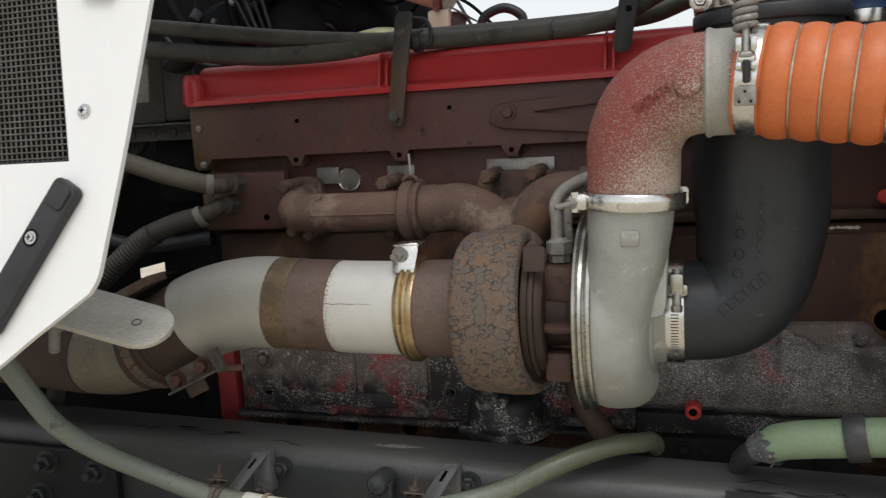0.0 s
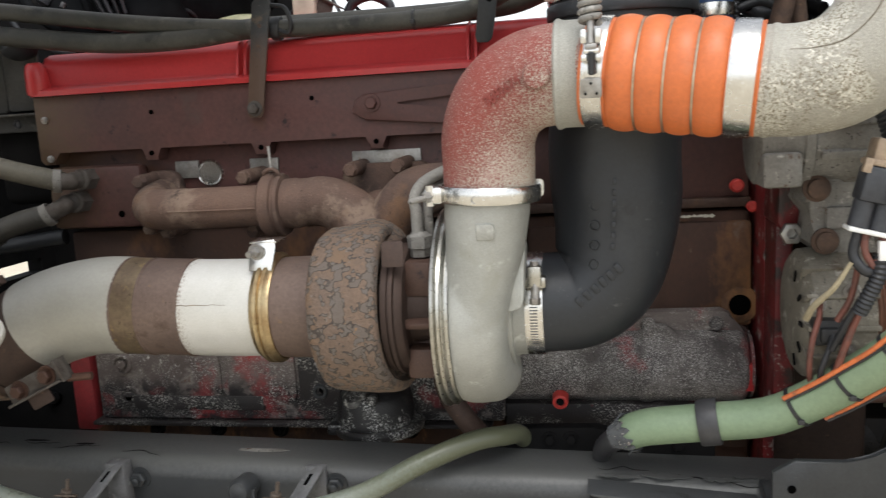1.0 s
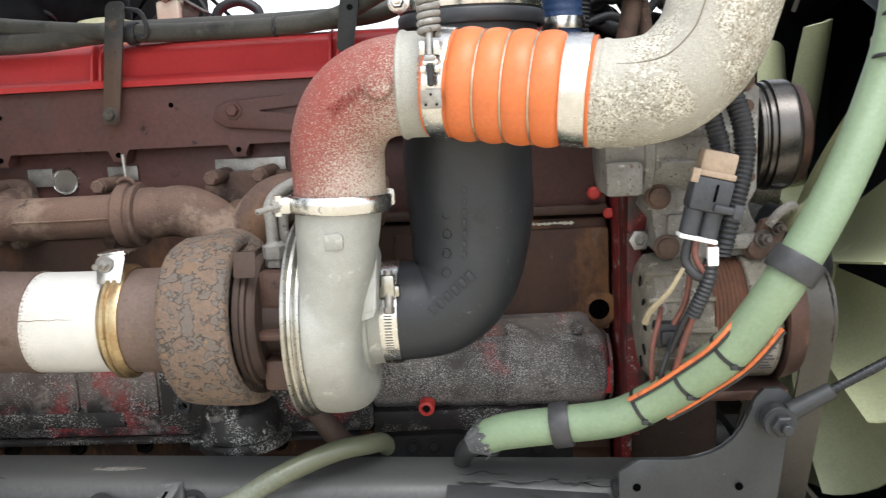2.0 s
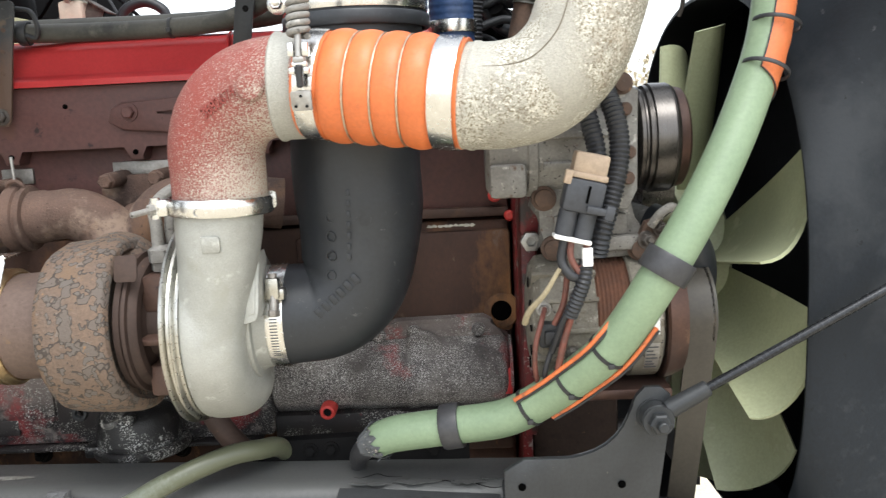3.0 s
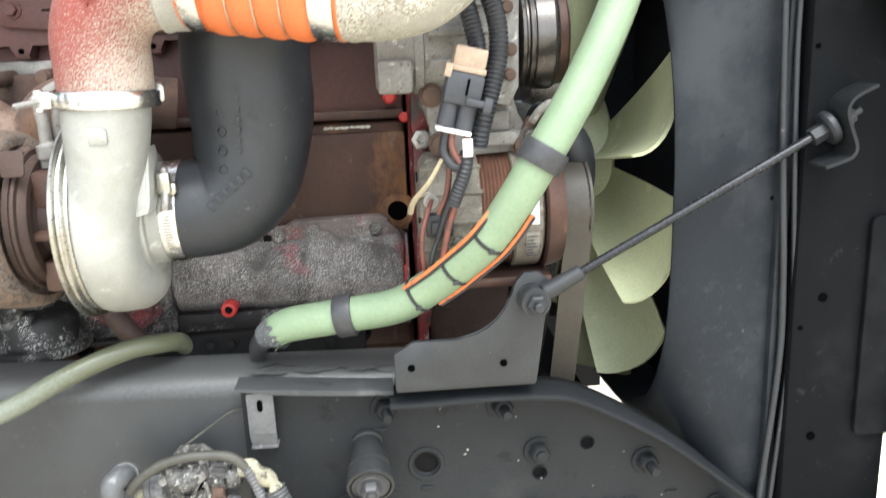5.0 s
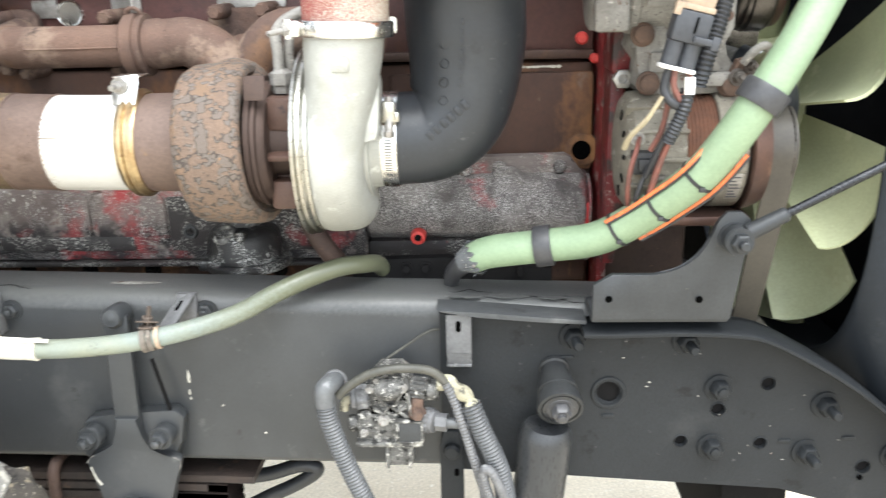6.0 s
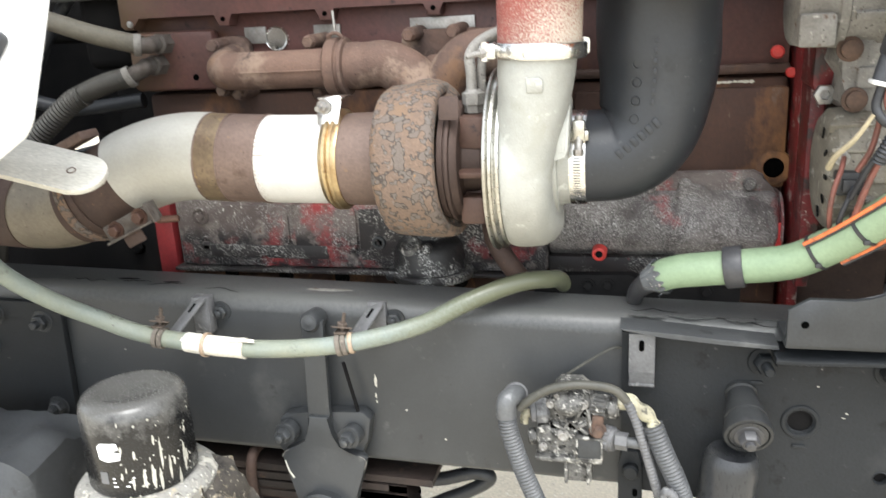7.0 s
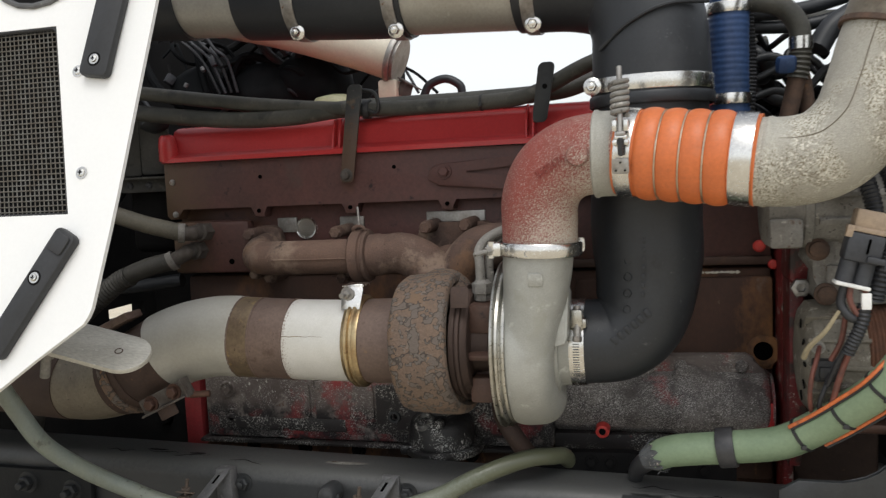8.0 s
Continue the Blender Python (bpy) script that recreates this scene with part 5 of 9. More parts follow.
# oil feed to the turbo
oil_feed = thing("oil_feed_line", "grey steel oil feed line into the turbo", "oil line", (-0.10, 1.12, 1.3), "oil lines")
part("line", hose([(-0.098, 1.115, 1.325), (-0.098, 1.115, 1.355), (-0.099, 1.118, 1.378), (-0.085, 1.13, 1.396), (-0.05, 1.16, 1.41), (0.0, 1.25, 1.42)], 0.0075, 8, 14), M_DUSTYALU, oil_feed)
part("line", hose([(-0.086, 1.128, 1.325), (-0.086, 1.128, 1.36), (-0.080, 1.14, 1.385), (-0.05, 1.19, 1.40)], 0.0065, 8, 14), M_DUSTYALU, oil_feed)
part("nut", lathe(bmesh.new(), (-0.096, 1.117, 1.302), (0, 0, 1), [(0, 0), (0, 0.014), (0.010, 0.014), (0.011, 0.0165), (0.026, 0.0165), (0.028, 0.012), (0.032, 0.010)], 6), M_DUSTYALU, oil_feed)

oil_base = thing("drain_housing", "black speckled cast housing under the turbine", "engine part", (-0.216, 1.27, 1.004))
DX, DY = -0.213, 1.272
part("bowl", lathe(bmesh.new(), (DX, DY, 1.026), (0, 0, 1), [(0, 0), (0, 0.0590), (0.004, 0.0605), (0.010, 0.0600), (0.022, 0.0580), (0.034, 0.0570), (0.042, 0.0540), (0.048, 0.0490), (0.052, 0.040), (0.055, 0.030), (0.09, 0.028), (0.09, 0)], 56, 0.02), M_BLACKSPECK, oil_base)
bm = lathe(bmesh.new(), (DX + 0.003, DY, 1.012), (0, 0, 1), [(0, 0), (0, 0.0670), (0.003, 0.0690), (0.011, 0.0690), (0.0145, 0.0655), (0.0145, 0)], 48, 0.015)
box(bm, (DX - 0.067, DY - 0.040, 1.0125), (DX - 0.030, DY + 0.03, 1.0300), 0.004)
part("foot", bm, M_BLACKSPECK, oil_base)
bm = lathe(bmesh.new(), (DX - 0.020, DY - 0.038, 1.071), (-0.15, -0.6, 1), [(0, 0.0195), (0.004, 0.019), (0.007, 0.0145), (0.006, 0.0095), (0.002, 0.0090)], 22, 0.10)
part("crusted_ring", bm, M_CRUSTED, oil_base, "ring of white corrosion")
part("spout", hose([(-0.10, 1.24, 1.13), (-0.095, 1.23, 1.09), (-0.07, 1.22, 1.05), (-0.035, 1.23, 1.0)], 0.016, 6, 16), M_PIPEDARK, oil_base)
part("boss", rod(bmesh.new(), (DX + 0.010, DY - 0.040, 1.072), (DX + 0.010, DY - 0.060, 1.074), 0.008, 16, bev=0.002), M_BLACKSPECK, oil_base)

# ---- exhaust downpipe ----
downpipe = thing("exhaust_downpipe", "exhaust downpipe in white-coated and heat-browned bands", "exhaust pipe", (-0.6, 1.13, 1.2))
PIPE = spline([(-0.300, TY, TZ), (-0.39, TY, TZ + 0.001), (-0.475, TY, TZ + 0.004), (-0.555, TY - 0.001, TZ + 0.006), (-0.628, TY - 0.004, TZ - 0.010), (-0.688, TY - 0.008, TZ - 0.040), (-0.740, TY - 0.010, 1.172), (-0.80, TY - 0.008, 1.160), (-0.90, TY, 1.162), (-1.0, TY + 0.01, 1.165), (-1.25, TY + 0.03, 1.165)], 16)


def pipe_between(x0, x1):
    """The stretch of the downpipe's centre line between two values of x."""
    return [p for p in PIPE if x0 >= p.x >= x1]


for name, x0, x1, m, r, lab in (("white_sleeve", -0.300, -0.416, M_PIPEWHITE, .0650, "white ceramic-coated pipe sleeve"), ("brown_band", -0.409, -0.474, M_PIPEBROWN, .0655, "heat-browned band"), ("straw_band", -0.466, -0.512, M_PIPETAN, .0660, "straw and brown heat-tinted band"), ("white_elbow", -0.505, -0.648, M_PIPEGREY, .0668, "pale grey coated elbow"), ("brown_elbow", -0.636, -0.745, M_PIPEDARK, .0655, "dark rust-brown elbow"), ("rear_sleeve", -0.735, -0.84, M_TANPIPE, .0640, "sooty tan pipe section"), ("rear_pipe", -0.83, -1.26, M_PIPEDARK, .0655, "dark rusty rear pipe")):
    part(name, sweep(bmesh.new(), pipe_between(x0, x1), r, 44), m, downpipe, lab)
for x in (-0.412, -0.469, -0.508):
    i = min(range(len(PIPE)), key=lambda k: abs(PIPE[k].x - x))
    part("weld_bead", lathe(bmesh.new(), PIPE[i], PIPE[i + 1] - PIPE[i - 1], [(-0.002, 0.065), (-0.001, 0.0668), (0.001, 0.0669), (0.002, 0.065)], 48, 0.008), M_PIPEBROWN, downpipe)
seam = [Vector((-0.414 + 0.009 * k, TY - 0.0649 * math.cos(0.27 + 0.01 * math.sin(2.3 * k)), TZ + 0.001 + 0.0649 * math.sin(0.27 + 0.01 * math.sin(2.3 * k)))) for k in range(9)]
part("rust_seam", sweep(bmesh.new(), seam, lambda t: 0.0006 - 0.0004 * t, 8), M_PIPETAN, downpipe, "thin rusty weld seam")
i = min(range(len(PIPE)), key=lambda k: abs(PIPE[k].x + 0.728))
part("rust_ring", lathe(bmesh.new(), PIPE[i], PIPE[i + 2] - PIPE[i - 2], [(-0.008, 0.064), (-0.007, 0.069), (0, 0.0715), (0.007, 0.069), (0.008, 0.064)], 48), M_RUST, downpipe, "rusty clamp ring")
j = min(range(len(PIPE)), key=lambda k: abs(PIPE[k].x + 0.712))
part("clamp_band", lathe(bmesh.new(), PIPE[j], PIPE[j + 2] - PIPE[j - 2], [(-0.004, 0.066), (-0.004, 0.068), (0.006, 0.068), (0.006, 0.066)], 48), M_PIPEDARK, downpipe)
CB = pose(-0.617, 1.058, 1.157, 0, -25, 4)
bm = bmesh.new()
box(bm, (-0.046, -0.004, -0.016), (0.046, 0.010, 0.012), 0.003, CB)
box(bm, (-0.046, -0.014, -0.016), (0.040, -0.002, -0.0125), 0.001, CB)
clamp_block = part("clamp_block", bm, M_FITTING, downpipe, "rusty grey steel clamp bracket with two bolts")
bm = bmesh.new()
box(bm, (0.042, -0.014, -0.018), (0.0455, 0.012, 0.014), 0.001, CB)
part("end_plate", bm, M_FITTING, clamp_block)
for dx, dz in ((-0.026, -0.001), (0.020, 0.000)):
    part("bolt", hexbolt(bmesh.new(), CB @ Vector((dx, -0.003, dz)), (0, -1, 0), 0.0095, 0.009, True), M_BROWNSTEEL, clamp_block)
part("stud", rod(bmesh.new(), (-0.578, 1.068, 1.158), (-0.545, 1.075, 1.159), 0.0055, 12, bev=0.001), M_BROWNSTEEL, clamp_block)
part("lower_tab", slab(bmesh.new(), rounded(-0.024, -0.034, 0.010, -0.012, 0.003, 3), lambda u, v, w: CB @ Vector((u, w - 0.002, v)), 0.003, 0.0008), M_PIPEDARK, clamp_block)
bm = bmesh.new()
box(bm, (-0.038, -0.022, -0.003), (0.034, 0.022, 0.010), 0.002, pose(-0.722, 1.10, 1.268, 0, -24, 0))
box(bm, (-0.040, -0.022, -0.014), (-0.034, 0.022, 0.010), 0.001, pose(-0.722, 1.10, 1.268, 0, -24, 0))
upper_lug = part("upper_lug", bm, M_PIPEBROWN, downpipe, "folded rusty clamp lug")
part("lug_hollow", rod(bmesh.new(), pose(-0.722, 1.10, 1.268, 0, -24, 0) @ Vector((-0.0405, -0.010, -0.004)), pose(-0.722, 1.10, 1.268, 0, -24, 0) @ Vector((-0.0390, -0.010, -0.004)), 0.007, 14), M_DARK, upper_lug)
part("v_band", lathe(bmesh.new(), (-0.297, TY, TZ), (1, 0, 0), [(-0.013, 0.064), (-0.013, 0.0685), (-0.010, 0.0695), (-0.006, 0.0735), (-0.002, 0.0735), (0.0, 0.071), (0.002, 0.0735), (0.006, 0.0735), (0.010, 0.0695), (0.013, 0.0685), (0.013, 0.064)], 56), M_BRASSY, downpipe, "straw-tinted v-band clamp")
bm = bmesh.new()
slab(bm, [(-0.315, 1.293), (-0.317, 1.320), (-0.311, 1.329), (-0.283, 1.331), (-0.281, 1.322), (-0.285, 1.293)], lambda u, v, w: Vector((u, 1.088 + (v - 1.293) * 0.35 + w, v)), 0.0025, 0.0006)
box(bm, (-0.316, 1.100, 1.3265), (-0.280, 1.135, 1.3290), 0.0005)
lug = part("clamp_lug", bm, M_STEEL, downpipe, "bright folded steel clamp lug")
bm = rod(bmesh.new(), (-0.303, 1.11, 1.318), (-0.309, 1.076, 1.316), 0.004, 10)
hexbolt(bm, (-0.305, 1.093, 1.317), (-0.1, -1, 0), 0.0075, 0.007, True)
part("clamp_bolt", bm, M_STEELWORN, lug)

# ---- charge air plumbing ----
elbow = thing("charge_air_elbow", "sandy red-painted cast charge air elbow with a cast number", "pipe elbow", (0.0, 1.03, 1.4))
EPATH = spline([(0.003, 1.048, 1.385), (0.004, 1.047, 1.42), (0.006, 1.044, 1.452), (0.020, 1.038, 1.483), (0.045, 1.032, 1.503), (0.075, 1.027, 1.511), (0.118, 1.022, 1.511)], 8)
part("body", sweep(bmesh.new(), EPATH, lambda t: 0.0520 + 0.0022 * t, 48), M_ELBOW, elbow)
part("collar", lathe(bmesh.new(), (0.0835, 1.0262, 1.511), (1, -0.04, -0.01), [(0, 0.053), (0.0, 0.0560), (0.002, 0.0582), (0.005, 0.0582), (0.007, 0.0570), (0.010, 0.0563), (0.046, 0.0563), (0.046, 0.05)], 48), M_COLLAR, elbow, "pale bare aluminium collar")
part("boss", lathe(bmesh.new(), (0.066, 0.978, 1.510), (-0.1, -1, 0), [(0, 0.0145), (0.009, 0.014), (0.0118, 0.0125), (0.0128, 0.010), (0.0115, 0)], 24), M_ELBOW, elbow)
fr = Vector((0.034, -0.011, 0.021)).normalized()
up = Vector((-0.52, 0.0, 0.85))
out = fr.cross(up).normalized()
up = out.cross(fr)
lm = Matrix((fr, up, out)).transposed().to_4x4()
lm.translation = Vector((0.029, 0.9802, 1.4965))
digits = writing("3682674", 0.0165, 0.0012, Matrix.Identity(4))
for v in digits.verts:
    # wrapped on the elbow's round wall
    p = lm @ Vector((v.co.x * 0.78, v.co.y, 0))
    k = min(range(len(EPATH) - 1), key=lambda q: (EPATH[q] - p).length)
    a, d = EPATH[k], (EPATH[k + 1] - EPATH[k]).normalized()
    a = a + d * (p - a).dot(d)
    v.co = a + (p - a).normalized() * (0.0523 + 0.0022 * k / len(EPATH) + v.co.z * 1.2)
part("cast_number", digits, M_CASTNUM, elbow, "raised cast part number")

hump_hose = thing("hump_hose", "orange silicone hump hose with wire rings", "hose", (0.2, 1.02, 1.5))
HA, HB = Vector((0.118, 1.0185, 1.5118)), Vector((0.283, 0.985, 1.4928))
HX = HB - HA
HL = HX.length
bm = bmesh.new()
prof = [(0, 0.0540), (0, 0.0562), (0.027, 0.0562)]
for k in range(4):
    a, b = 0.027 + 0.0282 * k, 0.027 + 0.0282 * (k + 1)
    for i in range(11):
        u = i / 10
        prof.append((a + (b - a) * u, 0.0556 + 0.0044 * math.sin(math.pi * u) ** 0.55))
prof += [(0.1405, 0.0562), (HL - 0.001, 0.0562), (HL, 0.0570), (HL + 0.001, 0.0562), (HL + 0.001, 0.0530)]
part("bellows", lathe(bm, HA, HX, prof, 64), M_ORANGE, hump_hose)
for k in range(1, 4):
    c = HA + HX.normalized() * (0.027 + 0.0282 * k)
    part("wire_ring", lathe(bmesh.new(), c, HX, [(-0.0012, 0.0556), (-0.0009, 0.0578), (0, 0.0583), (0.0009, 0.0578), (0.0012, 0.0556), (-0.0012, 0.0556)], 56), M_RINGWIRE, hump_hose, "steel wire ring")
c = HA + HX.normalized() * 0.0138
hose_clamp = thing("spring_clamp", "bright steel spring-loaded band clamp round the orange hose", "hose clamp", c, "hose clamps")
part("strap", band(c, HX, 0.0564, 0.021, 0.0016, 60), M_STEEL, hose_clamp)
bm = bmesh.new()
slab(bm, rounded(0.109, 1.484, 0.130, 1.503, 0.002, 3), lambda u, v, w: Vector((u, 0.9545 + (v - 1.507) ** 2 * 8 - w, v)), 0.0022, 0.0005)
bridge = part("bridge", bm, M_STEELWORN, hose_clamp)
for px, pz in ((0.1140, 1.488), (0.1250, 1.488), (0.1195, 1.498)):
    part("weld_dot", rod(bmesh.new(), (px, 0.9545, pz), (px, 0.9518, pz), 0.0014, 10), M_DARK, bridge)
bm = bmesh.new()
for z0, z1 in ((1.519, 1.526), (1.536, 1.550)):
    for sx in (0.1105, 0.1245):
        box(bm, (sx, 0.947, z0), (sx + 0.006, 0.961, z1), 0.0015)
box(bm, (0.113, 0.9495, 1.526), (0.1285, 0.9575, 1.532), 0.002)
part("trunnion", bm, M_STEEL, hose_clamp)
bm = bmesh.new()
rod(bm, (0.1205, 0.951, 1.535), (0.1205, 0.968, 1.617), 0.0036, 12, bev=0.001)
box(bm, (0.1145, 0.948, 1.530), (0.1265, 0.962, 1.5365), 0.002)
part("t_bolt", bm, M_STEELWORN, hose_clamp)
part("pin", rod(bmesh.new(), (0.1205, 0.949, 1.506), (0.1205, 0.947, 1.528), 0.0036, 12, bev=0.0015), M_PLASTIC, hose_clamp, "black pin")
turns = []
for k in range(6 * 20 + 1):
    a = 2 * math.pi * k / 20
    h = 1.556 + 0.043 * k / 120
    turns.append(Vector((0.1205 + 0.0090 * math.cos(a), 0.960 + 0.0090 * math.sin(a) + (h - 1.556) * 0.18, h)))
part("coil_spring", sweep(bmesh.new(), turns, 0.0033, 10), M_DUSTYALU, hose_clamp, "dusty steel coil spring")

c = HA + HX.normalized() * 0.1540
hose_clamp = thing("band_clamp", "wide bright steel band clamp round the orange hose", "hose clamp", c, "hose clamps")
part("strap", band(c, HX, 0.0564, 0.025, 0.0016, 60), M_STEEL, hose_clamp)
bm = bmesh.new()
box(bm, (0.254, 1.040, 1.500), (0.276, 1.050, 1.522), 0.003)
part("screw_housing", bm, M_STEEL, hose_clamp)

charge_pipe = thing("charge_air_pipe", "pitted cast aluminium charge air pipe", "pipe", (0.4, 1.02, 1.5))
CPATH = spline([(0.272, 0.987, 1.4915), (0.322, 0.978, 1.4900), (0.360, 0.974, 1.500), (0.392, 0.972, 1.530), (0.409, 0.973, 1.57), (0.423, 0.976, 1.615), (0.440, 0.98, 1.66), (0.455, 0.985, 1.70)], 10)
part("pipe", sweep(bmesh.new(), CPATH, lambda t: 0.0542 - 0.0005 * t, 48), M_ALUPITTED, charge_pipe)
part("bead", lathe(bmesh.new(), (0.2900, 0.9838, 1.4906), HX, [(-0.003, 0.053), (0, 0.0552), (0.003, 0.0556), (0.006, 0.0552), (0.009, 0.053)], 48), M_ALUPITTED, charge_pipe)
seam = []
for k in range(5, len(CPATH) - 2):
    p = CPATH[k]
    d = (CPATH[k + 1] - CPATH[k - 1]).normalized()
    inner = Vector((-d.z, 0, d.x)).normalized()
    seam.append(p + (inner * 0.5 + Vector((0, -0.866, 0))) * (0.0544 - 0.0005 * k / len(CPATH)))
part("casting_seam", sweep(bmesh.new(), seam, 0.0007, 8), M_TANPIPE, charge_pipe, "stained casting seam")
upper_pipe = thing("charge_air_pipe", "brown-stained upper charge air pipe", "pipe", (0.47, 1.04, 1.8))
part("pipe", sweep(bmesh.new(), spline([(0.4285, 0.9775, 1.630), (0.440, 0.980, 1.66), (0.455, 0.985, 1.70), (0.49, 1.0, 1.80), (0.54, 1.02, 1.92)], 8), 0.0565, 40), M_TANPIPE, upper_pipe)
part("joint", lathe(bmesh.new(), (0.4285, 0.9775, 1.632), (0.36, 0.08, 1), [(-0.004, 0.055), (-0.003, 0.0585), (0.003, 0.0585), (0.004, 0.055)], 44), M_RUSTBOLT, upper_pipe)

# ---- intake tube ----
intake_tube = thing("intake_tube", "matt black rubber intake elbow with raised moulded marks", "intake hose", (0.13, 1.15, 1.3))
IPATH = spline([(0.030, TY, TZ), (0.062, TY, TZ + 0.001), (0.104, TY + 0.004, TZ + 0.007), (0.135, TY + 0.012, TZ + 0.041), (0.147, TY + 0.02, TZ + 0.11), (0.146, TY + 0.02, TZ + 0.19), (0.155, TY + 0.012, TZ + 0.30), (0.158, TY + 0.01, TZ + 0.37)], 10)
part("tube", sweep(bmesh.new(), IPATH, lambda t: 0.062 + 0.0175 * min(1, max(0, t - 0.14) / 0.34), 56), M_RUBBER, intake_tube)
# moulded marks: slanted word as plain bars, a row of round marks, a small triangle
for k in range(6):
    u = k * 0.0125
    bm = bmesh.new()
    box(bm, (-0.0036, -0.0010, -0.0065), (0.0036, 0.0010, 0.0065), 0.001, pose(0.1005 + u * 0.72, 1.0712 + u * 0.02, 1.250 + u * 0.62, 0, -40, 12))
    part("moulded_bar", bm, M_RUBBER, intake_tube)
for k in range(6):
    z = 1.27 + 0.023 * k
    part("moulded_ring", lathe(bmesh.new(), (0.116 + 0.0012 * k, 1.0780 + (0.004 if k < 1 else 0.0), z), (-0.2, -1, 0), [(0, 0.0065), (0.0015, 0.006), (0.0015, 0.0050), (0, 0.0046)], 18), M_RUBBER, intake_tube)
for k in range(7):
    bm = bmesh.new()
    box(bm, (-0.0022, -0.0007, -0.0036), (0.0022, 0.0007, 0.0036), 0.0004, pose(0.140 + 0.0006 * k, 1.0705, 1.315 + 0.0125 * k, 0, 0, 0))
    part("moulded_bar", bm, M_RUBBER, intake_tube)
worm_clamp = thing("worm_clamp", "bright steel worm-drive hose clamp", "hose clamp", (0.046, TY, TZ), "hose clamps")
part("strap", band((0.046, TY, TZ), (1, 0, 0), 0.0626, 0.0215, 0.0014), M_STEEL, worm_clamp)
bm = bmesh.new()
box(bm, (0.036, 1.066, 1.268), (0.062, 1.082, 1.282), 0.003)
box(bm, (0.041, 1.060, 1.270), (0.057, 1.070, 1.296), 0.003)
part("screw_housing", bm, M_BANDSTEEL, worm_clamp)
bm = rod(bmesh.new(), (0.049, 1.062, 1.258), (0.049, 1.070, 1.300), 0.0054, 14)
hexbolt(bm, (0.049, 1.0615, 1.258), (0, -0.15, -1), 0.0068, 0.008, False)
part("screw", bm, M_STEELWORN, worm_clamp)
for k in range(14):
    a = radians(-8 + 3.4 * k)
    bm = bmesh.new()
    box(bm, (0.0415, 0, 0), (0.0505, 0.0010, 0.0012), 0, Matrix.Translation((0, TY - 0.0648 * math.cos(a), TZ - 0.0648 * math.sin(a))))
    part("slot", bm, M_GREYPLASTIC, worm_clamp)

air_elbow = thing("air_cleaner_elbow", "large black rubber elbow above the intake tube", "intake hose", (0.16, 1.14, 1.6))
part("elbow", sweep(bmesh.new(), spline([(0.158, 1.142, 1.592), (0.158, 1.142, 1.645), (0.153, 1.148, 1.70), (0.125, 1.16, 1.75), (0.06, 1.175, 1.772), (-0.03, 1.185, 1.777)], 10), lambda t: 0.0838 - 0.010 * t, 48), M_RUBBER, air_elbow)
part("moulding_line", sweep(bmesh.new(), spline([(0.09, 1.09, 1.655), (0.13, 1.066, 1.685), (0.18, 1.065, 1.705), (0.235, 1.10, 1.71)], 8), 0.003, 8), M_RUBBER, air_elbow)
big_clamp = thing("band_clamp", "wide bright steel clamp on the black rubber elbow", "hose clamp", (0.158, 1.14, 1.605), "hose clamps")
part("strap", band((0.158, 1.142, 1.606), (0, 0, 1), 0.0840, 0.020, 0.002, 60), M_STEEL, big_clamp)
for z, m in ((1.585, M_RUBBER),):
    part("rubber_lip", band((0.158, 1.142, z), (0, 0, 1), 0.0825, 0.016, 0.004, 60), m, big_clamp)


def tbolt(at, axis, parent):
    bm = bmesh.new()
    lathe(bm, at, axis, [(0, 0), (0, 0.012), (0.004, 0.0125), (0.006, 0.010), (0.006, 0)], 20)
    hexbolt(bm, Vector(at) + Vector(axis).normalized() * 0.006, axis, 0.0075, 0.007, False, 0.004)
    part("t_bolt", bm, M_STEEL, parent)


tbolt((0.080, 1.075, 1.604), (-0.1, -1, 0), big_clamp)
air_pipe = thing("air_cleaner_pipe", "grey metal air cleaner pipe with black rubber joints", "intake pipe", (-0.3, 1.2, 1.8))
APATH = spline([(0.02, 1.183, 1.776), (-0.1, 1.19, 1.783), (-0.3, 1.2, 1.795), (-0.6, 1.21, 1.82), (-0.95, 1.22, 1.85)], 12)


def air_between(x0, x1):
    return [p for p in APATH if x0 >= p.x >= x1]


for name, x0, x1, m, r in (("pipe", 0.02, -0.95, M_PALEPIPE, .071), ("rubber_joint", -0.20, -0.50, M_RUBBER, .0755), ("rubber_joint", -0.60, -0.80, M_RUBBER, .0755)):
    part(name, sweep(bmesh.new(), air_between(x0, x1), r, 40), m, air_pipe)
for x in (-0.012, -0.224, -0.386):
    i = min(range(len(APATH)), key=lambda k: abs(APATH[k].x - x))
    jc = thing("band_clamp", "grey steel band clamp on the air cleaner pipe", "hose clamp", APATH[i], "hose clamps")
    part("strap", band(APATH[i], APATH[i + 1] - APATH[i - 1], 0.0762, 0.020, 0.002, 48), M_STEELWORN, jc)
    if x > -0.5:
        tbolt(APATH[i] + Vector((0.0, -0.042, -0.070)), (0, -1, -0.1), jc)
blue_hose = thing("blue_hose", "dark blue silicone hose behind the intake elbow", "hose", (0.275, 1.25, 1.6))
part("tube", corrugated([(0.272, 1.25, 1.56), (0.272, 1.25, 1.65), (0.275, 1.25, 1.74), (0.29, 1.26, 1.85)], 0.030, 0.009, 0.025, 28), M_BLUE, blue_hose)
for z in (1.587, 1.722):
    part("clamp", band((0.2725, 1.25, z), (0, 0, 1), 0.0305, 0.016, 0.0016, 36), M_STEEL, blue_hose)
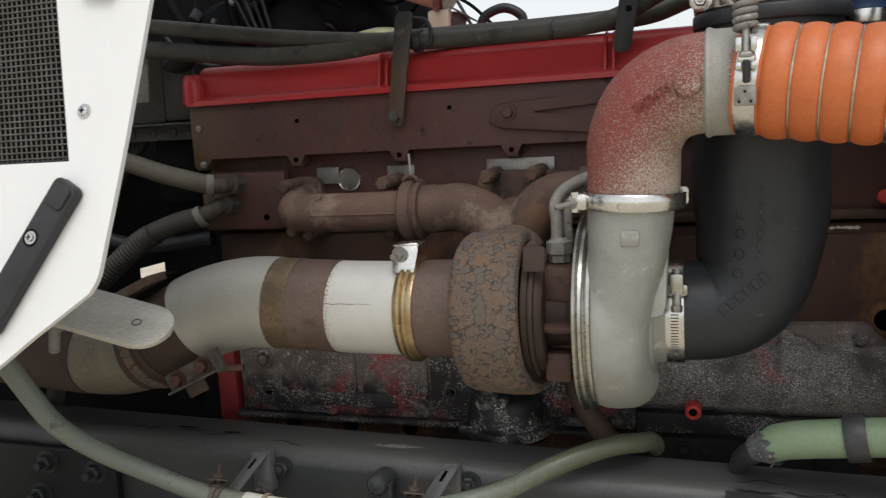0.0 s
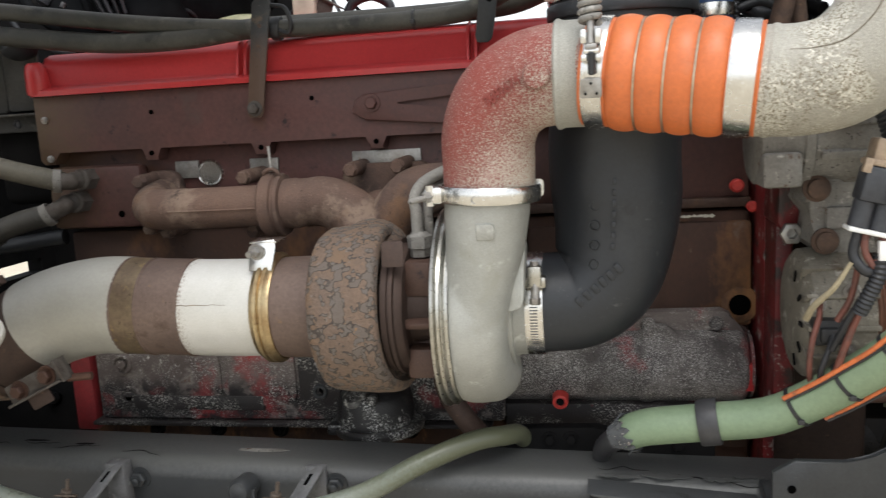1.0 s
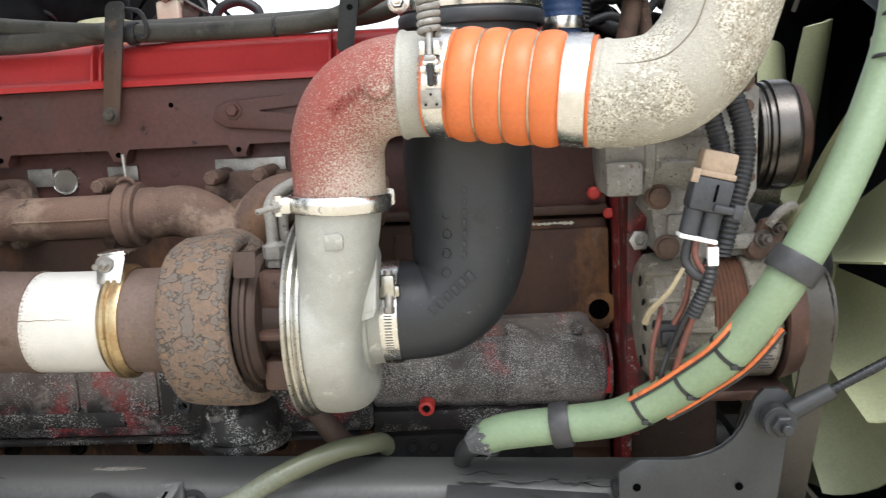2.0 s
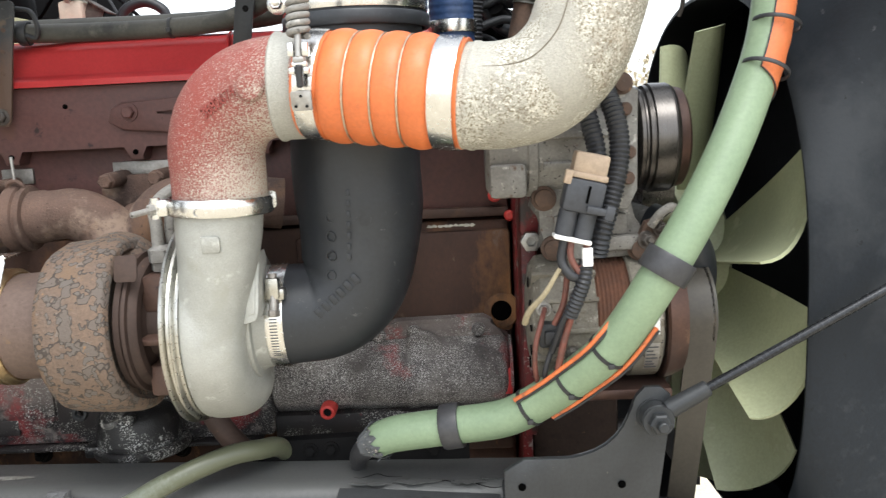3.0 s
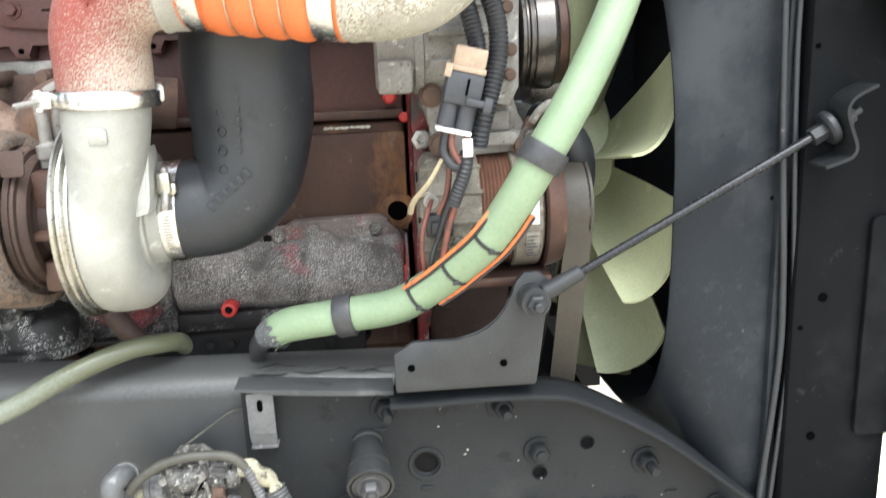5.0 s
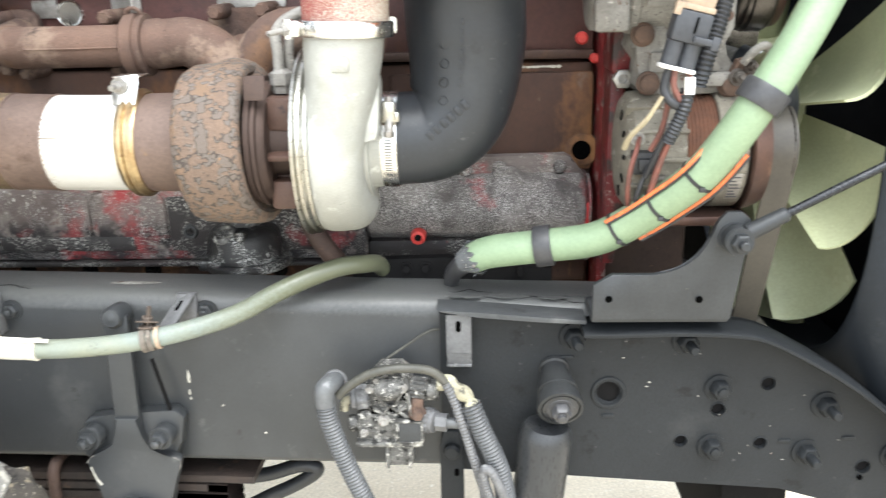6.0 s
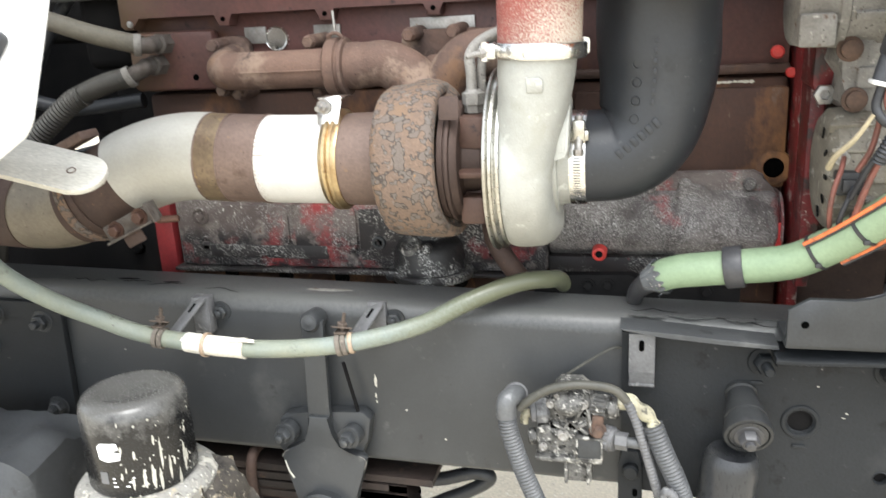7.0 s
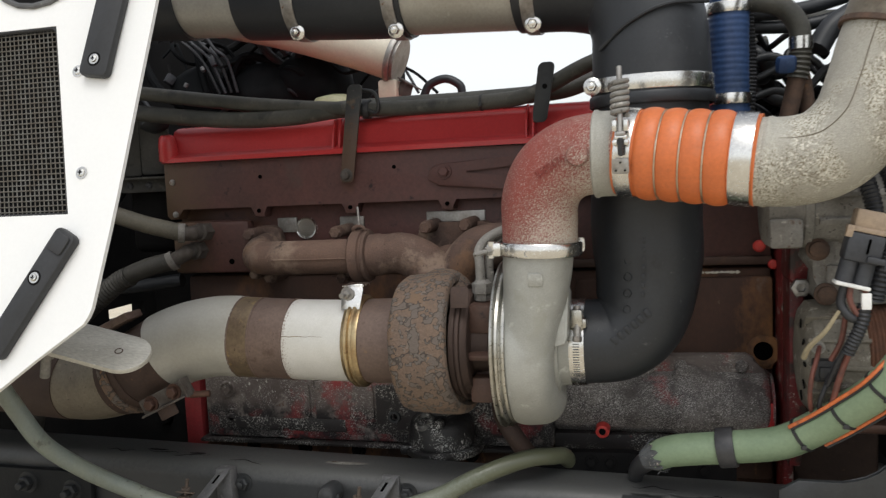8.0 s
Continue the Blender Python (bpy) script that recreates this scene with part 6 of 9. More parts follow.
# ---- fan and shroud ----
FC, FR = Vector((0.62, 1.443, 1.225)), 0.365
fan_shroud = thing("fan_shroud", "dusty black plastic radiator fan shroud", "fan shroud", (0.75, 1.5, 0.75))
bm = bmesh.new()
SEG = 96
ring_sets = []
# a rounded opening that widens into the square housing at the radiator
for x, k, inset in ((0.76, 0.0, 0.008), (0.672, 0.0, 0.008), (0.666, 0.0, 0.004), (0.666, 0.0, 0.0), (0.672, 0.02, -0.003), (0.70, 0.15, -0.003), (0.74, 0.42, 0.0), (0.78, 0.80, 0.0), (0.81, 0.98, 0.0), (0.85, 1.0, 0.0), (0.886, 1.0, 0.0)):
    ring = []
    for i in range(SEG):
        a = 2 * math.pi * i / SEG
        cy, cz = math.cos(a), math.sin(a)
        power = (2.35 if cz > 0 else 3.2) + 6.5 * k
        f = (abs(cy) ** power + abs(cz) ** power) ** (-1 / power)
        ring.append(bm.verts.new((x, 1.5 + cy * f * (0.446 - 0.019 * k - inset), 1.245 - 0.045 * k + cz * f * (0.395 + 0.155 * k - inset))))
    ring_sets.append(ring)
for a, b in zip(ring_sets, ring_sets[1:]):
    for k in range(SEG):
        j = (k + 1) % SEG
        bm.faces.new((a[k], a[j], b[j], b[k]))
part("shell", bm, M_SHROUD, fan_shroud)
# upright flange with a rubber seam, screws
bm = bmesh.new()
box(bm, (0.803, 1.060, 0.76), (0.812, 1.12, 1.75), 0.003)
part("flange", bm, M_SHROUD, fan_shroud)
part("seam", hose([(0.800, 1.058, 0.80), (0.815, 1.056, 1.0), (0.813, 1.055, 1.117), (0.803, 1.054, 1.259), (0.796, 1.055, 1.4), (0.793, 1.056, 1.506), (0.790, 1.060, 1.75)], 0.0045, 8, 10), M_RUBBER, fan_shroud, "black rubber sealing strip")
part("seam", hose([(0.816, 1.058, 0.80), (0.828, 1.056, 1.0), (0.827, 1.055, 1.117), (0.818, 1.054, 1.259), (0.812, 1.055, 1.4), (0.812, 1.056, 1.506), (0.808, 1.060, 1.75)], 0.0035, 8, 10), M_RUBBER, fan_shroud)
for z, x in ((1.45, 0.776), (1.58, 0.772), (1.223, 0.799), (1.111, 0.794), (1.013, 0.769), (0.92, 0.772)):
    part("rivet", lathe(bmesh.new(), (x, 1.073, z), (0, -1, 0), [(0, 0.0036), (0.0015, 0.0033), (0.002, 0.002), (0.002, 0)], 12), M_VOID, fan_shroud)

radiator = thing("radiator", "dark radiator with black side member", "radiator", (0.9, 1.5, 0.8))
bm = bmesh.new()
box(bm, (0.880, 1.10, 0.52), (0.95, 2.02, 1.85), 0.01)
part("core", bm, M_DARK, radiator)
bm = bmesh.new()
box(bm, (0.824, 1.045, 0.755), (0.965, 1.098, 1.85), 0.006)
part("side_member", bm, M_GUARD, radiator, "dusty black steel side member")
for x, z, r in ((0.862, 1.095, 0.006), (0.86, 0.90, 0.006), (0.835, 1.055, 0.003), (0.832, 1.41, 0.003), (0.86, 1.50, 0.003)):
    part("hole", rod(bmesh.new(), (x, 1.0435, z), (x, 1.046, z), r, 16), M_VOID, radiator)
bm = bmesh.new()
slab(bm, rounded(0.915, 0.90, 0.968, 1.20, 0.01, 3), facing(1.036), 0.008, 0.002)
part("side_plate", bm, M_GUARD, radiator)
bm = bmesh.new()
box(bm, (0.88, 0.985, 0.735), (0.985, 1.10, 0.754), 0.006)
box(bm, (0.935, 0.99, 0.753), (0.96, 1.02, 0.775), 0.004)
part("mount_foot", bm, M_DUSTYALU, radiator, "grey mounting foot")
# diagonal tube brace across the shroud
brace = thing("brace_tube", "dusty black diagonal brace tube beside the radiator", "brace", (0.85, 1.0, 1.5))
part("tube", rod(bmesh.new(), (0.72, 1.03, 1.72), (1.03, 0.99, 1.34), 0.030, 24), M_SHROUD, brace)
# outer dark guard with a row of embossed squares
guard = thing("side_guard", "black moulded plastic guard beside the radiator", "guard", (1.0, 1.0, 1.3))
bm = bmesh.new()
slab(bm, rounded(0.970, 0.72, 1.30, 1.95, 0.02, 4), facing(1.010), 0.03, 0.004)
part("panel", bm, M_GUARD, guard)
for gx_, gz_ in ((1.00, 0.93), (1.00, 1.10)):
    part("raised_field", slab(bmesh.new(), rounded(gx_, gz_, gx_ + 0.20, gz_ + 0.14, 0.012, 3), facing(1.0055), 0.006, 0.002), M_GUARD, guard)

# stay rod and its bracket
M_RODSTEEL = mat("smooth_black_rod", rgb(.030, .031, .034), rgb(.020, .021, .023), .26, .5, spots=[(rgb(.11, .10, .09), 60, .68, .06)], scale=20, bump=.04)
stay_rod = thing("stay_rod", "black steel stay rod from the gusset to the radiator", "rod", (0.7, 1.0, 1.2))
ra, rb = Vector((0.492, 1.024, 1.128)), Vector((0.851, 1.033, 1.3165))
rd = (rb - ra).normalized()
part("shaft", rod(bmesh.new(), ra + rd * 0.05, rb, 0.0056, 16), M_RODSTEEL, stay_rod)
part("fork", rod(bmesh.new(), ra + rd * 0.004, ra + rd * 0.058, 0.0112, 20, 0.0095, 0.002), M_BLACKSTEEL, stay_rod)
part("eye", rod(bmesh.new(), ra + Vector((-0.008, 0.010, -0.006)), ra + Vector((-0.008, -0.012, -0.006)), 0.018, 20, bev=0.003), M_BLACKSTEEL, stay_rod)
part("nut", rod(bmesh.new(), rb - rd * 0.03, rb - rd * 0.012, 0.011, 6), M_BLACKSTEEL, stay_rod)
part("bushing", lathe(bmesh.new(), rb - rd * 0.012, rd, [(0, 0), (0, 0.018), (0.003, 0.0215), (0.009, 0.0215), (0.012, 0.018), (0.012, 0)], 24), M_RUBBER, stay_rod)
bracket = thing("rod_bracket", "black folded steel bracket holding the stay rod", "bracket", (0.88, 1.04, 1.3))
# a folded sheet: top flange, curved back, lower flange
fold = spline([(0.885, 0, 1.3640), (0.870, 0, 1.3580), (0.857, 0, 1.3500), (0.8515, 0, 1.3410), (0.8515, 0, 1.3310), (0.857, 0, 1.3150), (0.864, 0, 1.2970), (0.8645, 0, 1.2890), (0.860, 0, 1.2815), (0.845, 0, 1.2760), (0.828, 0, 1.2705)], 4)
near, far = [], []
for i, p in enumerate(fold):
    d = (fold[min(i + 1, len(fold) - 1)] - fold[max(i - 1, 0)]).normalized()
    near.append((p.x + d.z * 0.002, p.z - d.x * 0.002))
    far.append((p.x - d.z * 0.002, p.z + d.x * 0.002))
part("plate", slab(bmesh.new(), near + far[::-1], facing(1.000), 0.050, 0.0008), M_PLATE, bracket)
part("eye_bolt", hexbolt(bmesh.new(), (0.484, 1.012, 1.122), (0.05, -1, 0), 0.0128, 0.011, True, 0.010), M_BLACKSTEEL, stay_rod)
part("nut", hexbolt(bmesh.new(), rb + rd * 0.016, rd, 0.010, 0.010, True, 0.01), M_BLACKSTEEL, bracket)

cooling_fan = thing("cooling_fan", "yellowed nylon engine cooling fan", "fan", (0.62, 1.5, 1.245))
part("hub", lathe(bmesh.new(), (0.57, FC.y, FC.z), (1, 0, 0), [(0, 0), (0, 0.075), (0.01, 0.088), (0.03, 0.092), (0.035, 0.103), (0.09, 0.103), (0.09, 0)], 36), M_PULLEY, cooling_fan)
BLADES = 11
for b in range(BLADES):
    # broad paddles, twisted: the leading edge lies towards the engine, the trailing edge deeper in the shroud
    a0 = radians(180 + 23.2 - 360 / BLADES * b)
    bm = bmesh.new()
    grid = []
    for i in range(13):
        u = i / 12
        r = 0.105 + (FR - 0.105) * u
        wide = 0.050 + 0.020 * math.sin(math.pi * 0.5 * u)
        tall = 0.052 + 0.090 * u
        row = []
        for k in range(11):
            c = k / 10
            swell = 0.006 * math.sin(math.pi * u) * (1 - c)
            tip = -0.004 * u * (2 * c - 1) ** 4
            row.append((0.610 + 0.010 * u + wide * (1 - (1 - c) ** 1.7) - swell, a0 - tall * c * c / r, r + tip))
        grid.append(row)
    fr = [[bm.verts.new((x, FC.y + r * math.cos(a), FC.z + r * math.sin(a))) for x, a, r in row] for row in grid]
    bk = [[bm.verts.new((x + 0.0035, FC.y + r * math.cos(a + 0.003 / r), FC.z + r * math.sin(a + 0.003 / r))) for x, a, r in row] for row in grid]
    for g, flip in ((fr, False), (bk, True)):
        for i in range(12):
            for k in range(10):
                q = (g[i][k], g[i][k + 1], g[i + 1][k + 1], g[i + 1][k])
                bm.faces.new(q[::-1] if flip else q)
    rim = [(i, 0) for i in range(13)] + [(12, k) for k in range(1, 11)] + [(i, 10) for i in range(11, -1, -1)] + [(0, k) for k in range(9, 0, -1)]
    for (i, k), (i2, k2) in zip(rim, rim[1:] + rim[:1]):
        bm.faces.new((fr[i][k], bk[i][k], bk[i2][k2], fr[i2][k2]))
    part("blade", bm, M_FAN, cooling_fan)
part("hub_ring", lathe(bmesh.new(), (0.604, FC.y, FC.z), (1, 0, 0), [(0, 0.100), (0, 0.118), (0.004, 0.121), (0.060, 0.121), (0.064, 0.117), (0.064, 0.100)], 44), M_FAN, cooling_fan, "moulded nylon hub ring")

# ---- gear case and brackets at the engine's front ----
gear_case = thing("gear_case", "red and bare metal front gear case of the engine", "engine part", (0.4, 1.5, 0.7))
bm = bmesh.new()
box(bm, (0.350, 1.300, 0.62), (0.366, 1.80, 1.52), 0.004)
part("flange", bm, M_REDDIRTY, gear_case, "chipped red painted flange")
bm = bmesh.new()
box(bm, (0.367, 1.33, 0.60), (0.50, 1.80, 1.53), 0.012)
part("housing", bm, M_PIPEDARK, gear_case)
bm = bmesh.new()
slab(bm, [(0.352, 1.40), (0.350, 1.315), (0.358, 1.30), (0.378, 1.31), (0.375, 1.375), (0.386, 1.40)], facing(1.215), 0.09, 0.004)
slab(bm, [(0.352, 1.31), (0.350, 1.02), (0.366, 1.02), (0.378, 1.10), (0.370, 1.22), (0.376, 1.31)], facing(1.235), 0.07, 0.004)
part("red_web", bm, M_REDDIRTY, gear_case)
part("ring_nut", lathe(bmesh.new(), (0.363, 1.205, 1.304), (0, -1, 0), [(0, 0.014), (0.012, 0.014), (0.013, 0.012), (0.013, 0.007), (0.002, 0.0065), (0.002, 0)], 6), M_STEELWORN, gear_case, "bare steel hex nut")

mount = thing("accessory_bracket", "dusty cast aluminium bracket for alternator and compressor", "bracket", (0.43, 1.2, 1.3))
bm = bmesh.new()
slab(bm, [(0.372, 1.395), (0.362, 1.350), (0.376, 1.330), (0.372, 1.300), (0.385, 1.285), (0.50, 1.290), (0.505, 1.315), (0.480, 1.335), (0.478, 1.395)], facing(1.135), 0.17, 0.006)
part("casting", bm, M_DUSTYALU, mount)
bm = bmesh.new()
box(bm, (0.385, 1.128, 1.318), (0.475, 1.136, 1.345), 0.004)
box(bm, (0.44, 1.12, 1.30), (0.505, 1.14, 1.318), 0.004)
part("web", bm, M_DUSTYALU, mount)
for x, z in ((0.374, 1.367), (0.384, 1.305), (0.462, 1.366), (0.49, 1.30)):
    part("bolt", lathe(bmesh.new(), (x, 1.130, z), (0, -1, 0), [(0, 0), (0, 0.0155), (0.004, 0.0155), (0.005, 0.012), (0.012, 0.0115), (0.0135, 0.008), (0.0135, 0)], 20), M_RUSTBOLT, mount, "rusty flange bolt")

ac_compressor = thing("ac_compressor", "dusty cast aluminium air conditioning compressor", "compressor", (0.4, 1.2, 1.36))
AY, AZ = 1.160, 1.433
bm = lathe(bmesh.new(), (0.306, AY, AZ - 0.005), (1, 0, 0), [(0, 0), (0, 0.050), (0.004, 0.056), (0.048, 0.058), (0.050, 0.061), (0.060, 0.061), (0.062, 0.057), (0.095, 0.057), (0.10, 0.061), (0.150, 0.061), (0.158, 0.065), (0.163, 0.065), (0.163, 0)], 44)
body = part("body", bm, M_DUSTYALU, ac_compressor)
bm = bmesh.new()
box(bm, (0.308, 1.095, 1.372), (0.352, 1.16, 1.412), 0.006)
part("rear_block", bm, M_DUSTYALU, body)
for a in (-60, -25, 10, 45, 80):
    bm = bmesh.new()
    box(bm, (0.372, -0.005, 0.052), (0.455, 0.005, 0.0645), 0.002, Matrix.Translation((0, AY, AZ - 0.005)) @ Matrix.Rotation(radians(a + 30), 4, "X"))
    part("rib", bm, M_DUSTYALU, body)
bm = bmesh.new()
slab(bm, [(0.466, 1.505), (0.452, 1.512), (0.452, 1.480), (0.460, 1.465), (0.458, 1.400), (0.448, 1.385), (0.452, 1.355), (0.470, 1.352), (0.482, 1.375), (0.484, 1.490)], facing(1.098), 0.12, 0.004)
plate = part("mount_plate", bm, M_DUSTYALU, ac_compressor)
for x, z in ((0.464, 1.499), (0.468, 1.47), (0.472, 1.42), (0.470, 1.39)):
    part("bolt", lathe(bmesh.new(), (x, 1.098, z), (0, -1, 0), [(0, 0), (0, 0.013 if z > 1.49 else 0.008), (0.004, 0.013 if z > 1.49 else 0.008), (0.005, 0.009 if z > 1.49 else 0.006), (0.013, 0.009 if z > 1.49 else 0.006), (0.013, 0)], 14), M_RUSTBOLT, plate)
bm = lathe(bmesh.new(), (0.487, AY, AZ), (1, 0, 0), [(0, 0), (0, 0.058), (0.002, 0.0625), (0.006, 0.0630), (0.008, 0.0600), (0.010, 0.0600), (0.012, 0.0640), (0.016, 0.0645), (0.017, 0.062), (0.018, 0.062), (0.019, 0.0665), (0.041, 0.0665), (0.042, 0.0645), (0.0435, 0.0655), (0.047, 0.0630), (0.047, 0)], 64)
part("pulley", bm, M_PULLEY, ac_compressor, "worn steel clutch pulley")
part("clutch_plate", lathe(bmesh.new(), (0.5345, AY, AZ), (1, 0, 0), [(0, 0.062), (0.010, 0.060), (0.014, 0.054), (0.016, 0.036), (0.018, 0.0), (0.018, 0)], 36), M_BROWNSTEEL, ac_compressor)

alternator = thing("alternator", "dusty alternator with steel band and rusty windings", "alternator", (0.45, 1.15, 1.13))
LY, LZ = 1.158, 1.213
part("rear_housing", lathe(bmesh.new(), (0.352, LY, LZ), (1, 0, 0), [(0, 0), (0, 0.045), (0.004, 0.068), (0.012, 0.078), (0.030, 0.080), (0.075, 0.080), (0.078, 0.077), (0.078, 0)], 44), M_ALTERNATOR, alternator)
for k in range(5):
    a = radians(-60 + 30 * k)
    bm = bmesh.new()
    box(bm, (0.3505, -0.0022, 0.052), (0.3525, 0.0022, 0.066), 0, Matrix.Translation((0, LY, LZ)) @ Matrix.Rotation(a + math.pi / 2, 4, "X"))
    part("vent", bm, M_DARK, alternator)
core = [(0, 0.074)]
for k in range(11):
    core += [(0.002 + 0.005 * k, 0.0755), (0.0045 + 0.005 * k, 0.0740)]
part("winding", lathe(bmesh.new(), (0.426, LY, LZ), (1, 0, 0), core, 44), M_COPPER, alternator, "rusty brown laminated core")
part("front_housing", lathe(bmesh.new(), (0.472, LY, LZ), (1, 0, 0), [(0, 0), (0, 0.078), (0.002, 0.080), (0.034, 0.080), (0.036, 0.078), (0.040, 0.070), (0.040, 0)], 48), M_ALTERNATOR, alternator)
for x0, x1, a0, a1, m, lab in ((0.476, 0.502, -6, 28, M_LABEL, "bright white label"), (0.486, 0.503, -46, -14, M_STEELWORN, "grey label with small print")):
    bm = bmesh.new()
    rows = []
    for i in range(9):
        a = radians(a0 + (a1 - a0) * i / 8)
        rows.append([bm.verts.new((x, LY - 0.0806 * math.cos(a), LZ + 0.0806 * math.sin(a))) for x in (x0, x1)])
    for p, q in zip(rows, rows[1:]):
        bm.faces.new((p[0], p[1], q[1], q[0]))
    sticker = part("label_sticker", bm, m, alternator, lab)
    if a1 < 0:
        for k in range(7):
            a = radians(a0 + 4 + 4 * k)
            bm = bmesh.new()
            box(bm, (x0 + 0.001, -0.0003, -0.0008), (x1 - 0.002 - 0.003 * (k % 3), 0.0003, 0.0008), 0, Matrix.Translation((0, LY - 0.0809 * math.cos(a), LZ + 0.0809 * math.sin(a))))
            part("print_line", bm, M_GREYPLASTIC, sticker)
part("pulley_guard", lathe(bmesh.new(), (0.512, LY, LZ), (1, 0, 0), [(0, 0), (0, 0.082), (0.003, 0.0845), (0.008, 0.0835), (0.014, 0.082), (0.026, 0.0775), (0.028, 0.0)], 48), M_BROWNSTEEL, alternator)
part("pulley", lathe(bmesh.new(), (0.537, LY, LZ), (1, 0, 0), [(0, 0), (0, 0.062), (0.006, 0.058), (0.030, 0.058), (0.036, 0.062), (0.038, 0.055), (0.038, 0)], 48), M_BELT, alternator)
bm = bmesh.new()
box(bm, (0.40, 1.09, 1.120), (0.52, 1.22, 1.134), 0.004)
part("foot", bm, M_BROWNSTEEL, alternator)

for k in range(4):
    bm = bmesh.new()
    box(bm, (0.354, -0.003, 0.030), (0.432, 0.003, 0.0835), 0.0015, Matrix.Translation((0, LY, LZ)) @ Matrix.Rotation(radians(38 + 26 * k) , 4, "X"))
    part("housing_rib", bm, M_ALTERNATOR, alternator)
bm = bmesh.new()
box(bm, (0.358, 1.066, 1.196), (0.392, 1.090, 1.226), 0.004)
box(bm, (0.364, 1.058, 1.202), (0.384, 1.068, 1.218), 0.002)
part("terminal_block", bm, M_PLASTIC, alternator, "black terminal block")
for px, pz in ((0.366, 1.240), (0.398, 1.188), (0.402, 1.255)):
    part("terminal_nut", hexbolt(bmesh.new(), (px, 1.083, pz), (-0.1, -1, 0), 0.0065, 0.007, True, 0.006), M_STEELWORN, alternator)
for pts, m in (([(0.366, 1.074, 1.242), (0.360, 1.055, 1.232), (0.352, 1.05, 1.205), (0.352, 1.06, 1.17), (0.362, 1.08, 1.13)], M_WIRECOPPER), ([(0.376, 1.060, 1.210), (0.370, 1.050, 1.198), (0.362, 1.052, 1.170), (0.368, 1.07, 1.14)], M_LOOM)):
    part("lead", hose(pts, 0.0032, 8, 10), m, alternator)
# drive belt round alternator and idler, seen edge on and flat
belt = thing("drive_belt", "smooth grey ribbed drive belt", "belt", (0.55, 1.2, 1.3))
pts = []
for a in range(10, 200, 10):
    pts.append((LY + 0.0605 * math.cos(radians(a)), LZ + 0.0605 * math.sin(radians(a))))
for a in range(190, 375, 12):
    pts.append((1.36 + 0.13 * math.cos(radians(a)), 0.72 + 0.13 * math.sin(radians(a))))
bm = bmesh.new()
rows = [[bm.verts.new((x - (0.020 if z < 0.9 else 0.0), y, z)) for x in (0.541, 0.577)] for y, z in pts]
inner = [[bm.verts.new((x - (0.020 if z < 0.9 else 0.0), y + (1.25 - y) * 0.03, z + (1.0 - z) * 0.01)) for x in (0.541, 0.577)] for y, z in pts]
for k in range(len(pts)):
    j = (k + 1) % len(pts)
    bm.faces.new((rows[k][0], rows[k][1], rows[j][1], rows[j][0]))
    bm.faces.new((inner[k][1], inner[k][0], inner[j][0], inner[j][1]))
    bm.faces.new((rows[k][0], rows[j][0], inner[j][0], inner[k][0]))
    bm.faces.new((rows[j][1], rows[k][1], inner[k][1], inner[j][1]))
part("band", bm, M_BELTBACK, belt)
bm = bmesh.new()
for x in (0.547, 0.553, 0.559, 0.565, 0.571):
    loop = [Vector((x - (0.020 if z < 0.9 else 0.0), y + (1.25 - y) * 0.035, z + (1.0 - z) * 0.012)) for y, z in pts]
    sweep(bm, loop + loop[:1], 0.0016, 5)
part("ribbed_face", bm, M_RUBBER, belt, "ribbed inner face")
damper = thing("crank_damper", "dark steel crankshaft damper at the engine's front", "pulley", (0.53, 1.40, 0.80))
part("wheel", lathe(bmesh.new(), (0.502, 1.42, 0.80), (1, 0, 0), [(0, 0), (0, 0.150), (0.006, 0.158), (0.030, 0.158), (0.034, 0.150), (0.036, 0.110), (0.040, 0.105), (0.040, 0)], 56), M_PULLEY, damper)
part("hub", lathe(bmesh.new(), (0.542, 1.42, 0.80), (1, 0, 0), [(0, 0.06), (0.030, 0.058), (0.034, 0.050), (0.034, 0)], 36), M_DARK, damper)
idler = thing("idler_pulley", "dark steel idler pulley", "pulley", (0.54, 1.36, 1.36))
part("wheel", lathe(bmesh.new(), (0.535, 1.36, 1.36), (1, 0, 0), [(0, 0), (0, 0.052), (0.045, 0.052), (0.045, 0)], 36), M_BELT, idler)
hub = thing("fan_drive", "dark rusty fan drive pulley on the gear case", "pulley", (0.52, 1.5, 1.245))
part("pulley", lathe(bmesh.new(), (0.501, FC.y, FC.z), (1, 0, 0), [(0, 0), (0, 0.10), (0.005, 0.105), (0.04, 0.105), (0.045, 0.08), (0.07, 0.07), (0.07, 0)], 44), M_BELT, hub)
pipe2 = thing("thermostat_pipe", "dusty cast coolant outlet beside the belt", "pipe", (0.52, 1.25, 1.33))
part("neck", hose([(0.47, 1.26, 1.335), (0.50, 1.21, 1.330), (0.52, 1.175, 1.324)], 0.017, 6, 20), M_DUSTYALU, pipe2)
part("rubber_hose", hose([(0.515, 1.185, 1.326), (0.545, 1.16, 1.312), (0.566, 1.16, 1.285), (0.574, 1.18, 1.24), (0.572, 1.22, 1.20)], 0.024, 8, 24), M_RUBBER, pipe2, "black rubber hose")
part("band", band((0.5335, 1.170, 1.3195), (0.8, -0.5, -0.4), 0.0245, 0.012, 0.0016, 32), M_STEEL, pipe2)
lump = thing("linkage_bracket", "rusty bracket with bolts beside the belt", "bracket", (0.50, 1.13, 1.31))
bm = slab(bmesh.new(), [(0.478, 1.296), (0.500, 1.292), (0.516, 1.302), (0.524, 1.322), (0.514, 1.338), (0.496, 1.334), (0.488, 1.316)], facing(1.118), 0.020, 0.004)
